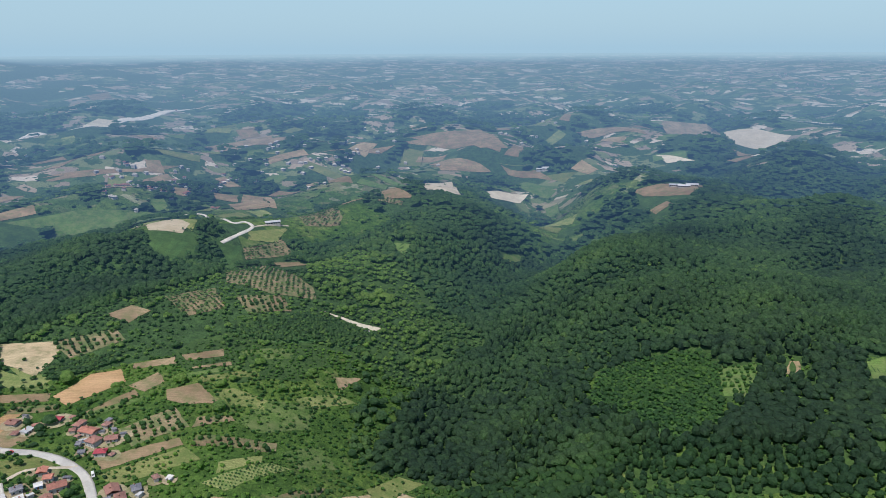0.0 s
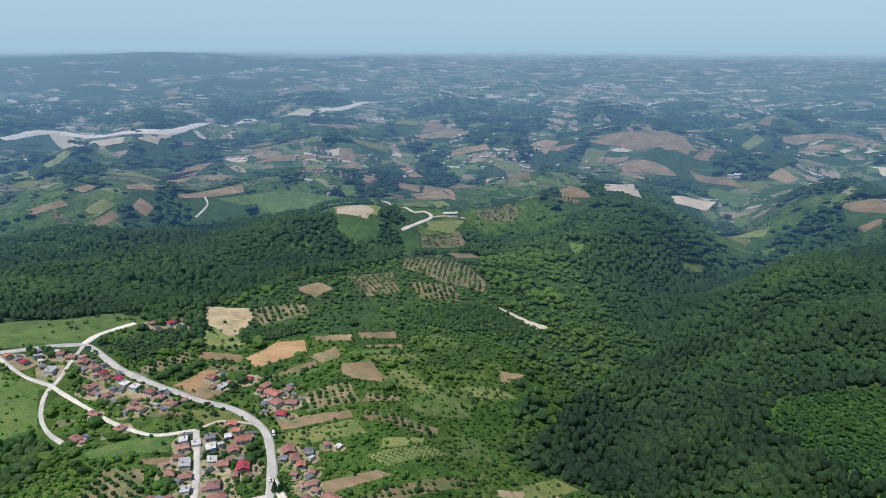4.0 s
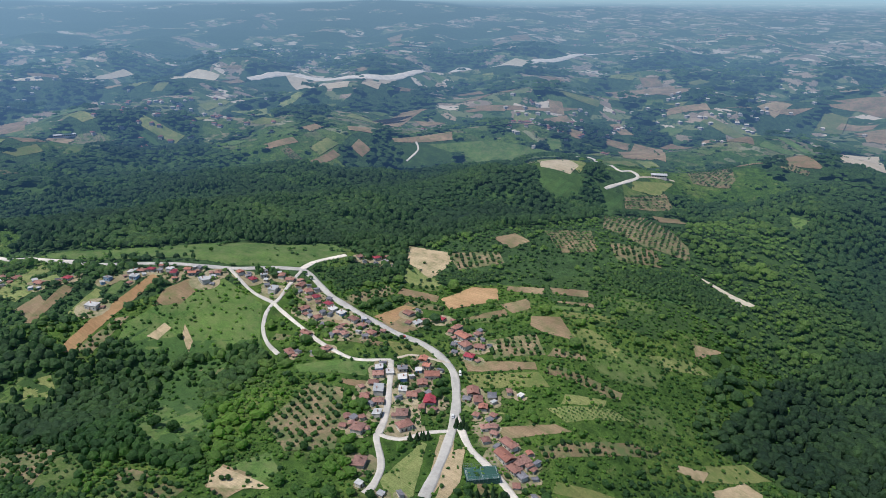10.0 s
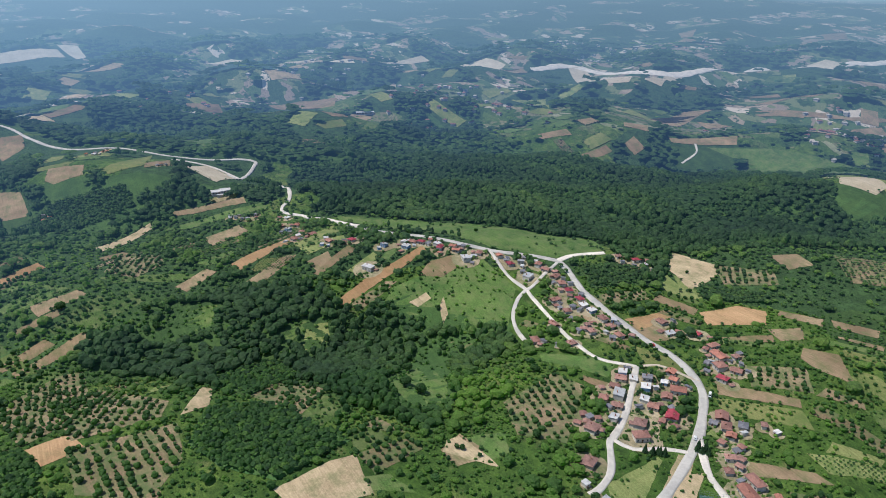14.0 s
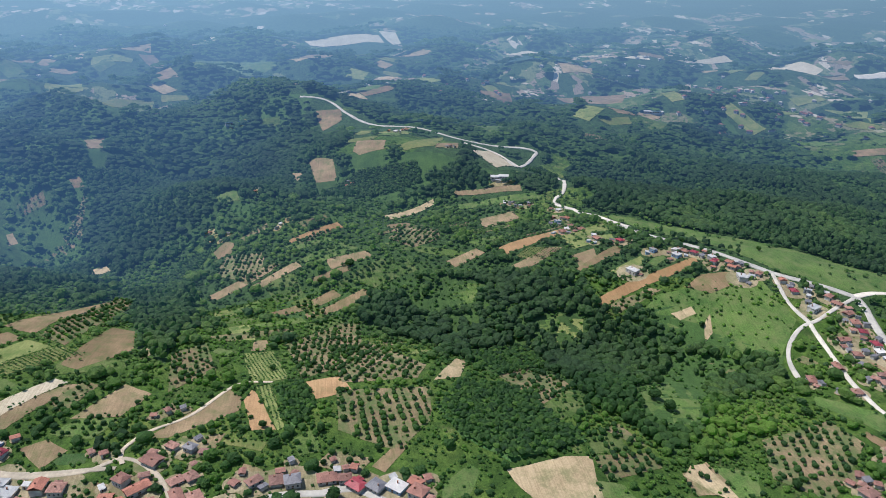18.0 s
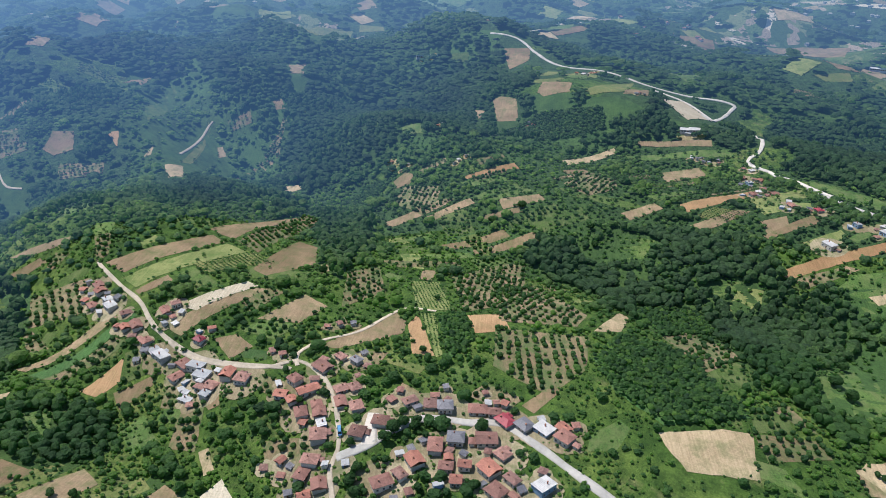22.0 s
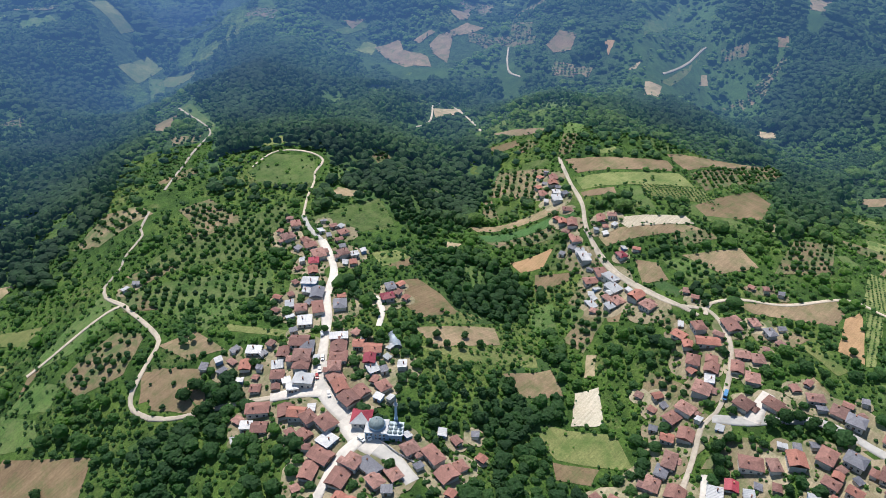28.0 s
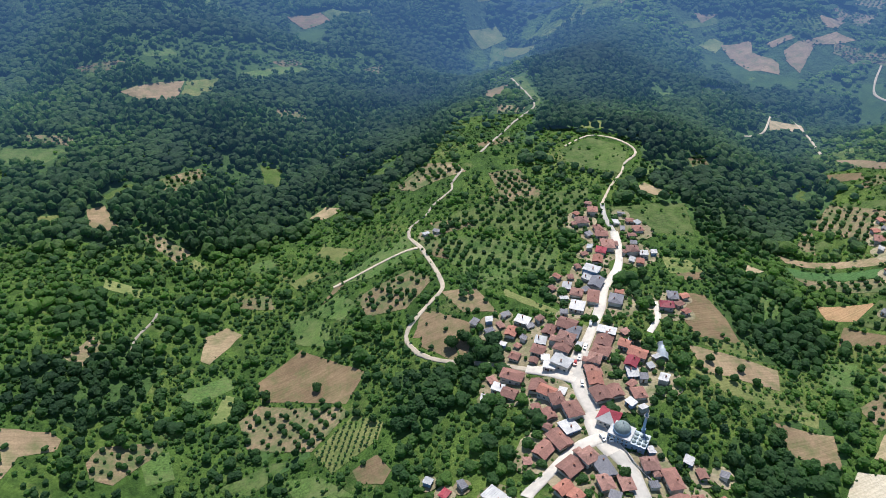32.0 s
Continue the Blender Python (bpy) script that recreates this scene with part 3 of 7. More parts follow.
def flat_roof(L, W, z):
    """A low sheet metal roof, folded into ribs, fallen to one side."""
    a, b = L / 2 + 0.4, W / 2 + 0.4
    xs, up = [], []
    for x in np.arange(-a, a - 0.6, 1.0):
        xs += [x, x + 0.7, x + 0.78, x + 0.92]
        up += [0, 0, 0.09, 0.09]
    xs, up = xs + [a], up + [0]
    n = len(xs)
    v = [(x, -b, z + u) for x, u in zip(xs, up)] + [(x, b, z + 0.7 + u) for x, u in zip(xs, up)]
    v += [(x, -b, z - 0.16) for x in xs] + [(x, b, z + 0.54) for x in xs]
    f = []
    for i in range(n - 1):
        f += [(i, i + 1, n + i + 1, n + i), (2 * n + i + 1, 2 * n + i, 3 * n + i, 3 * n + i + 1), (2 * n + i, 2 * n + i + 1, i + 1, i), (n + i, n + i + 1, 3 * n + i + 1, 3 * n + i)]
    f += [(0, n, 3 * n, 2 * n), (n - 1, 3 * n - 1, 4 * n - 1, 2 * n - 1)]
    return v, f


def gabled(L, W, z0, H, g):
    """Walls that rise to a gable at both ends."""
    e = [(-W / 2, z0), (W / 2, z0), (W / 2, H), (0, H + g), (-W / 2, H)]
    v = [(-L / 2, y, z) for y, z in e] + [(L / 2, y, z) for y, z in e]
    f = [(4, 3, 2, 1, 0), (5, 6, 7, 8, 9)] + [(i, (i + 1) % 5, 5 + (i + 1) % 5, 5 + i) for i in range(5)]
    return v, f


PANE = shared("pane", *join(box(-0.5, 0.5, -0.03, 0.03, 0, 1.25)), GLASS)
FRAME = shared("window_frame", *join(box(-0.6, -0.5, -0.07, 0.05, -0.1, 1.35), box(0.5, 0.6, -0.07, 0.05, -0.1, 1.35), box(-0.5, 0.5, -0.07, 0.05, 1.25, 1.35),
                                     box(-0.7, 0.7, -0.14, 0.05, -0.1, 0), box(-0.03, 0.03, -0.06, 0.05, 0, 1.25)), SHEET)
DOOR = shared("door", *join(box(-0.5, 0.5, -0.06, 0.05, 0, 2.05), box(-0.38, 0.38, -0.09, -0.06, 0.2, 0.95), box(-0.38, 0.38, -0.09, -0.06, 1.1, 1.9)), WOOD)
CHIMNEY = shared("chimney", *join(box(-0.3, 0.3, -0.3, 0.3, -1.2, 1.1), box(-0.4, 0.4, -0.4, 0.4, 1.1, 1.22), box(-0.14, 0.14, -0.14, 0.14, 1.22, 1.4)), BRICKRED)
SIZES = {"l": (9.4, 7.4, 2.8), "m": (7.0, 5.6, 2.25), "s": (4.2, 3.4, 1.8)}
ROOFS = {"r": (TILE, "red clay tiled roof"), "p": (MAROON, "maroon sheet metal roof"), "w": (SHEET, "white sheet metal roof"),
         "b": (BROWN, "dark brown tiled roof"), "d": (SLATE, "dark grey roof"), "g": (SLATE, "grey roof")}
MASTERS = {}


def house_master(roof, size, storey, flavour):
    key = (roof, size, storey, flavour)
    if key in MASTERS:
        return MASTERS[key]
    L, W, H = SIZES[size]
    rng = random.Random(str(key))
    L *= rng.uniform(0.85, 1.1)
    W *= rng.uniform(0.88, 1.08)
    H += storey * 1.0
    small = size == "s"
    ob = new("shed" if small else "house")
    ob.empty_display_size = 1
    mat, words = ROOFS[roof]
    if roof == "r":
        mat = (TILE, RUST, TILE, ORANGE, RUST, TILE)[storey * 3 + flavour]
        words = {RUST: "weathered pinkish tiled roof", ORANGE: "bright red tiled roof"}.get(mat, words)
    wing = size == "l" and flavour == 1
    sheet = roof == "w" or (roof in "dg" and small)
    plaster = BLUEWASH if flavour == 2 and roof == "w" else PLASTER
    hip = 0.0 if flavour == 0 else min(W * 0.45, L * 0.35)
    rise = W * 0.22
    if sheet or hip:
        wall = new("wall", shared("wall", *box(-L / 2, L / 2, -W / 2, W / 2, -3.0, H), plaster))
    else:
        wall = new("wall", shared("wall", *gabled(L, W, -3.0, H, rise * 0.86), plaster))
    shape = flat_roof(L, W, H + 0.05) if sheet else roof_shape(L, W, H + 0.2, rise, hip)
    extra = []
    if wing:
        extra.append(new("wing", shared("wing", *box(L / 2 - 4.4, L / 2 - 0.3, -W / 2 - 3.2, -W / 2 + 0.02, -3.0, H - 1.0), plaster)))
        v, f = roof_shape(3.4, 4.1, 0, 1.0, 1.2, 0.4)
        v = [(y + L / 2 - 2.35, x - W / 2 - 1.6, z + H - 0.85) for x, y, z in v]
        extra.append(new("wing_roof", shared("wing_roof", v, [q[::-1] for q in f], mat)))
    roof_ob = new("roof", shared("roof", *shape, mat))
    parts = [wall, roof_ob] + extra
    if not small:
        c = new("chimney", CHIMNEY)
        c.location = (L * rng.uniform(-0.3, 0.3), W * 0.15, H + W * 0.17 if roof != "w" else H + 0.9)
        parts.append(c)
    for side in (-1, 1):
        for s in range(2 if H > 5 and not small else 1):
            z = 1.0 + 2.7 * s
            for x in (np.linspace(-L / 2 + 1.6, L / 2 - 1.6, 3 if size == "l" else 2) if not small else []):
                if wing and side < 0 and x > L / 2 - 5.2:
                    continue
                w = new("window")
                w.matrix_basis = pose(x, side * (W / 2 + 0.02), z, 0, 0, 0 if side < 0 else 180)
                for nm, me in (("window_frame", FRAME), ("pane", PANE)):
                    q = new(nm, me)
                    q.parent = w
                parts.append(w)
    d = new("door", DOOR)
    d.matrix_basis = pose(-0.3, -W / 2 - 0.02, 0.05, 0, 0, 0)
    parts.append(d)
    for p in parts:
        p.parent = ob
    about = "outbuilding" if small else "house"
    walls = "pale blue walls" if flavour == 2 and roof == "w" else "pale plastered walls"
    tagged(ob, f"{'large' if size == 'l' else 'low'} {about} with {words} and {walls}", "shed" if small else "house", "village buildings")
    MASTERS[key] = [ob, False]
    return MASTERS[key]


def houses(kind, rows):
    for x, y, turn in rows:
        rng = random.Random(x * 1009 + y)
        m = house_master(kind[0], kind[1], rng.randrange(2), rng.randrange(3))
        z = float(np.min(height(np.array([x - 3, x + 3, x]), np.array([y, y, y - 3])))) + 0.35
        face = turn + rng.choice((0, 180)) + (90 if rng.random() < 0.22 else 0) + rng.uniform(-5, 5)
        at = pose(x, y, z, 0, 0, face)
        if m[1]:
            copy_thing(m[0], at @ Matrix.Diagonal((rng.uniform(0.8, 1.2), rng.uniform(0.85, 1.15), rng.uniform(0.85, 1.15), 1)))
        else:
            m[0].matrix_basis, m[1] = at, True
        HOUSES.append((x, y, SIZES[kind[1]][0] * 0.58))
        r, k = SIZES[kind[1]][0], 12
        ring = [(x, y)] + [(x + r * q * math.cos(i * 6.2832 / k), y + r * q * math.sin(i * 6.2832 / k)) for q in (0.5, 1.0) for i in range(k) for q in [q * (rng.uniform(0.75, 1.7) if q == 1 else 1)]]
        v = np.array(ring)
        v = np.column_stack([v, height(v[:, 0], v[:, 1]) + 0.33 + 0.0001 * len(HOUSES)])
        f = [(0, 1 + i, 1 + (i + 1) % k) for i in range(k)] + [(1 + i, 1 + k + i, 1 + k + (i + 1) % k, 1 + (i + 1) % k) for i in range(k)]
        tagged(mesh_object("yard", v, f, YARD, None, "", True), "trodden pale earth yard round a house", "yard", kind="structure")


def outbuildings():
    """Sheds and pens behind the houses, in the yards."""
    sheds = {}
    for i, (x, y, r) in enumerate(list(HOUSES)):
        rng = random.Random(i * 31 + 5)
        for _ in range(3):
            a, d = rng.uniform(0, 6.28), rng.uniform(6.8, 12)
            px, py = x + d * math.cos(a), y + d * math.sin(a)
            if rng.random() < 0.3 or any(math.hypot(px - q[0], py - q[1]) < q[2] + 2.3 for q in HOUSES):
                continue
            if min((np.min(np.hypot(line[:, 0] - px, line[:, 1] - py)) - w / 2) for w, line in ROADS) < 3.2:
                continue
            sheds.setdefault(rng.choice(("rs", "rs", "ws", "ds", "gs")), []).append((round(px), round(py), rng.randrange(180)))
            HOUSES.append((px, py, 2.4))
    for kind, rows in sheds.items():
        houses(kind, rows)


def patchwork(az0, az1, r0, r1, count, size, kinds, seed, turn=None):
    """Small plots that fill the open country between the larger fields."""
    rng = random.Random(seed)
    for _ in range(count * 6):
        if count <= 0:
            break
        a, d = rng.uniform(az0, az1), math.sqrt(rng.uniform(r0 ** 2, r1 ** 2))
        x, y = -math.sin(radians(a)) * d, math.cos(radians(a)) * d
        L, W, t = size * rng.uniform(0.6, 1.5), size * rng.uniform(0.35, 0.8), rng.uniform(0, 3.14)
        if turn is not None:
            L, W, t = size * rng.uniform(0.8, 1.6), size * rng.uniform(0.22, 0.42), turn + rng.uniform(-0.15, 0.15)
        c, n = math.cos(t), math.sin(t)
        pts = [(x + p * L * c - q * W * n + rng.uniform(-4, 4), y + p * L * n + q * W * c + rng.uniform(-4, 4)) for p, q in ((-0.5, -0.5), (0.5, -0.5), (0.5, 0.5), (-0.5, 0.5))]
        probe = np.array(pts + [(x, y)])
        if any(inside(poly, probe[:, 0], probe[:, 1]).any() for _, poly, _ in FIELDS) or any(np.min(np.hypot(line[:, 0] - x, line[:, 1] - y)) < L * 0.6 for _, line in ROADS):
            continue
        if any(inside(w, probe[:, 0], probe[:, 1]).any() for w in (GROVES if turn is not None or r1 < 700 else WOODS)):
            continue
        field(rng.choice(kinds), pts)
        count -= 1


# ---- woods ----
WOODS, THICKETS, OPENS, GROVES = [], [], [], []


def wood(points):
    """A closed wood: its floor of litter and undergrowth; the trees are planted later."""
    far = max(math.hypot(*p) for p in points) > 600
    verts, faces = [], []
    for a, b, l0, h0, l1, h1 in slices(ragged(points, random.Random(len(WOODS)), 5.0, 22.0), 14.0):
        k = max(1, int(max(h0 - l0, h1 - l1) / 14))
        base = len(verts)
        for s in range(k + 1):
            u = s / k
            verts += [(a, l0 + (h0 - l0) * u), (b, l1 + (h1 - l1) * u)]
        faces += [(base + 2 * s, base + 2 * s + 1, base + 2 * s + 3, base + 2 * s + 2) for s in range(k)]
    v = np.array(verts)
    v = np.column_stack([v, height(v[:, 0], v[:, 1]) + 0.05 + 0.002 * len(WOODS) + 0.25 * np.clip((np.hypot(v[:, 0], v[:, 1]) - 600) / 300, 0, 1)])
    ob = mesh_object("woodland_floor", v, faces, FLOOR_FAR if far else FLOOR, None, "", True)
    tagged(ob, "dark woodland floor of litter and undergrowth", "ground", kind="structure")
    WOODS.append(np.array(points, float))


def grove(points):
    """A dark stand of tall trees in the open country."""
    wood(points)
    GROVES.append(WOODS[-1])



# ---- plan ----
# roads and tracks: width and the points of the middle line
road(6.67, [(-488, 454), (-469, 450), (-432, 434), (-400, 428), (-366, 425), (-338, 421), (-314, 420), (-287, 411), (-269, 400), (-253, 380), (-237, 355), (-223, 325), (-213, 298), (-206, 276)])
road(5.06, [(-236, 355), (-211, 333), (-192, 326), (-176, 320), (-160, 313)])
road(3.565, [(-461, 393), (-451, 390), (-416, 382), (-372, 370), (-339, 366), (-316, 382)])
road(4.83, [(-316, 382), (-292, 350), (-275, 325), (-266, 307), (-263, 301), (-242, 281), (-233, 263), (-231, 253)])
road(3.68, [(-264, 306), (-251, 310), (-241, 328), (-231, 338)])
road(2.76, [(-315, 385), (-309, 399), (-296, 404), (-279, 409)])
road(5.75, [(-488, 454), (-509, 437), (-536, 406), (-574, 379), (-627, 355), (-723, 324)])
road(5.75, [(-488, 454), (-490, 479), (-479, 509)])
road(3.565, [(-485, 451), (-473, 424), (-462, 401), (-461, 393)])
road(3.565, [(-536, 406), (-516, 400), (-487, 393), (-461, 393)])
road(3.565, [(-461, 393), (-456, 380), (-442, 363), (-426, 353), (-405, 346)])
road(4.83, [(-372, 929), (-361, 975), (-354, 1008), (-370, 1021), (-397, 1018), (-515, 1220), (-567, 1245)])
road(2.645, [(-354, 1008), (-337, 1030), (-312, 1050)])
road(4.83, [(-691, 342), (-703, 334), (-748, 320)])
road(4.83, [(-748, 320), (-768, 310), (-785, 307)])
road(4.83, [(-785, 307), (-812, 294), (-828, 298), (-858, 320), (-992, 360), (-1010, 352)])
road(5.175, [(-1002, 296), (-1027, 290)])
road(4.83, [(-1010, 303), (-1075, 344), (-1093, 354), (-1102, 333), (-1105, 287), (-1123, 234), (-1175, 186), (-1245, 96), (-1302, 59), (-1347, 41), (-1371, 20), (-1383, -23)])
road(5.75, [(-1010, 303), (-1067, 277), (-1098, 229)])
road(2.875, [(-403, -232), (-390, -214), (-380, -197), (-372, -178), (-366, -153), (-362, -122)])
road(2.645, [(-365, -119), (-378, -122), (-397, -110), (-414, -88), (-452, -62), (-449, -38)])
road(2.875, [(-480, -312), (-451, -280), (-427, -252), (-407, -235), (-389, -214), (-376, -193), (-367, -166), (-363, -139), (-370, -119), (-356, -101), (-338, -90), (-316, -82), (-300, -79), (-288, -81), (-268, -75), (-251, -71), (-232, -66)])
road(5.29, [(-295, -79), (-302, -64), (-312, -51), (-323, -36), (-325, -21), (-324, -6), (-325, 11), (-308, 30), (-293, 44), (-287, 50), (-276, 62), (-266, 73), (-255, 85)])
road(3.91, [(-264, -66), (-237, -54)])
road(1.84, [(-538, -449), (-561, -483), (-596, -547), (-573, -552), (-529, -516), (-492, -509)])
road(3.45, [(-267, -393), (-260, -377), (-257, -359)])
road(5.75, [(-257, -359), (-246, -334), (-233, -316), (-216, -302), (-201, -283), (-187, -268), (-176, -257)])
road(8.625, [(-176, -257), (-166, -247), (-161, -231), (-159, -215)])
road(12.075, [(-159, -215), (-156, -201), (-157, -189)])
road(8.05, [(-157, -189), (-158, -178), (-155, -162)])
road(1.84, [(-267, -393), (-286, -413), (-307, -431), (-316, -442), (-334, -454), (-332, -474), (-316, -494), (-300, -493), (-285, -487)])
road(6.9, [(-162, -239), (-154, -249), (-142, -259)])
road(2.99, [(-142, -259), (-127, -272), (-102, -289), (-92, -301)])
road(2.76, [(-92, -301), (-89, -313), (-92, -321), (-99, -327), (-114, -337), (-123, -344), (-125, -359), (-125, -382), (-125, -394), (-122, -413), (-126, -424)])
road(1.84, [(-126, -424), (-142, -432), (-149, -440), (-170, -454), (-173, -463), (-189, -480)])
road(1.84, [(-213, -501), (-249, -536), (-265, -553), (-284, -569), (-304, -586), (-315, -614), (-330, -672), (-344, -725)])
road(5.98, [(-155, -199), (-144, -199), (-133, -196), (-122, -191), (-110, -186), (-107, -184)])
road(3.68, [(-218, -255), (-231, -266), (-237, -279)])
road(1.84, [(-119, -279), (-104, -285)])
road(2.3, [(-789, -616), (-760, -594), (-738, -572), (-735, -551)])
road(2.3, [(-62, -400), (-74, -399), (-115, -398), (-123, -395)])
road(2.645, [(-864, -415), (-926, -418), (-974, -420), (-990, -418)])
road(3.68, [(-852, 1089), (-854, 1129), (-872, 1147)])
road(1.38, [(71, -374), (68, -389), (58, -406), (55, -415)])
road(7.5, [(-303, -62), (-313, -63), (-325, -63)])
road(21.0, [(-1719, 1435), (-1663, 1585), (-1438, 1596), (-1335, 1724), (-1350, 2026), (-1170, 1983), (-1179, 2192), (-1125, 2296), (-1080, 2543)])

# fields, meadows, orchards and plots: kind and corners
field("g", [(50, -798), (22, -807), (12, -795), (46, -788)])
field("o", [(-83, -817), (-111, -833), (-122, -822), (-94, -805)])
field("o", [(-194, -842), (-227, -857), (-214, -836)])
field("o", [(119, -802), (78, -788), (57, -770), (102, -774)])
field("g", [(-42, -780), (-108, -814), (-132, -809), (-64, -772)])
field("g", [(-39, -609), (-58, -602), (-47, -569), (-39, -578)])
field("o", [(-215, -519), (-250, -525), (-249, -512), (-216, -510)])
field("g", [(-464, -624), (-492, -612), (-464, -602)])
field("g", [(-514, -611), (-566, -616), (-534, -588)])
field("o", [(-892, -809), (-948, -773), (-855, -721)])
field("o", [(-946, -321), (-1000, -311), (-1008, -306), (-935, -308)])
field("g", [(-721, 68), (-689, 144), (-665, 163), (-700, 78)])
field("g", [(-595, 84), (-627, 117), (-608, 150), (-580, 136), (-580, 95)])
field("g", [(-399, 138), (-409, 166), (-393, 175), (-370, 156), (-363, 134)])
field("g", [(-409, 219), (-458, 279), (-430, 283), (-355, 237), (-361, 210)])
field("g", [(-308, 143), (-302, 162), (-282, 168), (-298, 142)])
field("g", [(-317, 216), (-307, 250), (-286, 237), (-285, 219)])
field("s", [(-1062, -988), (-1244, -1104), (-1037, -935)])
field("s", [(-758, -717), (-807, -711), (-813, -682), (-772, -703)])
field("o", [(-780, -677), (-812, -639), (-808, -611), (-775, -641)])
field("o", [(-793, -636), (-820, -592), (-805, -584), (-789, -616)])
field("r", [(-858, -506), (-866, -494), (-837, -484)])
field("b", [(-822, -445), (-854, -444), (-832, -438)])
field("g", [(-955, -778), (-956, -733), (-938, -728)])
field("s", [(-1057, -582), (-1119, -562), (-1074, -561)])
field("b", [(-556, -538), (-596, -532), (-579, -511), (-539, -518)])
field("y", [(-508, -292), (-526, -285), (-520, -277), (-505, -286)])
field("y", [(-247, -243), (-270, -240), (-284, -225), (-262, -227), (-244, -238)])
field("b", [(-330, -305), (-340, -298), (-329, -295), (-321, -296)])
field("g", [(-7, -459), (-26, -464), (-32, -457), (-19, -450)])
field("o", [(-126, -407), (-156, -381), (-144, -364), (-122, -387)])
field("s", [(-105, -331), (-122, -313), (-113, -303), (-93, -314)])
field("g", [(-42, -384), (-63, -390), (-71, -369), (-59, -359)])
field("g", [(-143, -363), (-167, -353), (-155, -332), (-139, -346)])
field("h", [(-136, -348), (-155, -355), (-137, -327), (-129, -328)])
field("s", [(-1189, 1469), (-1289, 1695), (-1170, 1513)])
field("y", [(-1450, 1137), (-1390, 1213), (-1188, 1048), (-1411, 1165)])
field("s", [(-1049, 1212), (-1048, 1371), (-1013, 1262)])
field("s", [(-1029, 1345), (-967, 1393), (-990, 1334)])
field("s", [(-802, 1975), (-651, 2046), (-565, 2044), (-590, 1857)])
field("y", [(-585, 1795), (-531, 1818), (-532, 1773)])
field("s", [(-482, 1757), (-359, 1845), (-263, 1947), (-294, 1881)])
field("s", [(-252, 1969), (-160, 2024), (-8, 1981), (32, 1933), (22, 1857), (-55, 1901), (-166, 1971)])
field("s", [(-154, 1750), (-46, 1777), (-9, 1764), (-101, 1710)])
field("s", [(24, 1796), (93, 1747), (37, 1771)])
field("y", [(0, 1806), (104, 1792), (59, 1795)])
field("p", [(-131, 1318), (-103, 1603), (-82, 1449), (-118, 1284)])
field("s", [(-546, 1417), (-497, 1498), (-433, 1345), (-493, 1310)])
field("s", [(-1831, 1402), (-1774, 1469), (-1769, 1444)])
field("s", [(-1844, 2229), (-1839, 2312), (-1788, 2279), (-1815, 2226)])
field("s", [(-1756, 2290), (-1717, 2383), (-1704, 2326)])
field("y", [(-2267, 1661), (-2382, 1866), (-2251, 1736)])
field("s", [(-1566, 2473), (-1535, 2598), (-1427, 2457), (-1479, 2374)])
field("b", [(-450, 579), (-405, 589), (-391, 575), (-384, 545), (-384, 526), (-412, 538), (-423, 540)])
field("y", [(-417, 531), (-389, 522), (-372, 511), (-381, 499), (-402, 509)])
field("b", [(-105, 437), (-86, 456), (-86, 440), (-102, 431)])
field("o", [(-350, 702), (-306, 733), (-274, 680), (-306, 656)])
field("o", [(-337, 848), (-305, 907), (-206, 778), (-195, 745), (-242, 731), (-301, 755)])
field("o", [(-347, 941), (-309, 1005), (-285, 978), (-334, 913)])
field("s", [(-140, 583), (-118, 602), (-127, 581), (-132, 566)])
field("o", [(-311, 1112), (-327, 1330), (-242, 1124), (-243, 1097), (-292, 1072)])
field("y", [(-355, 992), (-310, 1041), (-314, 993), (-348, 969)])
field("g", [(-364, 970), (-348, 969), (-320, 984), (-347, 941)])
field("g", [(11, 1078), (53, 1134), (43, 1087)])
field("g", [(95, 1270), (181, 1305), (157, 1275)])
field("g", [(-154, 1021), (-114, 1006), (-123, 970)])
field("h", [(100, 598), (164, 600), (189, 595), (192, 562), (172, 480), (135, 461), (120, 501), (84, 555)])
field("q", [(191, 562), (225, 558), (197, 508), (181, 511)])
field("s", [(243, 559), (255, 557), (249, 532), (238, 539)])
field("g", [(305, 550), (325, 560), (304, 518), (298, 526)])
field("s", [(274, 1379), (331, 1396), (416, 1389), (357, 1288), (289, 1343)])
field("s", [(284, 1267), (317, 1284), (319, 1249), (287, 1232)])
field("s", [(-162, 1851), (-28, 1789), (1, 1761), (-122, 1703)])
field("s", [(29, 1786), (112, 1754), (149, 1690), (43, 1755)])
field("s", [(-238, 2001), (-33, 2091), (45, 1893), (-29, 1872), (-110, 1991)])
field("y", [(123, 1717), (205, 1718), (174, 1675)])
field("s", [(-237, 1396), (-176, 1288), (-134, 1232), (-185, 1208)])
field("p", [(-156, 1562), (-90, 1624), (-59, 1370), (-124, 1290)])
field("y", [(-560, 1030), (-566, 1166), (-421, 971), (-412, 929)])
field("g", [(-688, 1255), (-582, 1297), (-508, 1198), (-660, 1229)])
field("s", [(-962, 1459), (-890, 1515), (-871, 1501), (-949, 1457)])
field("s", [(-817, 1974), (-651, 2079), (-574, 1878), (-782, 1966)])
field("s", [(-546, 1511), (-484, 1514), (-416, 1332), (-513, 1382)])
field("p", [(-11, 1551), (14, 1594), (87, 1638), (65, 1582), (2, 1524)])
field("s", [(253, 2170), (379, 2224), (434, 2001), (298, 2124)])
field("s", [(545, 2361), (690, 2369), (680, 2155), (502, 1969)])
field("p", [(693, 2199), (850, 2096), (801, 2043), (669, 2018)])
field("p", [(422, 1863), (499, 1777), (434, 1786)])
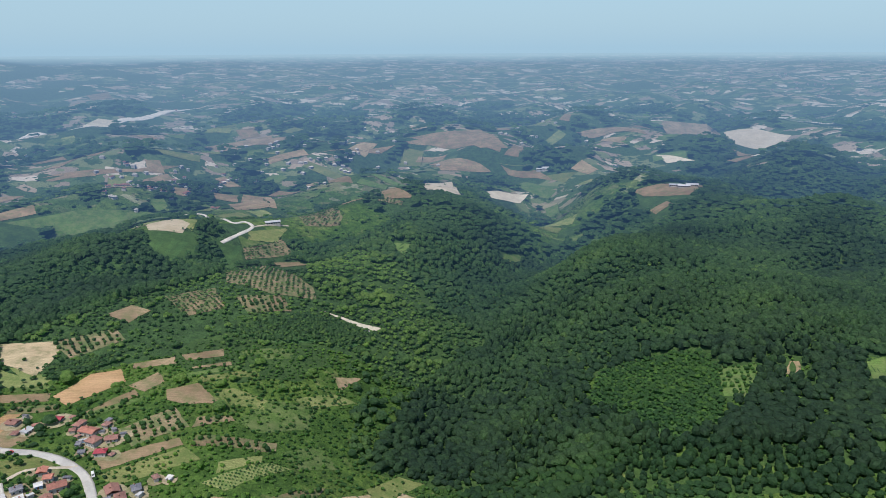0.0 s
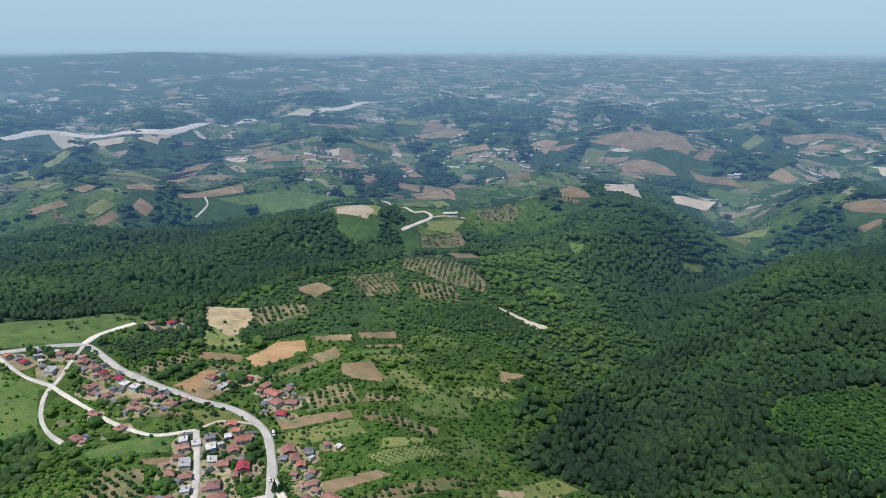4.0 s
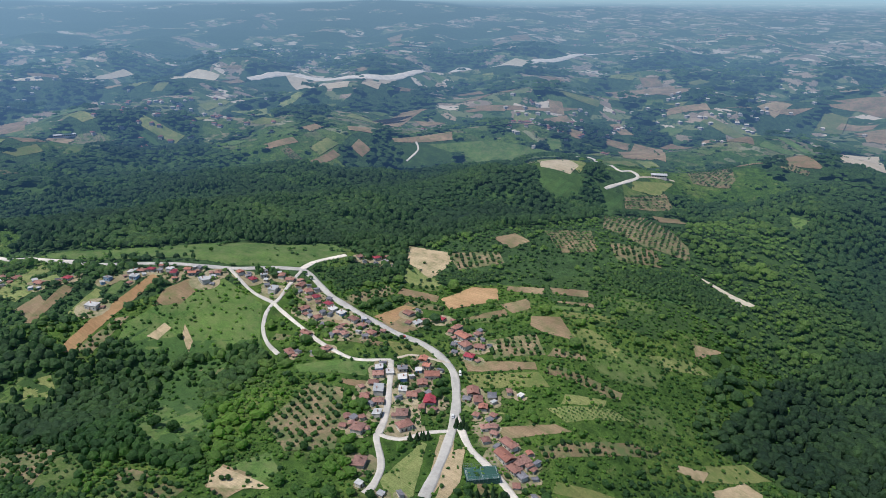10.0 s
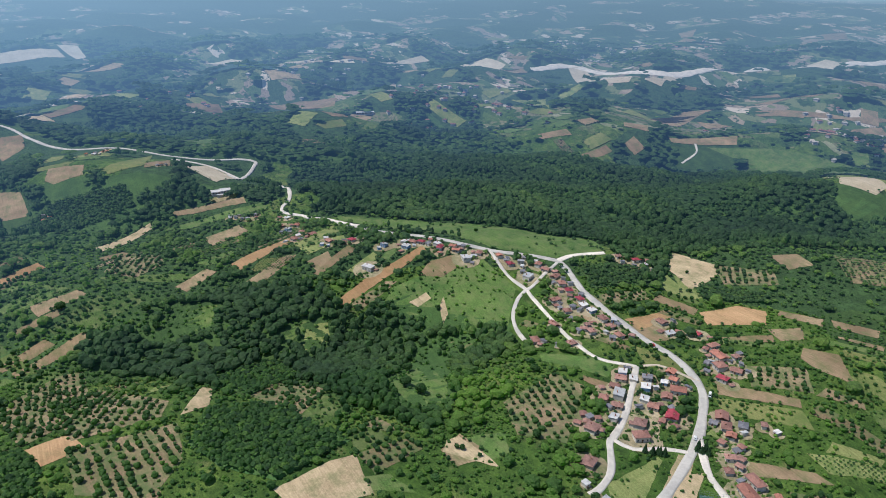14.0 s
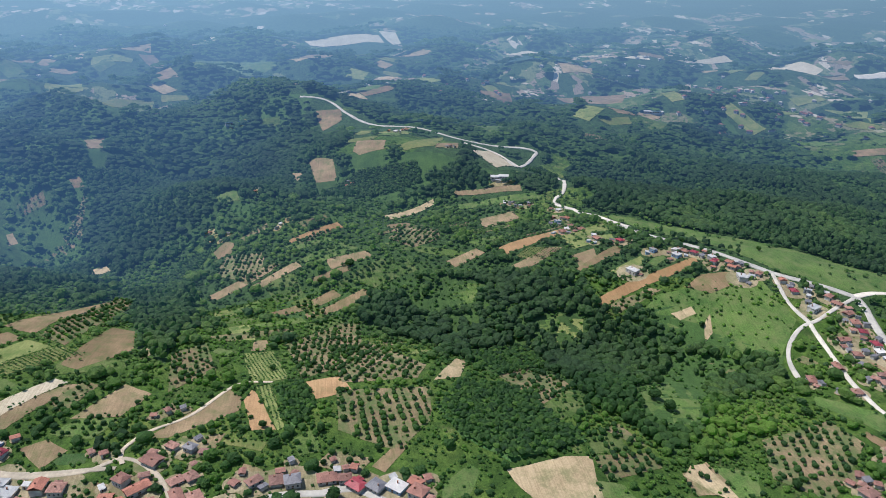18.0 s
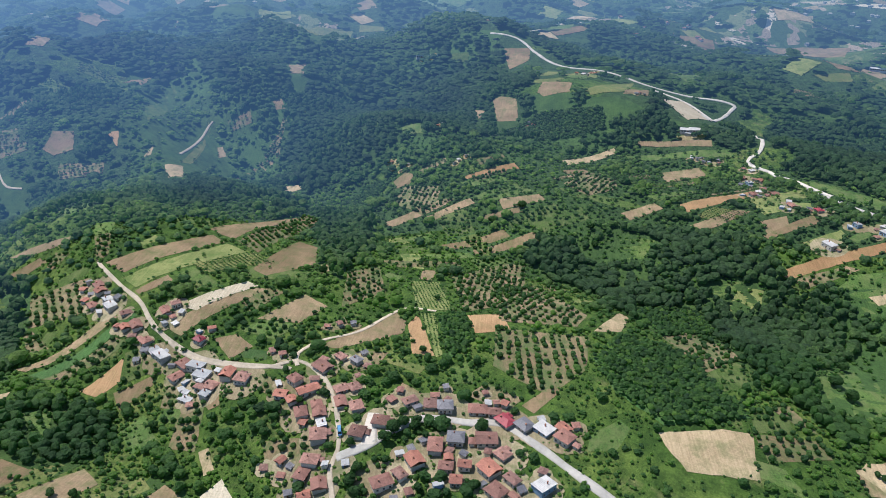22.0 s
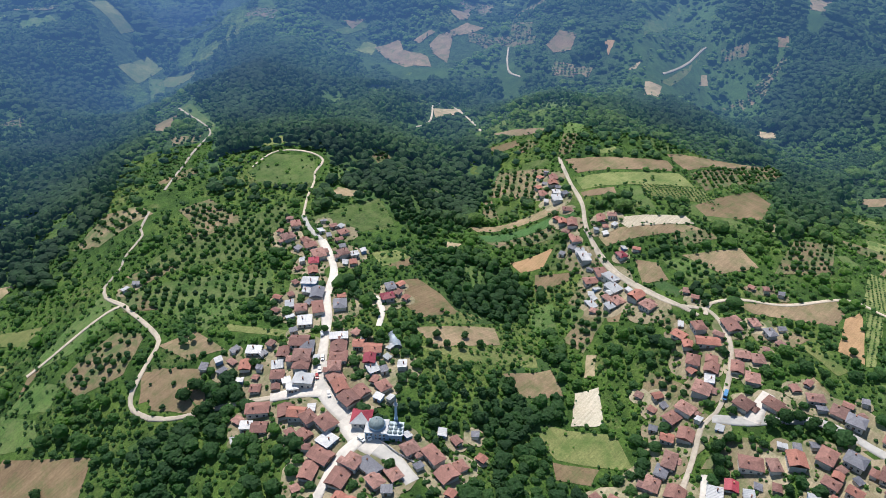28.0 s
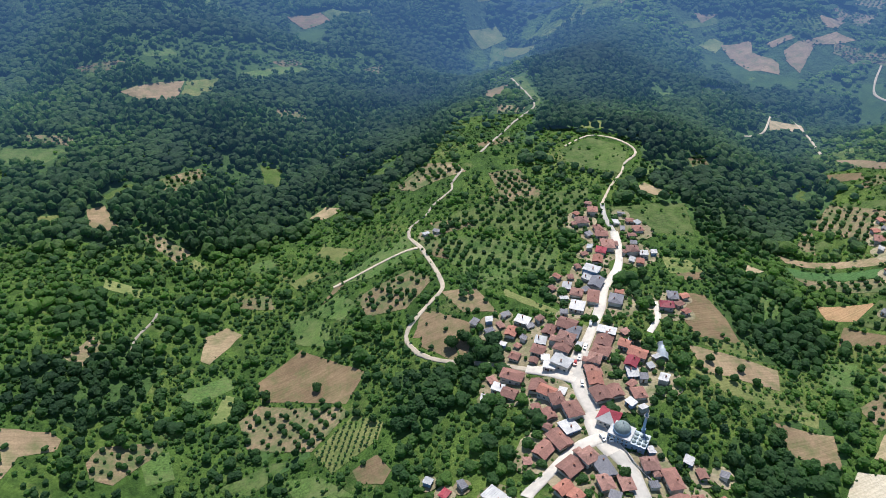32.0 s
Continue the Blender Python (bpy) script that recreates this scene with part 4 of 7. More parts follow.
field("s", [(-395, 1682), (-302, 1497), (-290, 1463), (-346, 1473)])
field("g", [(-744, 335), (-658, 405), (-579, 486), (-525, 532), (-483, 515), (-492, 458), (-541, 411), (-732, 329)])
field("g", [(-536, 294), (-534, 328), (-525, 390), (-468, 386), (-432, 350), (-456, 314), (-494, 290), (-524, 279)])
field("b", [(-497, 325), (-478, 318), (-472, 309), (-489, 316)])
field("g", [(-379, 339), (-328, 373), (-317, 353), (-366, 332)])
field("b", [(-317, 211), (-318, 221), (-287, 224), (-277, 223), (-308, 202)])
field("s", [(-364, 420), (-365, 448), (-361, 464), (-333, 439), (-339, 424)])
field("y", [(-412, 536), (-396, 542), (-368, 523), (-370, 506)])
field("b", [(-217, 322), (-213, 332), (-198, 303), (-196, 285), (-201, 281)])
field("y", [(-342, 404), (-315, 415), (-292, 413), (-313, 390)])
field("v", [(-484, -227), (-519, -199), (-502, -177), (-481, -207)])
field("s", [(-556, -250), (-638, -208), (-682, -188), (-579, -218), (-543, -224)])
field("q", [(-402, -170), (-420, -151), (-413, -131), (-392, -143)])
field("c", [(-374, -161), (-382, -157), (-379, -141), (-370, -141)])
field("h", [(-491, 111), (-509, 163), (-466, 174), (-443, 123)])
field("b", [(-323, 99), (-329, 136), (-327, 152), (-309, 148), (-292, 146), (-295, 109), (-313, 101)])
field("g", [(-317, 60), (-332, 79), (-324, 84), (-307, 74), (-304, 58)])
field("q", [(-350, 157), (-353, 180), (-329, 176), (-329, 153)])
field("o", [(-327, 153), (-329, 192), (-315, 192), (-305, 154)])
field("s", [(-310, 202), (-320, 223), (-300, 226), (-290, 222), (-291, 201)])
field("g", [(-678, -63), (-674, -28), (-630, -16), (-625, -43)])
field("g", [(-648, 28), (-675, 88), (-651, 96), (-626, 49)])
field("g", [(-597, 79), (-622, 137), (-597, 143), (-586, 93)])
field("b", [(-841, 80), (-889, 151), (-874, 149), (-817, 84)])
field("y", [(-1029, 122), (-1132, 208), (-1025, 180), (-1013, 128)])
field("s", [(-1044, -37), (-1027, -20), (-988, -28)])
field("b", [(-810, -411), (-829, -396), (-771, -371), (-763, -387)])
field("o", [(-922, -336), (-971, -317), (-1013, -315), (-940, -303), (-904, -318)])
field("s", [(-1187, -357), (-1225, -336), (-1147, -321), (-1124, -335)])
field("y", [(-1695, -572), (-1998, -587), (-1710, -499), (-1659, -556)])
field("y", [(-1600, -556), (-1685, -433), (-1687, -347), (-1353, -349)])
field("p", [(-2520, -16), (-2584, 239), (-2500, 250), (-2457, 2)])
field("p", [(-2634, 243), (-2638, 304), (-2546, 314), (-2485, 278)])
field("g", [(-1216, 605), (-1363, 759), (-1317, 743), (-1197, 618)])
field("g", [(-1238, 277), (-1308, 358), (-1161, 300)])
field("g", [(-2205, -361), (-2259, -135), (-2035, -92), (-1872, -281)])
field("v", [(-482, -236), (-516, -193), (-502, -180), (-469, -218)])
field("s", [(-440, -262), (-460, -245), (-450, -234), (-436, -257)])
field("o", [(-359, -291), (-397, -259), (-391, -245), (-361, -276)])
field("g", [(-459, -353), (-477, -323), (-472, -312), (-447, -333)])
field("s", [(-269, -302), (-290, -300), (-284, -292), (-268, -294)])
field("y", [(-223, -226), (-281, -184), (-273, -176), (-232, -205)])
field("s", [(-224, -129), (-239, -110), (-227, -107), (-216, -121)])
field("g", [(-319, -217), (-334, -209), (-312, -190), (-299, -200)])
field("s", [(-331, -58), (-353, -50), (-345, -37), (-330, -44)])
field("q", [(-372, -23), (-385, -8), (-360, -7), (-357, -19)])
field("o", [(-192, -432), (-225, -413), (-223, -405), (-188, -421)])
field("o", [(-233, -396), (-252, -379), (-244, -358), (-226, -375)])
field("g", [(-149, -362), (-175, -358), (-175, -336), (-146, -331)])
field("y", [(-158, -328), (-188, -279), (-180, -284), (-156, -320)])
field("s", [(-110, -328), (-130, -305), (-113, -278), (-95, -306)])
field("o", [(92, -292), (85, -302), (55, -303), (56, -297), (80, -278), (90, -282)])
field("s", [(130, -315), (108, -312), (103, -307), (105, -300), (121, -297), (127, -284)])
field("g", [(-6, -464), (-31, -466), (-25, -451)])
field("s", [(100, -539), (87, -543), (81, -518), (75, -510), (96, -505)])
field("o", [(161, -676), (114, -659), (113, -637), (155, -661)])
field("g", [(172, -653), (112, -630), (133, -611), (168, -622)])
field("q", [(-182, -424), (-240, -420), (-269, -418), (-242, -373), (-211, -379), (-137, -410), (-157, -420)])
field("q", [(-138, -401), (-170, -385), (-212, -356), (-196, -332), (-137, -363)])
field("s", [(-307, -711), (-329, -701), (-297, -643), (-282, -653)])
field("o", [(-275, -608), (-296, -588), (-285, -577), (-265, -586)])
field("g", [(-344, -725), (-355, -717), (-324, -612), (-300, -571), (-318, -627)])
field("s", [(-104, -326), (-120, -319), (-114, -306), (-102, -298), (-98, -310)])
field("g", [(-2, -256), (-19, -249), (-37, -223), (-6, -242)])
field("g", [(32, -266), (2, -271), (-10, -266), (16, -255)])
field("g", [(67, -290), (53, -296), (51, -278), (65, -276)])
field("y", [(31, -313), (20, -335), (14, -331), (22, -311)])
field("s", [(-51, -387), (-67, -403), (-69, -396)])
field("g", [(-651, -837), (-710, -840), (-717, -824), (-662, -825)])
field("s", [(-479, -305), (-487, -294), (-545, -243), (-533, -228), (-465, -282)])
field("y", [(-457, -279), (-531, -225), (-518, -203), (-444, -263)])
field("o", [(-541, -220), (-682, -194), (-654, -175), (-520, -195)])
field("s", [(-486, -188), (-570, -174), (-562, -155), (-512, -144), (-479, -175)])
field("p", [(-421, -221), (-465, -185), (-461, -175), (-418, -206)])
field("s", [(-402, -222), (-458, -175), (-459, -164), (-394, -208)])
field("s", [(-416, -162), (-458, -138), (-444, -118), (-416, -132)])
field("c", [(-363, -302), (-418, -255), (-414, -248), (-360, -290)])
field("s", [(-367, -316), (-424, -269), (-419, -260), (-367, -306)])
field("r", [(-351, -260), (-379, -243), (-371, -228), (-347, -247)])
field("o", [(-456, -358), (-463, -309), (-428, -282), (-420, -339)])
field("s", [(-388, -112), (-445, -67), (-432, -58), (-414, -57), (-388, -98)])
field("r", [(-426, -56), (-444, -51), (-384, -33), (-386, -48)])
field("v", [(-444, -49), (-446, -39), (-386, -28), (-383, -32)])
field("h", [(-441, -36), (-443, -18), (-408, -8), (-381, -23)])
field("r", [(-442, -15), (-447, 10), (-422, 17), (-415, -8)])
field("o", [(-528, -32), (-574, 9), (-575, 31), (-473, 29), (-448, -17)])
field("v", [(-507, -64), (-513, -41), (-452, -26), (-450, -52)])
field("s", [(-392, -184), (-397, -169), (-384, -154), (-372, -166)])
field("o", [(-506, -116), (-528, -93), (-475, -80), (-446, -108)])
field("s", [(-262, -282), (-273, -278), (-274, -257), (-269, -236), (-244, -245), (-246, -269)])
field("s", [(-233, -240), (-280, -216), (-269, -202), (-230, -219)])
field("p", [(-273, -149), (-285, -141), (-265, -124), (-252, -137)])
field("b", [(-302, -161), (-305, -156), (-290, -147), (-286, -152)])
field("y", [(-242, -147), (-263, -116), (-250, -97), (-227, -129), (-230, -144)])
field("y", [(-271, -322), (-287, -313), (-290, -297), (-265, -303)])
field("s", [(-521, -418), (-526, -360), (-514, -358), (-510, -402)])
field("s", [(-493, -404), (-504, -378), (-496, -365), (-483, -390)])
field("s", [(-685, -782), (-720, -765), (-703, -740), (-700, -688), (-681, -662), (-659, -690), (-678, -758)])
field("s", [(-727, -711), (-755, -719), (-777, -711), (-705, -655), (-713, -690)])
field("s", [(-725, -742), (-754, -733), (-755, -726), (-722, -726)])
field("s", [(-813, -569), (-845, -571), (-850, -546), (-821, -533), (-804, -550)])
field("o", [(-793, -696), (-804, -665), (-784, -650), (-776, -678)])
field("o", [(-877, -679), (-847, -620), (-809, -595), (-809, -629)])
field("v", [(-820, -918), (-875, -907), (-844, -871), (-787, -869)])
field("y", [(-789, -929), (-837, -936), (-815, -911), (-768, -902)])
field("s", [(-807, -744), (-912, -792), (-813, -715), (-793, -732)])
field("s", [(-687, -852), (-722, -841), (-686, -832)])
field("h", [(-939, 6), (-994, 54), (-978, 142), (-933, 143), (-909, 58)])
field("s", [(-1060, -10), (-1062, 2), (-1040, 25), (-984, 29), (-982, -1)])
field("s", [(-1044, 55), (-1082, 64), (-1061, 106), (-1028, 100), (-1029, 63)])
field("s", [(-793, -121), (-803, -108), (-792, -97), (-768, -98), (-768, -113)])
field("o", [(-725, -113), (-765, -103), (-737, -59), (-696, -60), (-677, -75)])
field("h", [(-771, -179), (-810, -156), (-800, -123), (-774, -135), (-750, -154)])
field("o", [(-732, 74), (-771, 100), (-754, 133), (-721, 130), (-701, 97)])
field("s", [(0, -339), (-30, -353), (-39, -339), (-61, -306), (-45, -289), (-17, -312), (0, -321)])
field("o", [(15, -310), (2, -319), (-42, -289), (-45, -281), (-20, -266), (13, -287)])
field("v", [(-21, -264), (-47, -278), (-60, -263), (-54, -253), (-27, -245)])
field("s", [(-37, -241), (-51, -244), (-55, -231), (-49, -225), (-38, -232)])
field("b", [(27, -390), (13, -397), (4, -387), (27, -364), (32, -368)])
field("g", [(-28, -385), (-41, -384), (-52, -361), (-46, -343), (-28, -361)])
field("g", [(-60, -404), (-122, -420), (-122, -402), (-115, -387), (-86, -387)])
field("o", [(-72, -374), (-110, -374), (-121, -356), (-97, -339), (-74, -349)])
field("s", [(74, -731), (13, -750), (22, -716), (50, -708)])
field("y", [(11, -751), (-21, -765), (-8, -723), (20, -716)])
field("s", [(-127, -978), (-175, -988), (-182, -957), (-144, -944)])
field("g", [(-177, -984), (-254, -1020), (-251, -998), (-184, -952)])
field("b", [(-66, -516), (-82, -526), (-95, -510), (-77, -504)])
field("o", [(59, -571), (13, -596), (6, -585), (34, -553)])
field("o", [(-69, -703), (-94, -709), (-100, -687), (-73, -686)])
field("g", [(-277, -483), (-311, -492), (-331, -460), (-303, -429), (-273, -456)])
field("b", [(-302, -404), (-315, -411), (-326, -391), (-318, -384)])
field("g", [(-270, -386), (-329, -377), (-310, -338), (-267, -355)])
field("o", [(-169, -513), (-188, -495), (-190, -475), (-146, -476), (-134, -499)])
field("o", [(-205, -465), (-231, -465), (-232, -419), (-199, -421)])
field("o", [(-140, -420), (-163, -412), (-171, -400), (-141, -402)])
field("s", [(-121, -341), (-142, -335), (-146, -309), (-127, -318)])
field("s", [(-801, 191), (-810, 238), (-786, 239), (-760, 189)])
field("y", [(-692, 252), (-718, 317), (-688, 311), (-654, 257)])
field("s", [(-1329, 4), (-1323, 51), (-1274, 49), (-1241, 15)])
field("g", [(-1349, -101), (-1340, -61), (-1310, -60), (-1329, -95)])
field("y", [(-836, -404), (-987, -423), (-971, -414), (-853, -396)])
field("b", [(-940, -395), (-947, -390), (-927, -378), (-916, -385)])
field("s", [(-1035, -340), (-1046, -329), (-1026, -318), (-1019, -330)])
field("o", [(-883, -353), (-953, -320), (-936, -313), (-889, -345)])
field("o", [(-997, -399), (-1017, -369), (-996, -361), (-980, -388)])
field("g", [(-899, -126), (-904, -101), (-874, -95), (-877, -120)])
field("b", [(-853, -277), (-848, -254), (-834, -243), (-825, -262)])
field("g", [(-968, -508), (-1100, -528), (-1108, -517), (-960, -477), (-900, -470)])
field("g", [(-869, 147), (-853, 281), (-834, 283), (-847, 187)])
field("s", [(-901, 178), (-881, 266), (-863, 264), (-889, 183)])
field("b", [(-79, 437), (-64, 470), (-51, 467), (-47, 437), (-63, 419)])
field("y", [(-92, 457), (-70, 490), (-49, 489), (-63, 471), (-85, 444)])
field("h", [(-111, 373), (-78, 433), (-67, 419), (-79, 391)])
field("p", [(-183, 720), (-138, 714), (-116, 720), (-128, 696)])
field("h", [(-259, 633), (-193, 691), (-118, 701), (-137, 636), (-197, 611)])
field("r", [(-547, 239), (-565, 284), (-579, 352), (-566, 350), (-552, 292), (-537, 246)])
field("o", [(-536, 247), (-548, 293), (-541, 302), (-525, 256)])
field("s", [(-537, 321), (-548, 343), (-543, 373), (-528, 374), (-519, 338)])
field("s", [(-627, 246), (-632, 272), (-615, 269), (-600, 248)])
field("r", [(-679, 184), (-726, 270), (-697, 269), (-658, 183)])
field("v", [(-651, 195), (-670, 216), (-648, 243), (-633, 221)])
field("y", [(-663, 252), (-667, 306), (-647, 299), (-639, 254)])
field("b", [(-510, 296), (-511, 315), (-502, 315), (-500, 300)])
field("o", [(-456, 298), (-440, 316), (-429, 311), (-442, 294)])
field("y", [(-511, 191), (-535, 207), (-528, 224), (-514, 219), (-498, 200)])
field("g", [(-537, 177), (-541, 208), (-536, 210), (-523, 186)])
field("r", [(-376, 432), (-368, 478), (-359, 472), (-357, 430)])
field("r", [(-351, 498), (-341, 537), (-319, 547), (-304, 526), (-332, 486)])
field("s", [(-312, 476), (-289, 511), (-279, 501), (-302, 471)])
field("s", [(-298, 518), (-283, 543), (-269, 523), (-278, 506)])
field("s", [(-253, 492), (-261, 509), (-240, 522), (-213, 498), (-237, 488)])
field("y", [(-222, 513), (-210, 522), (-181, 518), (-180, 503), (-211, 501)])
field("o", [(-271, 451), (-242, 482), (-222, 461), (-253, 433)])
field("y", [(-261, 404), (-216, 438), (-200, 427), (-247, 393)])
field("s", [(-271, 418), (-224, 447), (-218, 440), (-262, 408)])
field("v", [(-191, 403), (-156, 442), (-141, 444), (-173, 399)])
field("y", [(-188, 427), (-163, 447), (-161, 437), (-185, 414)])
field("s", [(-174, 460), (-159, 469), (-157, 459), (-169, 448)])
field("s", [(-207, 363), (-178, 392), (-166, 394), (-197, 355)])
field("o", [(-177, 364), (-137, 415), (-116, 440), (-119, 421), (-167, 357)])
field("g", [(-195, 479), (-180, 520), (-145, 531), (-143, 502), (-174, 475)])
field("g", [(-153, 460), (-132, 487), (-112, 469), (-138, 446)])
field("y", [(-164, 530), (-133, 562), (-116, 563), (-144, 530)])
field("s", [(-385, 646), (-372, 674), (-346, 662), (-353, 630)])
field("o", [(-407, 587), (-358, 615), (-338, 595), (-373, 561)])
field("o", [(-275, 711), (-229, 732), (-209, 695), (-248, 672)])
field("h", [(-388, 541), (-332, 575), (-327, 556), (-365, 521)])
field("h", [(-471, 468), (-443, 515), (-415, 497), (-429, 443)])
field("o", [(-419, 433), (-406, 488), (-390, 478), (-402, 432)])
field("b", [(-233, 331), (-226, 338), (-207, 309), (-204, 284), (-215, 295)])
field("o", [(-336, 271), (-346, 325), (-320, 332), (-275, 275), (-299, 254)])
field("y", [(-234, 269), (-238, 318), (-234, 318), (-211, 273), (-214, 258)])
field("h", [(-393, 70), (-432, 94), (-412, 141), (-382, 141), (-341, 155), (-329, 103), (-359, 79)])
field("o", [(-440, 125), (-476, 165), (-415, 173), (-390, 143)])
field("o", [(-426, 6), (-423, 71), (-379, 64), (-352, 40), (-379, 5)])
field("o", [(-509, 4), (-526, 36), (-462, 74), (-438, 64), (-436, 10)])
field("s", [(-342, 23), (-364, 43), (-356, 46), (-335, 30)])
field("b", [(-433, 75), (-476, 100), (-469, 107), (-437, 95)])
field("p", [(-1681, 1553), (-1668, 1601), (-1287, 1409), (-1268, 1378), (-1304, 1344)])
field("p", [(-1254, 1416), (-1376, 1636), (-1342, 1671), (-1211, 1432)])
field("p", [(-1251, 2118), (-1236, 2187), (-1177, 2204), (-1138, 1989)])
field("p", [(-2311, 606), (-2311, 698), (-2278, 738), (-2276, 719)])
field("p", [(-2175, 822), (-2080, 891), (-2009, 851)])
field("p", [(-1988, 885), (-2012, 968), (-1956, 958)])
field("p", [(-2010, 1069), (-2046, 1243), (-2007, 1250), (-2006, 1176)])
field("p", [(-1922, 1312), (-1872, 1376), (-1788, 1390), (-1691, 1212)])
field("s", [(-1687, 586), (-1687, 670), (-1646, 754), (-1503, 681), (-1630, 591)])
field("y", [(-1250, 524), (-1261, 586), (-1231, 582), (-1230, 537)])
field("p", [(-1041, 234), (-1072, 272), (-1012, 299), (-949, 251)])
field("s", [(-1051, 184), (-1085, 223), (-1025, 213), (-1012, 173)])
field("s", [(-978, 1465), (-883, 1521), (-807, 1558), (-734, 1646), (-772, 1570), (-872, 1505)])
field("s", [(-1038, 1218), (-1088, 1377), (-1059, 1446), (-1039, 1337)])
field("s", [(-913, 1118), (-839, 1228), (-818, 1200), (-901, 1113)])
field("g", [(-851, 1156), (-764, 1234), (-626, 1280), (-583, 1048), (-757, 1173)])
field("p", [(-564, 1065), (-423, 949), (-421, 917), (-466, 913)])
field("y", [(-1174, 1877), (-1149, 1899), (-1112, 1852), (-1143, 1846)])
field("s", [(-1968, 2391), (-1946, 2469), (-1828, 2306), (-1858, 2277)])
field("s", [(-1576, 2720), (-1571, 2880), (-1447, 2681), (-1476, 2593)])

# houses: roof and size, then place and turn
houses("dl", [(-333, -22, 95), (-322, 24, 47), (-308, -14, 89), (-212, -306, 40), (-214, -286, 52)])
houses("dm", [(-300, 376, 127), (-229, 391, 122), (-171, 332, 158), (-825, -127, 2), (-371, -82, 50), (-254, -84, 14), (-243, -45, 24), (-249, -278, 63)])
houses("ds", [(-832, 239, 167), (-817, -105, 2)])
houses("pl", [(-261, 358, 122), (-325, 13, 47)])
houses("pm", [(-435, 421, 156), (-417, 418, 170), (-326, 464, 177), (-270, 423, 16), (-584, 354, 25), (-561, 362, 35), (-504, 407, 168), (-640, 303, 18), (-448, 522, 71), (-389, -193, 58), (-263, -53, 24), (-234, -338, 54), (-240, -271, 63)])
houses("ps", [(-74, -204, 30)])
houses("rl", [(-278, 300, 108), (-252, 272, 117), (-278, 384, 130), (-266, 332, 123), (-256, 322, 62), (-291, 446, 161), (-281, 434, 161), (-243, 387, 130), (-191, 350, 160), (-187, 338, 160), (-177, 342, 158), (-370, -196, 58), (-357, -162, 81), (-352, -151, 81), (-361, -198, 58), (-363, -102, 50), (-349, -116, 50), (-341, -106, 32), (-324, -106, 20), (-334, -3, 92), (-311, 46, 44), (-309, 3, 92)])
houses("rl", [(-403, -244, 40), (-308, -92, 11), (-293, -93, 173), (-279, -85, 15), (-262, -84, 14), (-245, -84, 14), (-245, -72, 14), (-222, -90, 14), (-278, -51, 24), (-291, -35, 127), (-302, -25, 95), (-298, 12, 47), (-286, 5, 47), (-272, 9, 44), (-241, -377, 80), (-242, -343, 67), (-254, -331, 67), (-203, -294, 52)])
houses("rl", [(-132, -256, 137)])
houses("rm", [(-462, 428, 113), (-447, 423, 156), (-431, 401, 167), (-411, 398, 165), (-383, 413, 176), (-371, 410, 176), (-373, 390, 165), (-356, 405, 172), (-403, 376, 165), (-396, 350, 161), (-370, 365, 174), (-310, 359, 127), (-306, 349, 127), (-289, 334, 123), (-300, 332, 123), (-296, 397, 21), (-288, 391, 16), (-278, 372, 127), (-275, 355, 123), (-356, 456, 172), (-304, 456, 177), (-270, 439, 16), (-234, 380, 122), (-226, 374, 122)])
houses("rm", [(-212, 355, 139), (-178, 334, 158), (-205, 344, 139), (-143, 325, 158), (-592, 349, 25), (-555, 374, 35), (-548, 373, 35), (-534, 391, 35), (-520, 406, 161), (-488, 429, 115), (-478, 430, 115), (-463, 513, 71), (-772, 275, 25), (-699, 263, 18), (-723, 281, 18), (-702, 284, 18), (-755, 289, 18), (-653, 283, 18), (-350, -171, 72), (-349, -177, 72), (-375, -93, 50), (-333, -114, 32), (-338, -122, 83), (-324, -95, 20)])
houses("rm", [(-343, -86, 32), (-345, -78, 32), (-332, -84, 20), (-329, -74, 20), (-335, -43, 127), (-421, -222, 40), (-415, -227, 40), (-330, -98, 20), (-335, -31, 95), (-332, 7, 92), (-319, 46, 44), (-452, -297, 49), (-443, -291, 49), (-430, -291, 50), (-417, -258, 40), (-402, -252, 40), (-389, -231, 55), (-285, -96, 173), (-273, -92, 15), (-283, -42, 128), (-288, -18, 89), (-289, -8, 89), (-279, -12, 89), (-279, 17, 44)])
houses("rm", [(-246, -34, 24), (-254, -385, 67), (-247, -364, 80), (-245, -356, 67), (-227, -330, 54), (-273, -354, 80), (-196, -302, 52), (-140, -270, 137), (-146, -288, 137), (-126, -246, 137)])
houses("rs", [(-383, 395, 165), (-289, 297, 118), (-261, 348, 123), (-282, 454, 161), (-221, 402, 130), (-1024, 197, 57), (-374, -131, 108), (-418, -103, 128), (-343, -29, 95), (-286, -108, 173)])
houses("wl", [(-297, 344, 123), (-151, 318, 158), (-576, 289, 25), (-531, 373, 161), (-475, 406, 113), (-902, 242, 163), (-899, 250, 163), (-1350, -133, 74), (-377, -215, 58), (-367, -187, 72), (-359, -180, 72), (-319, 35, 47), (-425, -274, 50), (-254, -57, 24), (-275, 33, 47), (-216, -319, 40), (-190, -290, 47), (-94, -189, 30)])
houses("wm", [(-409, 415, 170), (-399, 415, 176), (-314, 365, 127), (-280, 322, 118), (-293, 367, 127), (-284, 356, 127), (-339, 447, 172), (-606, 323, 25), (-599, 344, 25), (-587, 338, 25), (-569, 364, 25), (-501, 418, 48), (-437, 522, 71), (-305, 367, 127), (-753, 276, 25), (-792, 290, 25), (-1354, -149, 74), (-1136, 129, 52), (-907, -71, 2), (-343, -172, 72), (-433, -280, 50), (-382, -222, 49), (-342, -185, 72), (-316, -92, 20)])
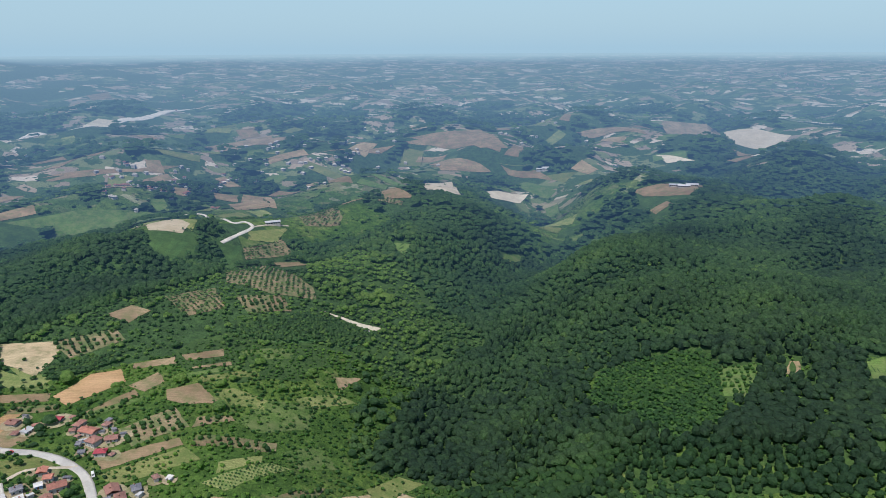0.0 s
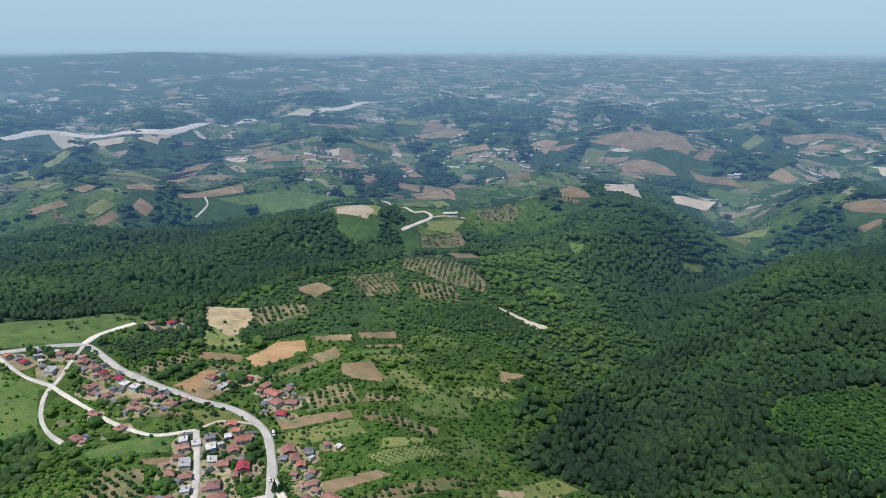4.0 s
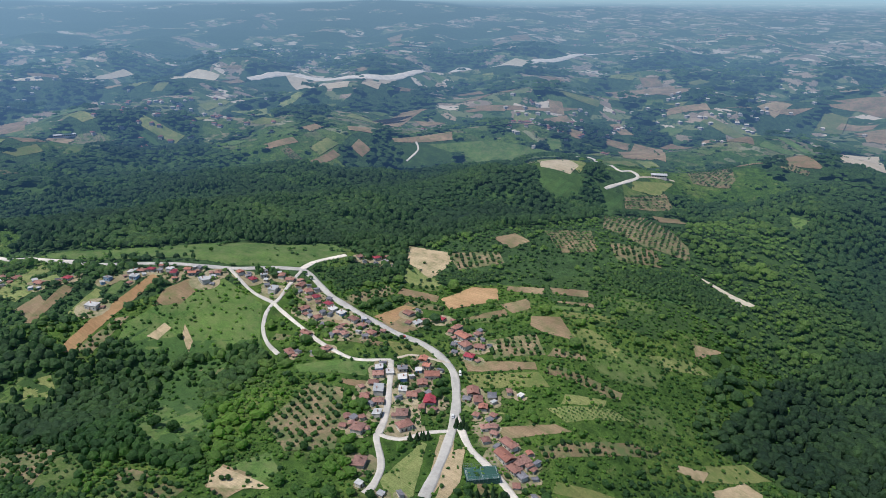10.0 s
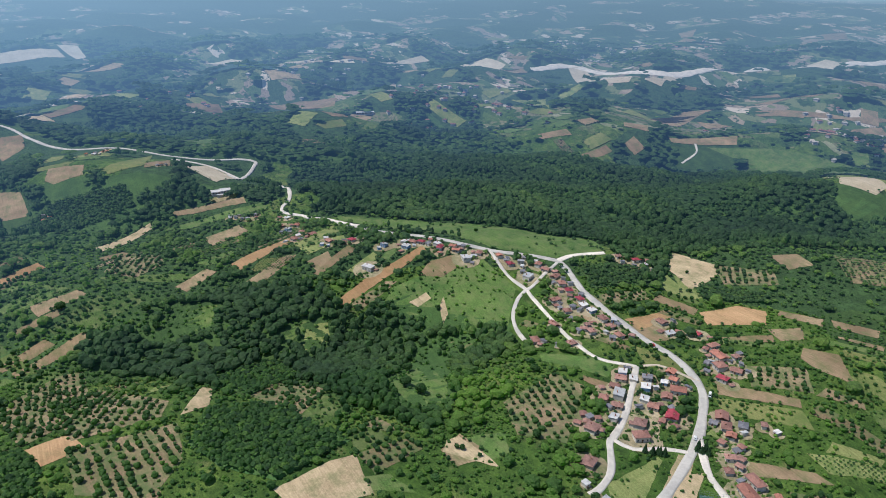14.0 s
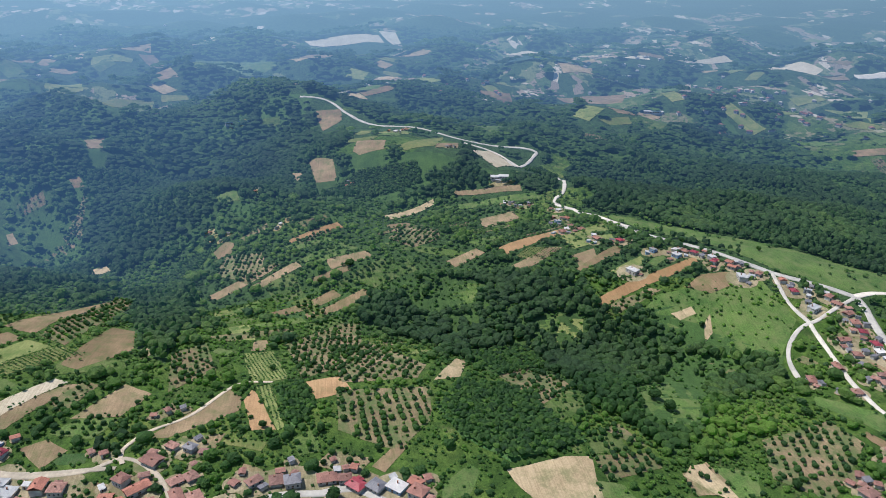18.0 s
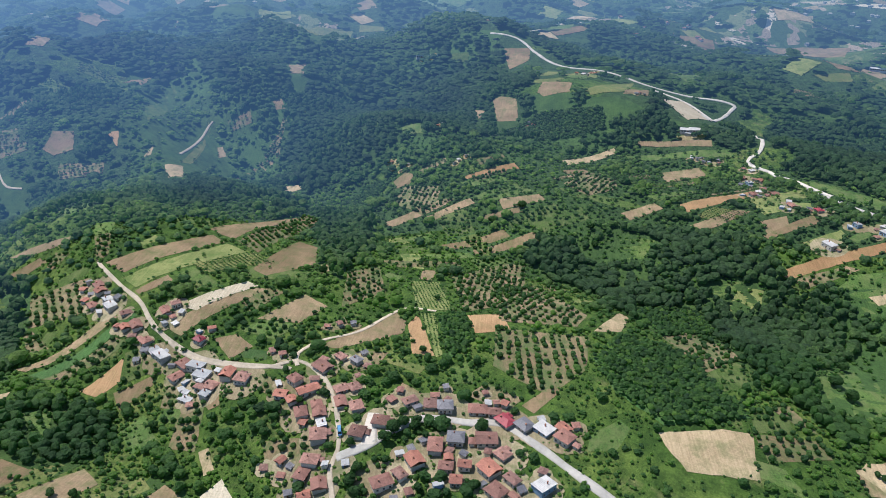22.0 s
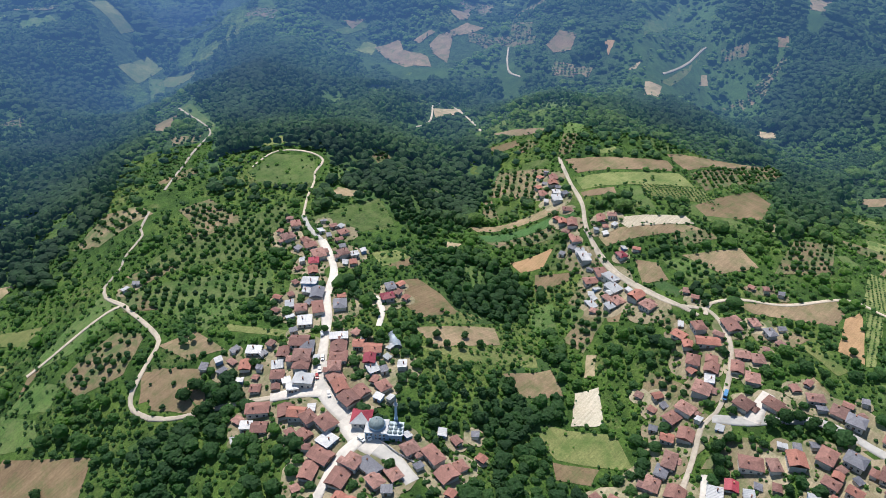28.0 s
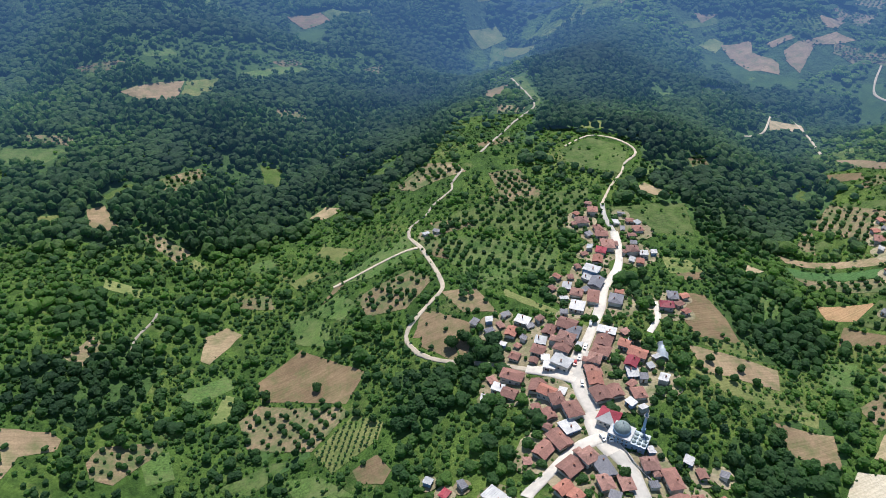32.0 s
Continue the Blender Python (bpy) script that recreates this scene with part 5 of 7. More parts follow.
houses("wm", [(-261, -44, 24), (-259, -325, 67), (-210, -314, 40), (-194, -311, 52), (-156, -294, 137), (-122, -252, 137)])
houses("ws", [(-238, 256, 101), (-224, 259, 101), (-1176, 148, 52), (-798, -44, 25), (-971, 43, 57), (-835, 233, 167), (-819, 250, 25), (-348, -187, 72), (-403, -223, 49), (-340, 3, 92), (-404, -216, 49), (-290, -84, 173), (-263, -367, 80), (-133, -407, 97), (-138, -303, 159)])
houses("wl", [(-194, -263, 47), (-160, -252, 129), (-143, -211, 0)])
houses("rl", [(-189, -257, 45), (-183, -250, 45), (-176, -245, 45), (-172, -239, 73), (-169, -232, 73), (-167, -222, 83), (-200, -240, 40), (-177, -278, 47), (-170, -267, 45), (-166, -262, 45), (-141, -243, 140), (-143, -236, 129), (-145, -229, 83), (-149, -219, 83), (-135, -206, 15), (-126, -204, 24), (-132, -189, 24), (-142, -190, 15), (-167, -176, 79), (-172, -165, 79), (-169, -153, 79)])
houses("rm", [(-197, -249, 45), (-185, -215, 83), (-175, -221, 83), (-166, -279, 45), (-153, -267, 140), (-138, -223, 83), (-142, -174, 79), (-151, -171, 79), (-123, -179, 23), (-126, -173, 23), (-179, -153, 79)])
houses("pm", [(-193, -235, 45)])
houses("wm", [(-203, -219, 40), (-158, -274, 140), (-153, -253, 140), (-190, -229, 73)])
houses("gl", [(-177, -271, 45)])
houses("dl", [(-146, -182, 95)])
houses("rs", [(-189, -165, 79)])
houses("ws", [(-175, -260, 45)])
houses("bl", [(-310, -70, 175), (-318, -58, 175)])

# closed woods
wood([(-97, 483), (-76, 599), (-61, 669), (-82, 765), (-123, 824), (-172, 827), (-265, 1032), (-201, 1066), (-154, 1116), (-86, 1194), (-45, 1452), (39, 1520), (80, 1183), (141, 1328), (230, 1368), (287, 1389), (439, 1692), (552, 1647), (634, 1542), (902, 1679), (344, 598), (241, 391), (121, 399), (15, 435), (-27, 482)])
wood([(-837, 1122), (-505, 891), (-442, 924), (-368, 935), (-347, 941), (-304, 779), (-339, 733), (-389, 668), (-419, 618), (-463, 596)])
wood([(-257, 664), (-202, 679), (-155, 678), (-103, 685), (-92, 643), (-157, 587), (-225, 590)])
wood([(-771, 349), (-1113, 524), (-1316, 730), (-1331, 835), (-994, 852), (-890, 974), (-805, 1108), (-528, 866), (-443, 882), (-365, 922), (-352, 944), (-312, 777), (-391, 668), (-421, 620), (-464, 573), (-577, 500)])
wood([(-909, 1097), (-813, 1199), (-750, 1207), (-805, 1108), (-891, 1041)])
wood([(-499, 254), (-474, 307), (-410, 344), (-395, 308), (-377, 267), (-355, 237), (-359, 200), (-387, 181), (-479, 216), (-495, 243)])
wood([(-461, 183), (-380, 184), (-368, 157), (-387, 148)])
wood([(-293, 567), (-278, 611), (-178, 701), (-142, 616), (-164, 556), (-207, 531), (-237, 526)])
wood([(-725, -16), (-719, 55), (-661, 110), (-575, 179), (-521, 199), (-475, 209), (-410, 198), (-430, 162), (-500, 156), (-531, 88), (-545, 33), (-613, -24)])
wood([(-1043, 41), (-1023, 108), (-982, 185), (-934, 245), (-898, 197), (-874, 105), (-784, 18), (-798, -11), (-886, -8), (-952, 30)])
wood([(-1534, 130), (-1508, 267), (-1309, 461), (-1122, 411), (-1144, 324), (-1173, 201), (-1314, 123)])
wood([(-518, 61), (-557, 100), (-544, 198), (-514, 204), (-493, 193), (-461, 214), (-390, 188), (-398, 172), (-485, 181), (-481, 115), (-520, 75)])
wood([(-713, -193), (-695, -130), (-638, -110), (-557, -117), (-487, -117), (-518, -146)])
wood([(-620, -43), (-658, 23), (-641, 73), (-610, 108), (-598, 69), (-584, 0), (-594, -42)])
wood([(-1825, -946), (-1685, -577), (-1330, -402), (-1405, -299), (-1399, 5), (-1304, -17), (-1283, -57), (-1290, -139), (-1170, -203), (-1045, -281), (-971, -304), (-921, -255), (-867, -177), (-869, -98), (-846, -54), (-813, -93), (-826, -164), (-865, -258), (-632, -266), (-560, -284), (-547, -323)])
wood([(-1397, -17), (-1496, 122), (-1652, 343), (-1386, 458), (-1166, 431), (-1100, 532), (-1212, 600), (-1257, 914), (-620, 483), (-666, 447), (-741, 384), (-798, 341), (-1022, 378), (-1075, 412), (-1118, 331), (-1188, 251), (-1268, 134)])
wood([(-341, -450), (-311, -386), (-321, -362), (-322, -323), (-355, -309), (-391, -332), (-437, -344), (-478, -374), (-502, -420), (-547, -488), (-511, -504), (-530, -537), (-533, -573), (-528, -602), (-457, -612), (-396, -621), (-323, -558), (-315, -508), (-345, -473)])
wood([(-452, -830), (-552, -875), (-615, -839), (-657, -761), (-670, -669), (-759, -585), (-736, -496), (-614, -357), (-626, -469), (-622, -606), (-508, -581), (-426, -617), (-327, -547), (-345, -635)])
wood([(-859, -578), (-953, -558), (-1088, -529), (-1020, -346), (-959, -370), (-712, -339), (-631, -381), (-836, -452)])
wood([(-995, -318), (-1163, -271), (-1264, 8), (-930, 33), (-852, -118), (-833, -148), (-859, -248), (-913, -299)])
wood([(-219, -180), (-257, -184), (-298, -178), (-276, -157), (-254, -144), (-215, -148), (-201, -166)])
wood([(-291, -301), (-344, -284), (-336, -238), (-308, -210), (-268, -225), (-270, -254)])
wood([(-639, -171), (-670, -129), (-650, -102), (-577, -126), (-547, -143)])
wood([(209, -962), (-101, -934), (-268, -942), (-392, -955), (-310, -720), (-221, -593), (-171, -511), (-141, -513), (-109, -505), (-73, -519), (-31, -490), (13, -482), (74, -486), (100, -495), (153, -496)])
wood([(-343, -730), (-382, -723), (-463, -683), (-686, -649), (-760, -579), (-567, -413), (-666, -586), (-558, -570), (-421, -481), (-341, -471), (-323, -505), (-285, -529), (-264, -509), (-231, -506), (-312, -583)])
wood([(-341, -461), (-407, -463), (-453, -453), (-514, -434), (-471, -378), (-386, -322), (-350, -323), (-314, -311), (-318, -349), (-334, -393), (-332, -428)])
wood([(112, -429), (87, -438), (80, -403), (109, -385)])
wood([(129, -360), (65, -389), (53, -364), (69, -326), (98, -314), (116, -326)])
wood([(-76, -295), (-103, -283), (-96, -254), (-78, -239), (-61, -253)])
wood([(9, -284), (-20, -285), (-19, -263), (3, -260)])
wood([(-114, -301), (-139, -293), (-134, -266), (-111, -274)])
grove([(-641, 104), (-629, 154), (-588, 228), (-504, 258), (-448, 221), (-478, 176), (-438, 122), (-507, 92), (-569, 84)])
grove([(-491, 238), (-492, 265), (-436, 305), (-378, 269), (-326, 207), (-378, 174)])
grove([(-491, 309), (-433, 354), (-402, 314), (-400, 263), (-461, 275)])
grove([(-529, 268), (-487, 317), (-438, 328), (-444, 286), (-474, 251)])
grove([(-617, 37), (-605, 89), (-583, 138), (-519, 185), (-490, 192), (-416, 182), (-442, 172), (-491, 130), (-508, 94), (-580, 30)])
grove([(-388, 212), (-396, 240), (-348, 219), (-346, 192)])
grove([(-718, -197), (-744, -145), (-651, -119), (-540, -124), (-533, -148)])
grove([(-521, 256), (-517, 306), (-483, 290), (-465, 248)])
grove([(-605, -165), (-716, -134), (-616, -117), (-525, -131)])
grove([(-541, 101), (-556, 143), (-507, 181), (-462, 194), (-406, 181), (-435, 166), (-476, 142), (-514, 96)])

# thickets: looser growth
THICKETS.append(np.array([(-407, -352), (-346, -186), (-275, -110), (-245, -238)], float))
THICKETS.append(np.array([(153, -496), (74, -486), (13, -482), (-31, -490), (-42, -449), (-11, -415), (34, -413), (65, -395), (109, -380), (138, -385)], float))
THICKETS.append(np.array([(137, -380), (65, -395), (40, -369), (52, -312), (99, -279), (129, -301)], float))
THICKETS.append(np.array([(-43, -367), (-71, -353), (-79, -303), (-106, -281), (-91, -240), (-60, -249), (-50, -299)], float))
THICKETS.append(np.array([(-205, -209), (-254, -204), (-269, -184), (-234, -152), (-185, -156), (-180, -181)], float))
THICKETS.append(np.array([(-288, -301), (-311, -277), (-285, -240), (-262, -260)], float))
THICKETS.append(np.array([(-589, 283), (-556, 235), (-387, 148), (-309, 202), (-326, 248), (-363, 257), (-397, 332), (-425, 346), (-456, 314), (-495, 281), (-526, 277)], float))
THICKETS.append(np.array([(-263, 606), (-174, 732), (-106, 622), (-96, 493), (-151, 521), (-198, 512)], float))
THICKETS.append(np.array([(-283, -335), (-363, -288), (-323, -211), (-276, -189), (-251, -238), (-231, -260)], float))
THICKETS.append(np.array([(-254, -206), (-311, -177), (-251, -134), (-190, -131), (-164, -165), (-206, -177)], float))
THICKETS.append(np.array([(-189, -459), (-253, -427), (-244, -380), (-192, -327), (-143, -322), (-134, -370)], float))
THICKETS.append(np.array([(-796, -146), (-756, 65), (-659, 150), (-574, 206), (-566, 102), (-595, -31), (-638, -110)], float))
THICKETS.append(np.array([(-486, 71), (-484, 195), (-497, 278), (-444, 283), (-344, 244), (-292, 177), (-375, 190), (-418, 138)], float))
THICKETS.append(np.array([(-951, -229), (-979, 18), (-904, 122), (-774, 1), (-796, -146)], float))
THICKETS.append(np.array([(-551, 150), (-493, 256), (-329, 224), (-303, 152), (-471, 136)], float))
# open slopes: scrub, gardens and scattered trees
OPENS.append(np.array([(-436, 592), (-279, 865), (-109, 439), (-198, 293), (-258, 388), (-349, 467)], float))
OPENS.append(np.array([(-435, 625), (-324, 766), (-177, 752), (-119, 574), (-105, 427), (-166, 321), (-236, 370), (-369, 516)], float))
OPENS.append(np.array([(-810, -271), (-809, -121), (-773, 1), (-896, 151), (-833, 297), (-732, 342), (-587, 367), (-524, 405), (-420, 353), (-444, 255), (-512, 213), (-473, 132), (-515, 46), (-559, -69), (-635, -153)], float))
OPENS.append(np.array([(-1094, -542), (-1103, -470), (-985, -347), (-884, -270), (-863, -356), (-764, -382), (-893, -480)], float))
OPENS.append(np.array([(-131, -434), (-253, -611), (-408, -896), (-366, -724), (-319, -581), (-259, -512), (-281, -408), (-127, -318), (-43, -346), (-37, -405), (-95, -465)], float))
OPENS.append(np.array([(85, -829), (-21, -855), (-93, -848), (-255, -880), (-224, -829), (-82, -787), (15, -770), (89, -761)], float))
OPENS.append(np.array([(-576, -506), (-583, -376), (-617, -291), (-843, -207), (-928, 144), (-501, 119), (-509, 16), (-673, -160), (-491, -308), (-484, -378)], float))
OPENS.append(np.array([(-617, -926), (-778, -781), (-902, -612), (-843, -519), (-728, -537), (-664, -658), (-561, -858)], float))
OPENS.append(np.array([(-1004, -533), (-1094, -506), (-833, -409), (-607, -364), (-726, -501), (-830, -494)], float))
OPENS.append(np.array([(-268, 815), (-199, 1011), (-113, 916), (-2, 768), (-67, 645), (-157, 593), (-272, 648)], float))
outbuildings()
patchwork(96, 200, 640, 1250, 60, 42, "oqsghyoq", 1)
patchwork(-12, 96, 950, 1500, 80, 48, "oqsgyysg", 2)
patchwork(-20, 120, 1500, 2300, 170, 70, "ssbygyqsg", 3)
patchwork(100, 200, 1250, 1900, 60, 60, "sgyoqs", 4)
patchwork(60, 97, 400, 800, 46, 44, "srsoygoqsg", 7, -1.07)
patchwork(18, 44, 330, 640, 34, 34, "soyoqgsy", 8, 0.45)
patchwork(90, 128, 280, 620, 34, 30, "osoyqgos", 9)
patchwork(24, 130, 330, 640, 26, 24, "oqsgyo", 5)
patchwork(130, 196, 300, 620, 18, 24, "oqgoy", 6)

# single trees: place and crown radius
TREES += [(-279, -68, 4.8), (-272, -64, 4.8), (-266, -60, 4.0), (-287, -66, 4.0), (-292, -51, 3.2), (-305, -53, 4.8), (-311, -49, 5.6), (-318, -45, 4.8), (-315, -38, 4.0), (-310, -31, 3.2), (-317, -26, 3.2), (-319, 0, 4.8), (-303, -73, 3.2), (-238, -226, 3.2), (-236, -216, 3.2), (-253, -217, 3.2), (-243, -211, 3.2), (-255, -207, 3.2), (-244, -175, 4.8), (-322, -197, 4.0), (-115, -278, 5.6), (-124, -279, 5.6), (-111, -280, 4.8), (-131, -278, 4.0), (-193, -275, 3.2), (-205, -251, 4.8), (-206, -241, 4.0), (-224, -263, 2.4), (-235, -304, 4.8), (-245, -305, 4.8)]
TREES += [(-221, -295, 4.0), (-208, -229, 3.2), (-173, -257, 3.2), (-150, -286, 3.2), (-356, 28, 3.2), (-388, -41, 3.2), (-379, -6, 3.2), (-388, 9, 3.2), (-275, -2, 4.0), (-266, -23, 3.2), (-274, -31, 3.2), (-423, 10, 2.4), (100, -282, 4.8), (75, -303, 4.8), (-153, -175, 4.0), (-119, -296, 5.6), (-111, -295, 5.6), (-123, -290, 4.8), (-32, -312, 4.0), (-211, -246, 4.0), (-242, -244, 3.2), (-249, -239, 2.4), (-229, -223, 3.2), (-229, -237, 3.2), (9, -280, 4.0), (-3, -322, 4.0), (11, -318, 4.0), (-111, -275, 4.0), (-115, -268, 3.2), (-55, -266, 3.2)]
TREES += [(-48, -276, 3.2), (-66, -238, 3.2), (-72, -220, 3.2), (-620, 360, 4.0), (-586, 424, 3.2), (-662, 316, 4.0), (-423, 244, 4.8), (-376, 228, 5.6), (-381, 522, 2.4), (-409, 551, 2.4), (-307, 212, 2.4), (-290, 262, 4.0), (-265, 277, 4.8), (-226, 252, 4.0), (-316, 404, 3.2), (-454, 571, 2.4), (-304, 214, 2.4), (-362, 199, 5.6), (-392, 224, 6.4), (-452, 214, 4.8), (-632, 94, 4.8), (-604, 95, 4.8), (-473, -39, 3.2), (-535, -138, 4.8), (-496, -134, 4.8), (-488, 313, 3.2), (-669, 29, 6.4), (-646, 0, 5.6), (-356, 316, 4.8), (-391, 196, 4.8)]
TREES += [(-449, 172, 5.6), (-359, -59, 3.2), (-453, -152, 3.2), (-333, -109, 3.2), (-357, -46, 4.0), (-319, -37, 4.0)]
PINES = [(-229, 344), (-226, 345), (-230, 347), (-242, 318), (-240, 320), (-245, 314), (-186, 296), (-184, 301), (-181, 306), (-176, 307), (-171, 308), (-166, 307), (-179, 298), (-173, 301), (-181, 293)]
HALLS = [(135, 1749), (122, 1749), (353, 1375), (366, 1362), (384, 1373), (136, 1745), (-333, 1039), (-908, 244), (-906, 255), (-1361, -150), (-1351, -131), (-1413, 703), (-1405, 718)]
VILLAGES = [(-1879, 1757, 60, 120), (-701, 1412, 70, 130), (-457, 1821, 90, 150), (-747, 2918, 120, 150), (-1492, 1040, 60, 70), (-1504, 2150, 60, 40), (-805, 1516, 50, 40), (-622, 1537, 60, 60), (138, 2108, 40, 40), (-1511, 1015, 40, 40), (-709, 1428, 60, 60), (1142, 3170, 140, 160), (-391, 1806, 70, 70), (305, 3086, 60, 50), (-661, 1545, 50, 50), (-1312, 909, 60, 60), (-1868, 1750, 60, 60), (-1642, 378, 60, 50), (-1925, 866, 90, 120), (-1333, 907, 70, 80), (-2376, -892, 120, 80)]


# ---- trees ----
def ico(sub):
    bm = bmesh.new()
    bmesh.ops.create_icosphere(bm, subdivisions=sub, radius=1.0)
    v = np.array([q.co[:] for q in bm.verts])
    f = np.array([[q.index for q in p.verts] for p in bm.faces])
    bm.free()
    return v, f


def crown_template(seed, sub, sprays, cut, leaf=0.3, core=0.9):
    """A crown of unit radius and height: a lumpy core without its underside, wrapped in loose sprays of leaves that break its outline."""
    rng = np.random.default_rng(seed)
    v, f = np.zeros((0, 3)), np.zeros((0, 3), int)
    lumps = rng.normal(size=(5, 3))
    lumps /= np.linalg.norm(lumps, axis=1)[:, None]
    lumps[:, 2] = np.abs(lumps[:, 2]) * 0.8

    def reach(p):
        """How far the crown bulges out in a direction."""
        return 0.72 + 0.42 * np.clip((p @ lumps.T - 0.45) / 0.55, 0, 1).max(1)

    if sub:
        v, f = ico(sub)
        n = np.array([noise.noise(Vector(p) * 2.3 + Vector((seed * 7.1, 0, 0))) for p in v])
        v = v * (core * reach(v) * (1 + 0.28 * n + rng.uniform(-0.10, 0.10, len(v))))[:, None]
        f = f[(v[f][:, :, 2].mean(1) > cut)]
    if sprays:
        c = rng.normal(size=(sprays * 2, 3))
        c /= np.linalg.norm(c, axis=1)[:, None]
        c = c[c[:, 2] > cut * 1.1][:sprays]
        k = len(c)
        out = c + rng.normal(0, 0.24, (k, 3))
        out /= np.linalg.norm(out, axis=1)[:, None]
        c = c * (reach(c) * rng.uniform(0.82, 1.06, k))[:, None]
        e1 = np.cross(out, rng.normal(size=(k, 3)))
        e1 /= np.linalg.norm(e1, axis=1)[:, None]
        e2 = np.cross(out, e1)
        e1, e2 = e1 * (leaf * rng.uniform(0.6, 1.2, (k, 1))), e2 * (leaf * rng.uniform(0.5, 1.0, (k, 1)))
        q = np.stack([c - e1 - e2 * 0.5, c + e1 * 0.3 - e2, c + e1 + e2 * 0.4, c - e1 * 0.4 + e2], 1)
        q = (q + rng.normal(0, leaf * 0.16, q.shape)).reshape(-1, 3)
        i = np.arange(k)[:, None] * 4 + len(v)
        f = np.concatenate([f, i + [0, 1, 2], i + [0, 2, 3]])
        v = np.concatenate([v, q])
    used, inv = np.unique(f, return_inverse=True)
    return v[used], inv.reshape(-1, 3)


NEAR = [crown_template(k, 3, 22, 0.0, 0.14, 1.0) for k in range(9)]
MID = [crown_template(20 + k, 2, 10, 0.0, 0.2, 1.0) for k in range(7)]
FRUIT = [crown_template(30 + k, 2, 6, -0.3, 0.22, 1.0) for k in range(7)]
LOW = [crown_template(40 + k, 2, 0, 0.3, 0.4, 1.0) for k in range(6)]
FAR_MID = [crown_template(60 + k, 2, 4, 0.15, 0.25, 1.0) for k in range(7)]
MOUND = [crown_template(100 + k, 2, 0, 0.4, 0.4, 1.0) for k in range(6)]
BUSH = [crown_template(80 + k, 2, 0, 0.35, 0.4, 1.0) for k in range(6)]
SHOOT = [crown_template(90 + k, 1, 3, 0.1, 0.4, 1.0) for k in range(6)]


def scatter(name, templates, x, y, size, tall, tone, mat, label, sink=0.28, category="trees"):
    """Many trees or bushes as one mesh: at each place a turned and stretched crown."""
    if len(x) == 0:
        return
    rng = np.random.default_rng(len(x))
    which, ang = rng.integers(0, len(templates), len(x)), rng.uniform(0, 6.283, len(x))
    z = height(x, y)
    V, F, T, off = [], [], [], 0
    for k, (tv, tf) in enumerate(templates):
        s = np.where(which == k)[0]
        if len(s) == 0:
            continue
        c, sn = np.cos(ang[s])[:, None], np.sin(ang[s])[:, None]
        sx = size[s][:, None]
        px = (tv[:, 0] * c - tv[:, 1] * sn) * sx + x[s][:, None]
        py = (tv[:, 0] * sn + tv[:, 1] * c) * sx + y[s][:, None]
        pz = (tv[:, 2] * 0.5 + 0.5 - sink * 0.5) * tall[s][:, None] + z[s][:, None]
        V.append(np.stack([px, py, pz], -1).reshape(-1, 3))
        F.append((tf[None] + (np.arange(len(s)) * len(tv))[:, None, None] + off).reshape(-1, 3))
        T.append(np.repeat(tone[s], len(tv)) + np.tile(rng.uniform(-0.06, 0.06, len(tv)), len(s)))
        off += len(s) * len(tv)
    ob = big_mesh(name, np.concatenate(V), np.concatenate(F), mat, np.clip(np.concatenate(T), 0, 1), False)
    tagged(ob, label, category, kind="stuff")
    return ob


def road_gap(x, y):
    """Distance from the edge of the nearest road."""
    g = np.full(len(x), 1e9)
    for w, line in ROADS:
        lo, hi = line.min(0) - 20, line.max(0) + 20
        m = np.where((x > lo[0]) & (x < hi[0]) & (y > lo[1]) & (y < hi[1]))[0]
        for k in range(0, len(m), 4000):
            q = m[k:k + 4000]
            d = np.sqrt(((x[q][:, None] - line[:, 0]) ** 2 + (y[q][:, None] - line[:, 1]) ** 2).min(1)) - w / 2
            g[q] = np.minimum(g[q], d)
    return g


def house_gap(x, y):
    g = np.full(len(x), 1e9)
    hs = np.array(HOUSES)
    for k in range(0, len(x), 20000):
        q = slice(k, k + 20000)
        d = np.hypot(x[q][:, None] - hs[:, 0], y[q][:, None] - hs[:, 1]) - hs[:, 2]
        g[q] = d.min(1)
    return g


def jittered(r0, r1, spacing, seed):
    rng = np.random.default_rng(seed)
    g = np.arange(-r1, r1, spacing)
    x, y = (a.ravel() for a in np.meshgrid(g, g))
    x, y = x + rng.uniform(-0.48, 0.48, len(x)) * spacing, y + rng.uniform(-0.48, 0.48, len(y)) * spacing
    d, az = np.hypot(x, y), np.degrees(np.arctan2(-x, y)) % 360
    m = (d > r0) & (d <= r1) & ((az < 203) | (az > 323)) & seen_from(x, y)
    return x[m], y[m], rng


def in_fields(x, y, kinds):
    r = np.zeros(len(x), bool)
    for kind, poly, _ in FIELDS:
        if kind in kinds:
            r |= inside(poly, x, y)
    return r


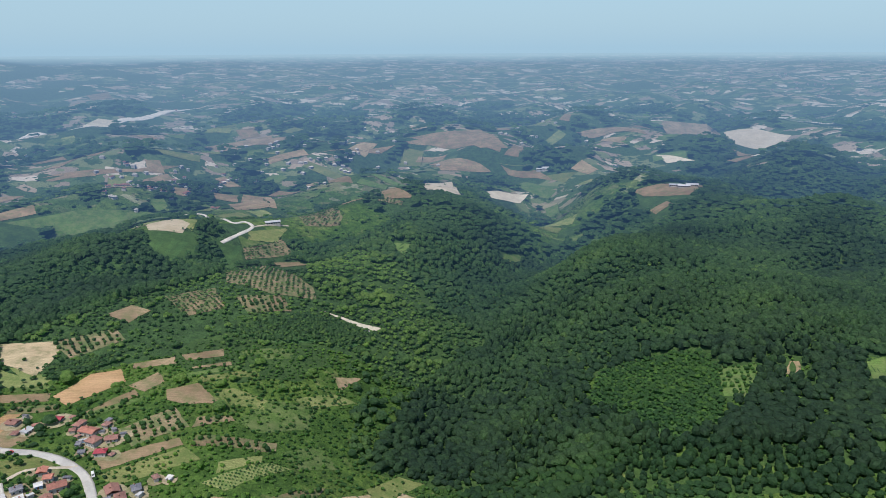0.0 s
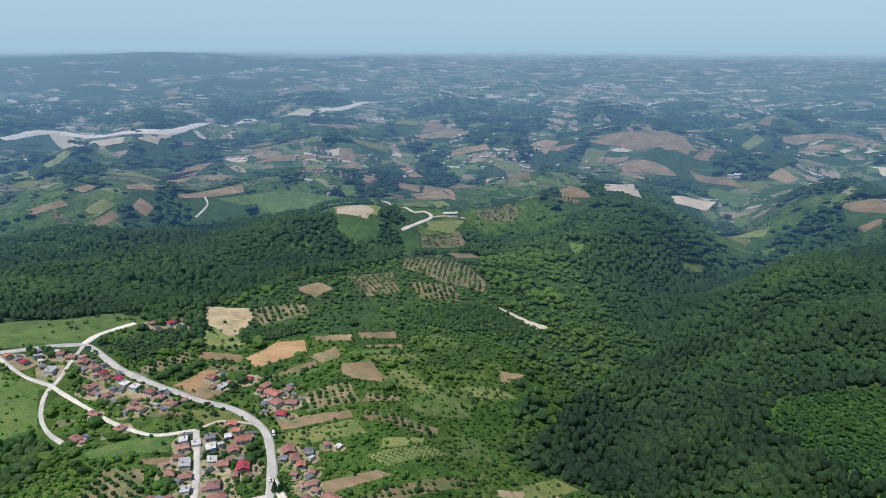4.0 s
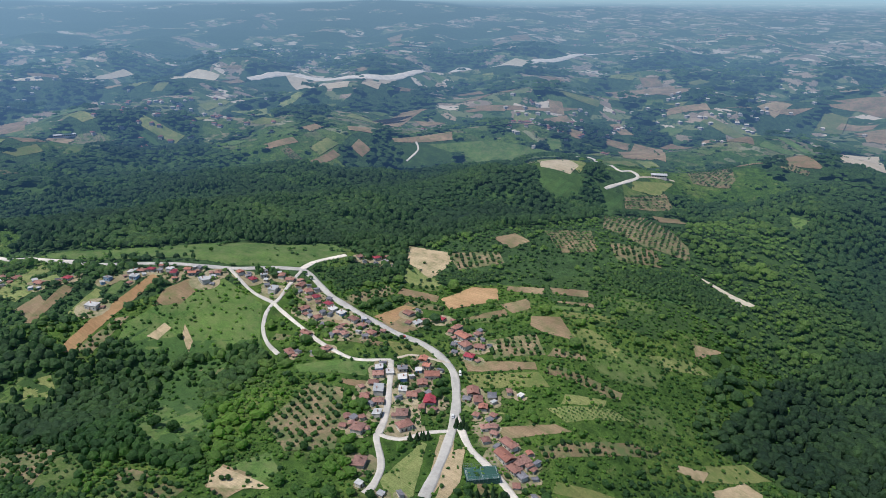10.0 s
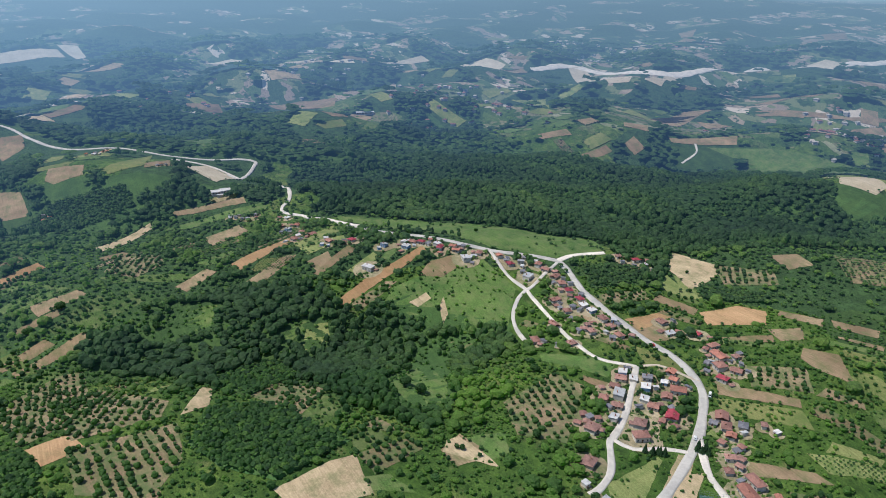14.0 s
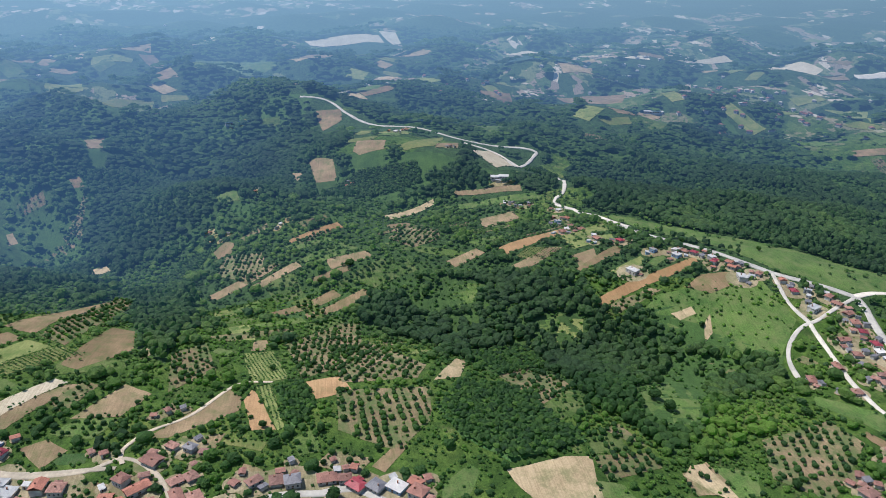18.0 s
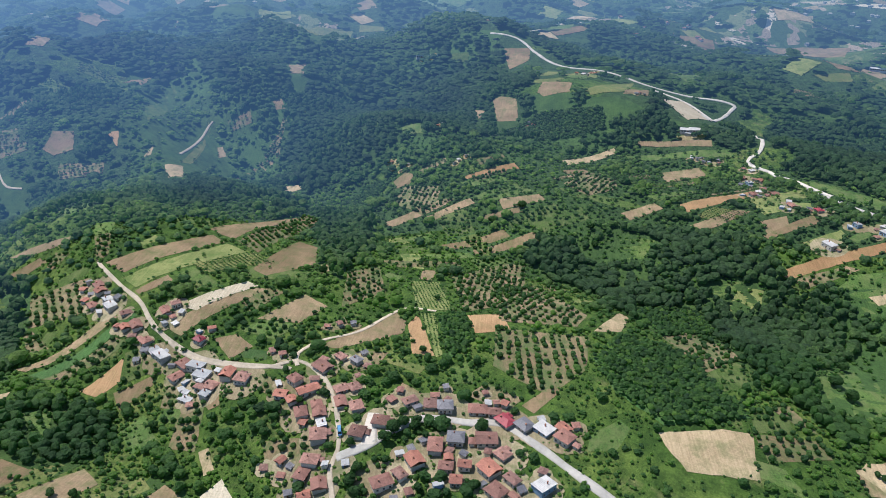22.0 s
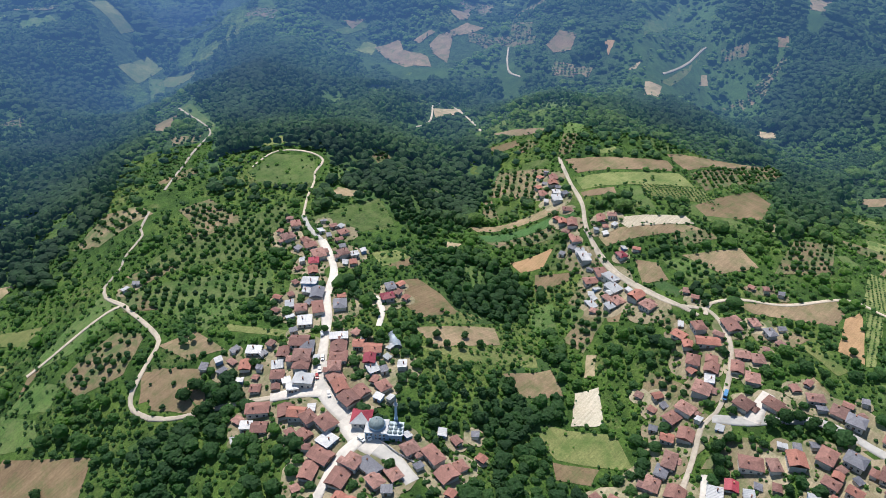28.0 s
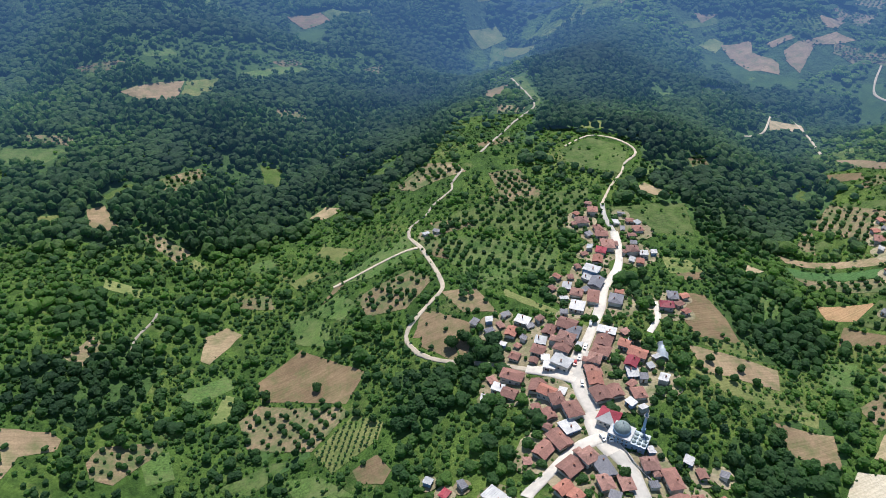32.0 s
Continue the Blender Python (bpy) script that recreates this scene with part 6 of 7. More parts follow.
def wooded(x, y):
    """How thickly trees stand, 0 to 1, and whether it is closed wood."""
    closed = np.zeros(len(x), bool)
    for w in WOODS:
        closed |= inside(w, x, y)
    n = wave_noise(x, y, 0.02, 5) * 0.7 + wave_noise(x, y, 0.06, 6) * 0.5
    hollow = np.clip(-height(x, y) / 25, 0, 1)
    dens = np.clip(0.78 + 0.9 * n + 0.5 * hollow, 0.15, 1)
    away = np.clip((np.hypot(x, y) - 560) / 120, 0, 1)
    dens = dens * (1 - away) + np.clip(cover(x, y), 0.14, 1) * away
    for w in THICKETS:
        dens = np.where(inside(w, x, y), np.clip(dens + 0.55, 0.78, 1), dens)
    dens = np.where(house_gap(x, y) < 30, dens + 0.08, dens)
    for w in OPENS:
        here = inside(w, x, y)
        closed &= ~here
        dens = np.where(here, np.where(away > 0.5, np.clip(0.75 + 0.6 * n, 0.4, 1), np.clip(0.36 + 0.7 * n, 0.1, 0.8) * np.where(y > 1.15 * np.abs(x), 0.32, 1.0)), dens)
        away = np.where(here, 0, away)
    for w in GROVES:
        closed |= inside(w, x, y)
    gaps = wave_noise(x, y, 0.035, 41) + 0.5 * wave_noise(x, y, 0.1, 42)
    return np.where(closed, np.where(gaps < -0.9, 0.75, 1.0), dens), closed | (away * dens > 0.75)


OPEN = "srpbgycovqh"


def plant_woods(name, templates, r0, r1, spacing, mat, label, seed, girth):
    x, y, rng = jittered(r0, r1, spacing, seed)
    dens, closed = wooded(x, y)
    keep = rng.random(len(x)) < dens
    for dx, dy in ((0, 0), (2.4, 0), (-2.4, 0), (0, 2.4), (0, -2.4)):
        keep &= ~in_fields(x + dx, y + dy, OPEN)
    if r0 > 800:
        for far in (20, 45, 80, 120):
            k = 1 + far * (0.6 if r0 < 1700 else 1.0) / np.hypot(x, y)
            keep &= ~in_fields(x * k, y * k, "srpby")
            keep &= road_gap(x * k, y * k) > 4
    x, y, closed = x[keep], y[keep], closed[keep]
    ok = (road_gap(x, y) > 2.0 + 0.013 * np.clip(np.hypot(x, y) - 350, 0, 900)) & (house_gap(x, y) > 2.2)
    x, y, closed = x[ok], y[ok], closed[ok]
    tone = 0.14 * wave_noise(x, y, 0.03, 8) + 0.12 * wave_noise(x, y, 0.009, 10) + rng.normal(0, 0.09, len(x))
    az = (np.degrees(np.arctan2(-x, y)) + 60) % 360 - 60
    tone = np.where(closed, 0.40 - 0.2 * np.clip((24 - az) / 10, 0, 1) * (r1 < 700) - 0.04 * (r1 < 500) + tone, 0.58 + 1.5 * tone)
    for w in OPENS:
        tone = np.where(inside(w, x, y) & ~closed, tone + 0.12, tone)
    size = girth * (1 + 0.28 * np.clip(wave_noise(x, y, 0.05, 9), -1, 1)) * np.where(closed, rng.uniform(0.8, 1.2, len(x)), rng.uniform(0.66, 1.15, len(x))) * np.where(closed, 1.0, rng.choice([0.4, 0.6, 0.85, 1.1], len(x)))
    edge = np.zeros(len(x), bool)
    for dx, dy in ((5, 0), (-5, 0), (0, 5), (0, -5)):
        edge |= in_fields(x + dx, y + dy, OPEN)
    size = np.where(edge, size * rng.uniform(0.45, 0.85, len(x)), size)
    tall = np.where(closed, girth * rng.uniform(1.4, 2.0, len(x)), size * rng.uniform(1.35, 2.0, len(x)))
    tall = tall * np.where(closed, 1.2 + 0.45 * np.clip(wave_noise(x, y, 0.05, 12), -1, 1), 1.0) * (0.75 if girth > 8 else 1.0)
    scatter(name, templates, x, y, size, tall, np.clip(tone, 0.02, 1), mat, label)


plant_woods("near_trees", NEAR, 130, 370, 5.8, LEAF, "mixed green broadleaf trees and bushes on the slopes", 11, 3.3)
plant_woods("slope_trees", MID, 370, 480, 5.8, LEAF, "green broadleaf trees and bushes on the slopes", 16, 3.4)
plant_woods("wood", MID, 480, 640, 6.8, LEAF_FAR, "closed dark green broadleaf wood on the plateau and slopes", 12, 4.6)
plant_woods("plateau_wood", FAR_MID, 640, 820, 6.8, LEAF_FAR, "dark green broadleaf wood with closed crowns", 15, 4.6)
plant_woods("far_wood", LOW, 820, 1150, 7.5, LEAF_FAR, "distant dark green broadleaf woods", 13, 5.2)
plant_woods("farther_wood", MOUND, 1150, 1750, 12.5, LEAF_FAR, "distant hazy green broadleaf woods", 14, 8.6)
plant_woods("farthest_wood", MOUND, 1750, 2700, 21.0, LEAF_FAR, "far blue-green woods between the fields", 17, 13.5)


def plant_scrub(r0, r1, spacing, seed):
    """Low bushes and tall weeds over the open ground, few in the meadows."""
    x, y, rng = jittered(r0, r1, spacing, seed)
    n = wave_noise(x, y, 0.05, 21) + 0.6 * wave_noise(x, y, 0.14, 22)
    p = np.clip(0.6 + 0.5 * n, 0.08, 0.95)
    p = np.where(in_fields(x, y, "gy"), 0.22 * p, p) * ~in_fields(x, y, "srpbcovqh")
    for w in THICKETS:
        p = np.where(inside(w, x, y) & (p > 0), np.clip(p + 0.35, 0, 0.95), p)
    for w in WOODS:
        p = np.where(inside(w, x, y), p * 0.6, p)
    for w in OPENS:
        p = np.where(inside(w, x, y) & (p > 0), np.clip(p * 1.6 + 0.1, 0, 0.95), p)
    k = rng.random(len(x)) < p
    x, y = x[k], y[k]
    k = (road_gap(x, y) > 0.8) & (house_gap(x, y) > 0.3)
    x, y = x[k], y[k]
    size = rng.uniform(0.6, 1.7, len(x)) * (spacing / 3.6)
    tone = np.clip(0.62 + 0.25 * wave_noise(x, y, 0.02, 23) + rng.normal(0, 0.12, len(x)), 0, 1)
    scatter("scrub", SHOOT, x, y, size, size * rng.uniform(1.1, 1.9, len(x)), tone, LEAF if r1 < 650 else LEAF_FAR, "light green scrub bushes and tall weeds", 0.2, "bushes")


plant_scrub(150, 420, 3.6, 31)
plant_scrub(420, 640, 4.6, 32)
plant_scrub(640, 900, 7.0, 33)


def rows_in(poly, row, gap, rng, jitter=0.25):
    """Places in rows along the longest side of a plot."""
    e = np.roll(poly, -1, axis=0) - poly
    u = e[np.argmax((e ** 2).sum(1))]
    u = u / np.linalg.norm(u)
    w = np.array([-u[1], u[0]])
    a, b = poly @ u, poly @ w
    s, t = np.meshgrid(np.arange(a.min() + gap / 2, a.max(), gap), np.arange(b.min() + row / 2, b.max(), row))
    s, t = s.ravel() + rng.uniform(-jitter, jitter, s.size) * gap, t.ravel() + rng.uniform(-jitter, jitter, s.size) * row * 0.4
    x, y = s * u[0] + t * w[0], s * u[1] + t * w[1]
    m = inside(poly, x, y)
    return x[m], y[m]


def plant_fields():
    rng = np.random.default_rng(77)
    for kind, poly, ob in FIELDS:
        d = np.hypot(*poly.mean(0))
        if kind not in "ovqh" or d > 1600:
            continue
        lod = FRUIT if d < 760 else LOW
        if kind == "h":
            x, y = rows_in(poly, 3.3, 2.4, rng, 0.8)
            size, tone, name, label = 2.25 * rng.uniform(0.6, 1.25, len(x)), 0.46, "hazel_bushes", "dense rows of dark green hazel bushes"
            lod = BUSH if d < 700 else LOW
        elif kind == "v":
            x, y = rows_in(poly, 3.4, 2.6, rng, 0.12)
            size, tone, name, label = 0.85 * rng.uniform(0.7, 1.25, len(x)), 0.4, "young_trees", "even rows of small young green trees"
            lod = BUSH if d < 600 else LOW
        else:
            x, y = rows_in(poly, 6.0, 5.0, rng, 0.22)
            m = rng.random(len(x)) < 0.86
            x, y = x[m], y[m]
            size, tone, name, label = 1.8 * rng.uniform(0.5, 1.35, len(x)), 0.44, "orchard_trees", "rows of round green fruit trees"
        ok = (house_gap(x, y) > 1) & (road_gap(x, y) > 1)
        x, y, size = x[ok], y[ok], size[ok]
        scatter(name, lod, x, y, size, size * rng.uniform(1.7, 2.2, len(x)), np.clip(tone + rng.normal(0, 0.16, len(x)), 0, 1),
                LEAF if d < 640 else LEAF_FAR, label, 0.2, "orchard" if kind != "h" else "bushes")


plant_fields()


def hedges():
    """Bushes and trees along the edges of the fields."""
    rng = np.random.default_rng(5)
    X, Y = [], []
    for kind, poly, _ in FIELDS:
        if np.hypot(*poly.mean(0)) > 1500:
            continue
        for a, b in zip(poly, np.roll(poly, -1, axis=0)):
            if rng.random() < 0.6:
                continue
            k = int(np.linalg.norm(b - a) / 4.2)
            for s in rng.random(k):
                q = a + (b - a) * s + rng.normal(0, 1.1, 2)
                X.append(q[0]), Y.append(q[1])
    x, y = np.array(X), np.array(Y)
    d = np.hypot(x, y)
    ok = (road_gap(x, y) > 1.5) & (house_gap(x, y) > 1.5)
    for lo, hi, lod, mat in ((0, 450, MID, LEAF), (450, 640, BUSH, LEAF), (640, 1700, LOW, LEAF_FAR)):
        m = ok & (d >= lo) & (d < hi)
        size = rng.choice([0.6, 0.9, 1.5], m.sum()) * rng.uniform(0.8, 1.3, m.sum())
        scatter("hedge", lod, x[m], y[m], size, size * rng.uniform(1.5, 2.2, m.sum()), np.clip(0.42 + rng.normal(0, 0.16, m.sum()), 0, 1), mat,
                "uneven green hedge bushes along the field edges", 0.2, "hedge")


hedges()


# ---- single trees ----
def tree_master(seed):
    rng = random.Random(seed)
    ob = new("tree")
    prof = [(0.10, -0.6), (0.085, 0.15), (0.06, 0.55), (0.03, 1.1)]
    k = 7
    v = [(r * math.cos(i * 6.2832 / k) + 0.03 * z, r * math.sin(i * 6.2832 / k), z) for r, z in prof for i in range(k)]
    f = [(a * k + i, a * k + (i + 1) % k, (a + 1) * k + (i + 1) % k, (a + 1) * k + i) for a in range(len(prof) - 1) for i in range(k)]
    parts = [mesh_object("trunk", v, f, BARK, ob)]
    for j in range(4):
        a, up = j * 1.6 + rng.random(), 0.45 + 0.12 * j
        d = Vector((math.cos(a), math.sin(a), 0.8))
        s = Vector((-math.sin(a), math.cos(a), 0))
        base, tip = Vector((0, 0, up)), Vector((0, 0, up)) + d * 0.5
        w = Vector((0, 0, 1))
        v = [base + s * 0.03, base + w * 0.03, base - s * 0.03, base - w * 0.03, tip + s * 0.01, tip + w * 0.01, tip - s * 0.01, tip - w * 0.01]
        mesh_object("limb", v, [(0, 1, 5, 4), (1, 2, 6, 5), (2, 3, 7, 6), (3, 0, 4, 7), (4, 5, 6, 7)], BARK, ob)
    cv, cf = crown_template(60 + seed, 2, 320, -0.55, 0.19)
    cv = cv * (1, 1, 0.82) + (0, 0, 1.05)
    me = bpy.data.meshes.new("crown")
    me.from_pydata([tuple(q) for q in cv], [], [tuple(map(int, q)) for q in cf])
    me.materials.append(LEAF)
    at = me.attributes.new("tone", "FLOAT", "POINT")
    at.data.foreach_set("value", np.clip(0.36 + 0.03 * seed + np.random.default_rng(seed).uniform(-0.06, 0.06, len(cv)), 0, 1).astype(np.float32))
    c = new("crown", me)
    c.parent = ob
    return tagged(ob, "broad green garden tree with an uneven leafy crown", "tree", "village trees")


def plant_trees():
    masters, last = [tree_master(k) for k in range(5)], {}
    for i, (x, y, r) in enumerate(TREES):
        rng = random.Random(i)
        r *= 0.75
        at = Matrix.LocRotScale((x, y, float(height(x, y))), Euler((0, 0, rng.uniform(0, 6.28))), (r, r, r * rng.uniform(0.9, 1.2)))
        if i < len(TREES) - 5:
            copy_thing(masters[i % 5], at)
        else:
            last[i % 5] = at
    for k, at in last.items():
        masters[k].matrix_basis = at


plant_trees()


def pine(x, y, seed):
    """A dark pine: a stack of ragged, drooping tiers round a trunk."""
    rng = random.Random(seed)
    ob = new("pine_tree")
    h = rng.uniform(6, 8.5)
    v, f = [], []
    tiers, k = 7, 14
    for t in range(tiers):
        z0, r = h * (0.16 + 0.115 * t), 2.3 * (1 - t / (tiers + 0.6))
        o = len(v)
        v.append((0, 0, z0 + h * 0.17))
        for i in range(k):
            q = r * (1 if i % 2 else 0.66) * rng.uniform(0.85, 1.15)
            a = i * 6.2832 / k + t
            v.append((q * math.cos(a), q * math.sin(a), z0 - (0.5 if i % 2 else 0) + rng.uniform(-0.2, 0.2)))
        f += [(o, o + 1 + i, o + 1 + (i + 1) % k) for i in range(k)]
    crown = mesh_object("crown", v, f, LEAF, ob)
    at = crown.data.attributes.new("tone", "FLOAT", "POINT")
    at.data.foreach_set("value", np.full(len(v), 0.12, np.float32))
    tv, tf = box(-0.16, 0.16, -0.16, 0.16, -0.8, h * 0.3)
    mesh_object("trunk", tv, tf, BARK, ob)
    ob.matrix_basis = pose(x, y, float(height(x, y)), 0, 0, rng.uniform(0, 360))
    tagged(ob, "dark green pine in a clump beside the road", "tree", "pines by the road")


for i, (x, y) in enumerate(PINES):
    pine(x, y, i)
    pine(x + 3.5, y + 2.5, i + 50)


# ---- mosque and its annexe ----
def ring(r, z, k=28):
    return [(r * math.cos(i * 6.2832 / k), r * math.sin(i * 6.2832 / k), z) for i in range(k)]


def lathe(profile, k=28):
    v = [p for r, z in profile for p in ring(max(r, 0.001), z, k)]
    f = [(a * k + i, a * k + (i + 1) % k, (a + 1) * k + (i + 1) % k, (a + 1) * k + i) for a in range(len(profile) - 1) for i in range(k)]
    return v, f


def moved(shape, x, y, z):
    return [(a + x, b + y, c + z) for a, b, c in shape[0]], shape[1]


def mosque(x, y, turn):
    ob = new("mosque")
    mesh_object("prayer_hall", *box(-6.5, 6.5, -5.5, 5.5, -4, 5.4), BLUEWASH, ob)
    mesh_object("porch", *box(6.5, 15.5, -5.5, 5.0, -4, 4.4), BLUEWASH, ob)
    mesh_object("cornice", *box(-6.8, 6.8, -5.8, 5.8, 5.4, 5.7), SHEET, ob)
    mesh_object("porch_roof", *box(6.8, 15.8, -5.8, 5.3, 4.4, 4.65), METAL, ob)
    mesh_object("drum", *moved(lathe([(4.9, 0), (4.9, 1.4), (5.15, 1.4), (5.15, 1.7), (4.8, 1.7)]), 0, 0, 5.7), BLUEWASH, ob, "", True)
    dome = mesh_object("dome", *moved(lathe([(4.8 * math.cos(a), 3.9 * math.sin(a)) for a in np.linspace(0, 1.56, 12)]), 0, 0, 7.4), DOME, ob, "grey lead-covered dome", True)
    mesh_object("finial", *moved(lathe([(0.12, 0), (0.3, 0.4), (0.1, 0.8), (0.03, 1.7)], 8), 0, 0, 11.2), METAL, dome)
    for i in range(3):
        for j in range(3):
            cup = moved(lathe([(1.25, 0), (1.25, 0.35)] + [(1.15 * math.cos(a), 0.35 + 0.8 * math.sin(a)) for a in np.linspace(0, 1.56, 6)], 16), 8.4 + 2.9 * i, -3.6 + 3.1 * j, 4.65)
            mesh_object("small_dome", *cup, DOME, ob, "", True)
    for side, yy, a in ((0, -5.52, 0), (0, 5.52, 180)):
        for xx in (-5, -2.5, 0, 2.5, 5, 8.5, 11, 13.5):
            for z in (0.6, 3.0):
                if xx > 6 and z > 2:
                    continue
                w = new("window")
                w.parent = ob
                w.matrix_basis = pose(xx, yy if xx < 6 or yy < 0 else 5.02, z, 0, 0, a)
                new("window_frame", FRAME).parent = w
                new("pane", PANE).parent = w
    d = new("door", DOOR)
    d.parent = ob
    d.matrix_basis = pose(15.52, 0, 0.2, 0, 0, 90)
    ob.matrix_basis = pose(x, y, float(height(x, y)), 0, 0, turn) @ Matrix.Diagonal((0.85, 0.85, 0.85, 1))
    tagged(ob, "pale blue village mosque with a grey dome and small porch domes", "mosque")
    mi = new("minaret")
    mesh_object("base", *box(-1.1, 1.1, -1.1, 1.1, -4, 6), BLUEWASH, mi)
    mesh_object("shaft", *lathe([(0.95, 6), (0.85, 7), (0.75, 17)], 14), BLUEWASH, mi, "", True)
    mesh_object("balcony", *lathe([(0.75, 15.4), (1.4, 16.4), (1.4, 17.2), (1.25, 17.2), (1.25, 16.5)], 14), SHEET, mi, "", True)
    mesh_object("upper_shaft", *lathe([(0.6, 16.5), (0.55, 20)], 14), BLUEWASH, mi, "", True)
    mesh_object("spire", *lathe([(0.75, 20), (0.02, 24.5)], 14), DOME, mi, "", True)
    m = ob.matrix_basis @ pose(10.5, 7.0, 0)
    mi.matrix_basis = m
    tagged(mi, "slim pale blue minaret with one balcony and pointed spire", "minaret")


def annexe(x, y, turn):
    """A square building whose four-sided roof has maroon and white faces."""
    ob = new("annexe")
    mesh_object("wall", *box(-4.6, 4.6, -4.6, 4.6, -3, 3.8), PLASTER, ob)
    a, h = 5.4, 3.2
    for i in range(4):
        p, q = [(-a, -a), (a, -a), (a, a), (-a, a)][i], [(a, -a), (a, a), (-a, a), (-a, -a)][i]
        v = [(*p, 3.8), (*q, 3.8), (0, 0, 3.8 + h), (*p, 3.62), (*q, 3.62), (0, 0, 3.62 + h)]
        f = [(0, 1, 2), (5, 4, 3), (0, 3, 4, 1)]
        mesh_object("roof", v, f, SHEET if i == 0 else MAROON, ob, "white roof face" if i == 0 else "maroon roof face")
    for yy, t in ((-4.62, 0), (4.62, 180)):
        for xx in (-2.5, 0, 2.5):
            w = new("window")
            w.parent = ob
            w.matrix_basis = pose(xx, yy, 1.2, 0, 0, t)
            new("window_frame", FRAME).parent = w
            new("pane", PANE).parent = w
    ob.matrix_basis = pose(x, y, float(height(x, y)), 0, 0, turn)
    tagged(ob, "square building beside the mosque with maroon and white pyramid roof", "building")


mosque(-163.4, -196.1, 129)
annexe(-162.7, -206.9, 129)


# ---- low wall along the square ----
def boundary_wall(points):
    line = smooth_line(points, 3.0)
    ob = new("boundary_wall")
    for a, b in zip(line, line[1:]):
        c, turn, half = (a + b) / 2, math.degrees(math.atan2(*(b - a)[::-1])), float(np.linalg.norm(b - a)) / 2
        z = float(height(*c)) + 0.4
        for name, shape, mat in (("wall_panel", box(-half, half, -0.15, 0.15, -1.5, 0.9), PLASTER), ("coping", box(-half, half, -0.22, 0.22, 0.9, 1.0), SLATE)):
            q = new(name, shared(name, *shape, mat))
            q.parent, q.matrix_basis = ob, pose(c[0], c[1], z, 0, 0, turn)
    tagged(ob, "low grey plastered wall with a coping along the square", "wall")


boundary_wall([(-159, -205), (-160, -197), (-161, -188), (-161, -181), (-163, -172), (-164, -164)])


# ---- sports court ----
def sports_court(x, y, turn):
    ob = new("sports_court")
    L, W = 10.5, 6.4
    n = 8
    g = [(-L + 2 * L * i / n, -W + 2 * W * j / n) for j in range(n + 1) for i in range(n + 1)]
    a = radians(turn)
    base = float(np.max(height(np.array([x + p * math.cos(a) - q * math.sin(a) for p, q in g]), np.array([y + p * math.sin(a) + q * math.cos(a) for p, q in g])))) + 0.3
    mesh_object("slab", *box(-L, L, -W, W, -4, 0), COURT, ob)
    for q in (-W + 0.8, W - 0.8):
        mesh_object("line", *box(-L + 0.8, L - 0.8, q - 0.06, q + 0.06, 0.004, 0.02), SHEET, ob)
    for p in (-L + 0.8, 0, L - 0.8):
        mesh_object("line", *box(p - 0.06, p + 0.06, -W + 0.87, W - 0.87, 0.004, 0.02), SHEET, ob)
    for i in range(9):
        for s in (-1, 1):
            p = -L + 2 * L * i / 8
            mesh_object("fence_post", *box(p - 0.05, p + 0.05, s * (W + 0.1) - 0.05, s * (W + 0.1) + 0.05, -2, 3.2), METAL, ob)
    for s in (-1, 1):
        for z in (0.1, 1.6, 3.1):
            mesh_object("fence_rail", *box(-L, L, s * (W + 0.1) - 0.03, s * (W + 0.1) + 0.03, z, z + 0.06), METAL, ob)
        goal = join(box(s * (L - 1.2) - 0.06, s * (L - 1.2) + 0.06, -1.5, -1.38, 0, 2), box(s * (L - 1.2) - 0.06, s * (L - 1.2) + 0.06, 1.38, 1.5, 0, 2), box(s * (L - 1.2) - 0.06, s * (L - 1.2) + 0.06, -1.38, 1.38, 1.88, 2))
        mesh_object("goal", *goal, SHEET, ob, "white goal frame")
    ob.matrix_basis = pose(x, y, base, 0, 0, turn)
    tagged(ob, "fenced dark green sports court beside the road", "court")


sports_court(-191.0, 316.8, 43)


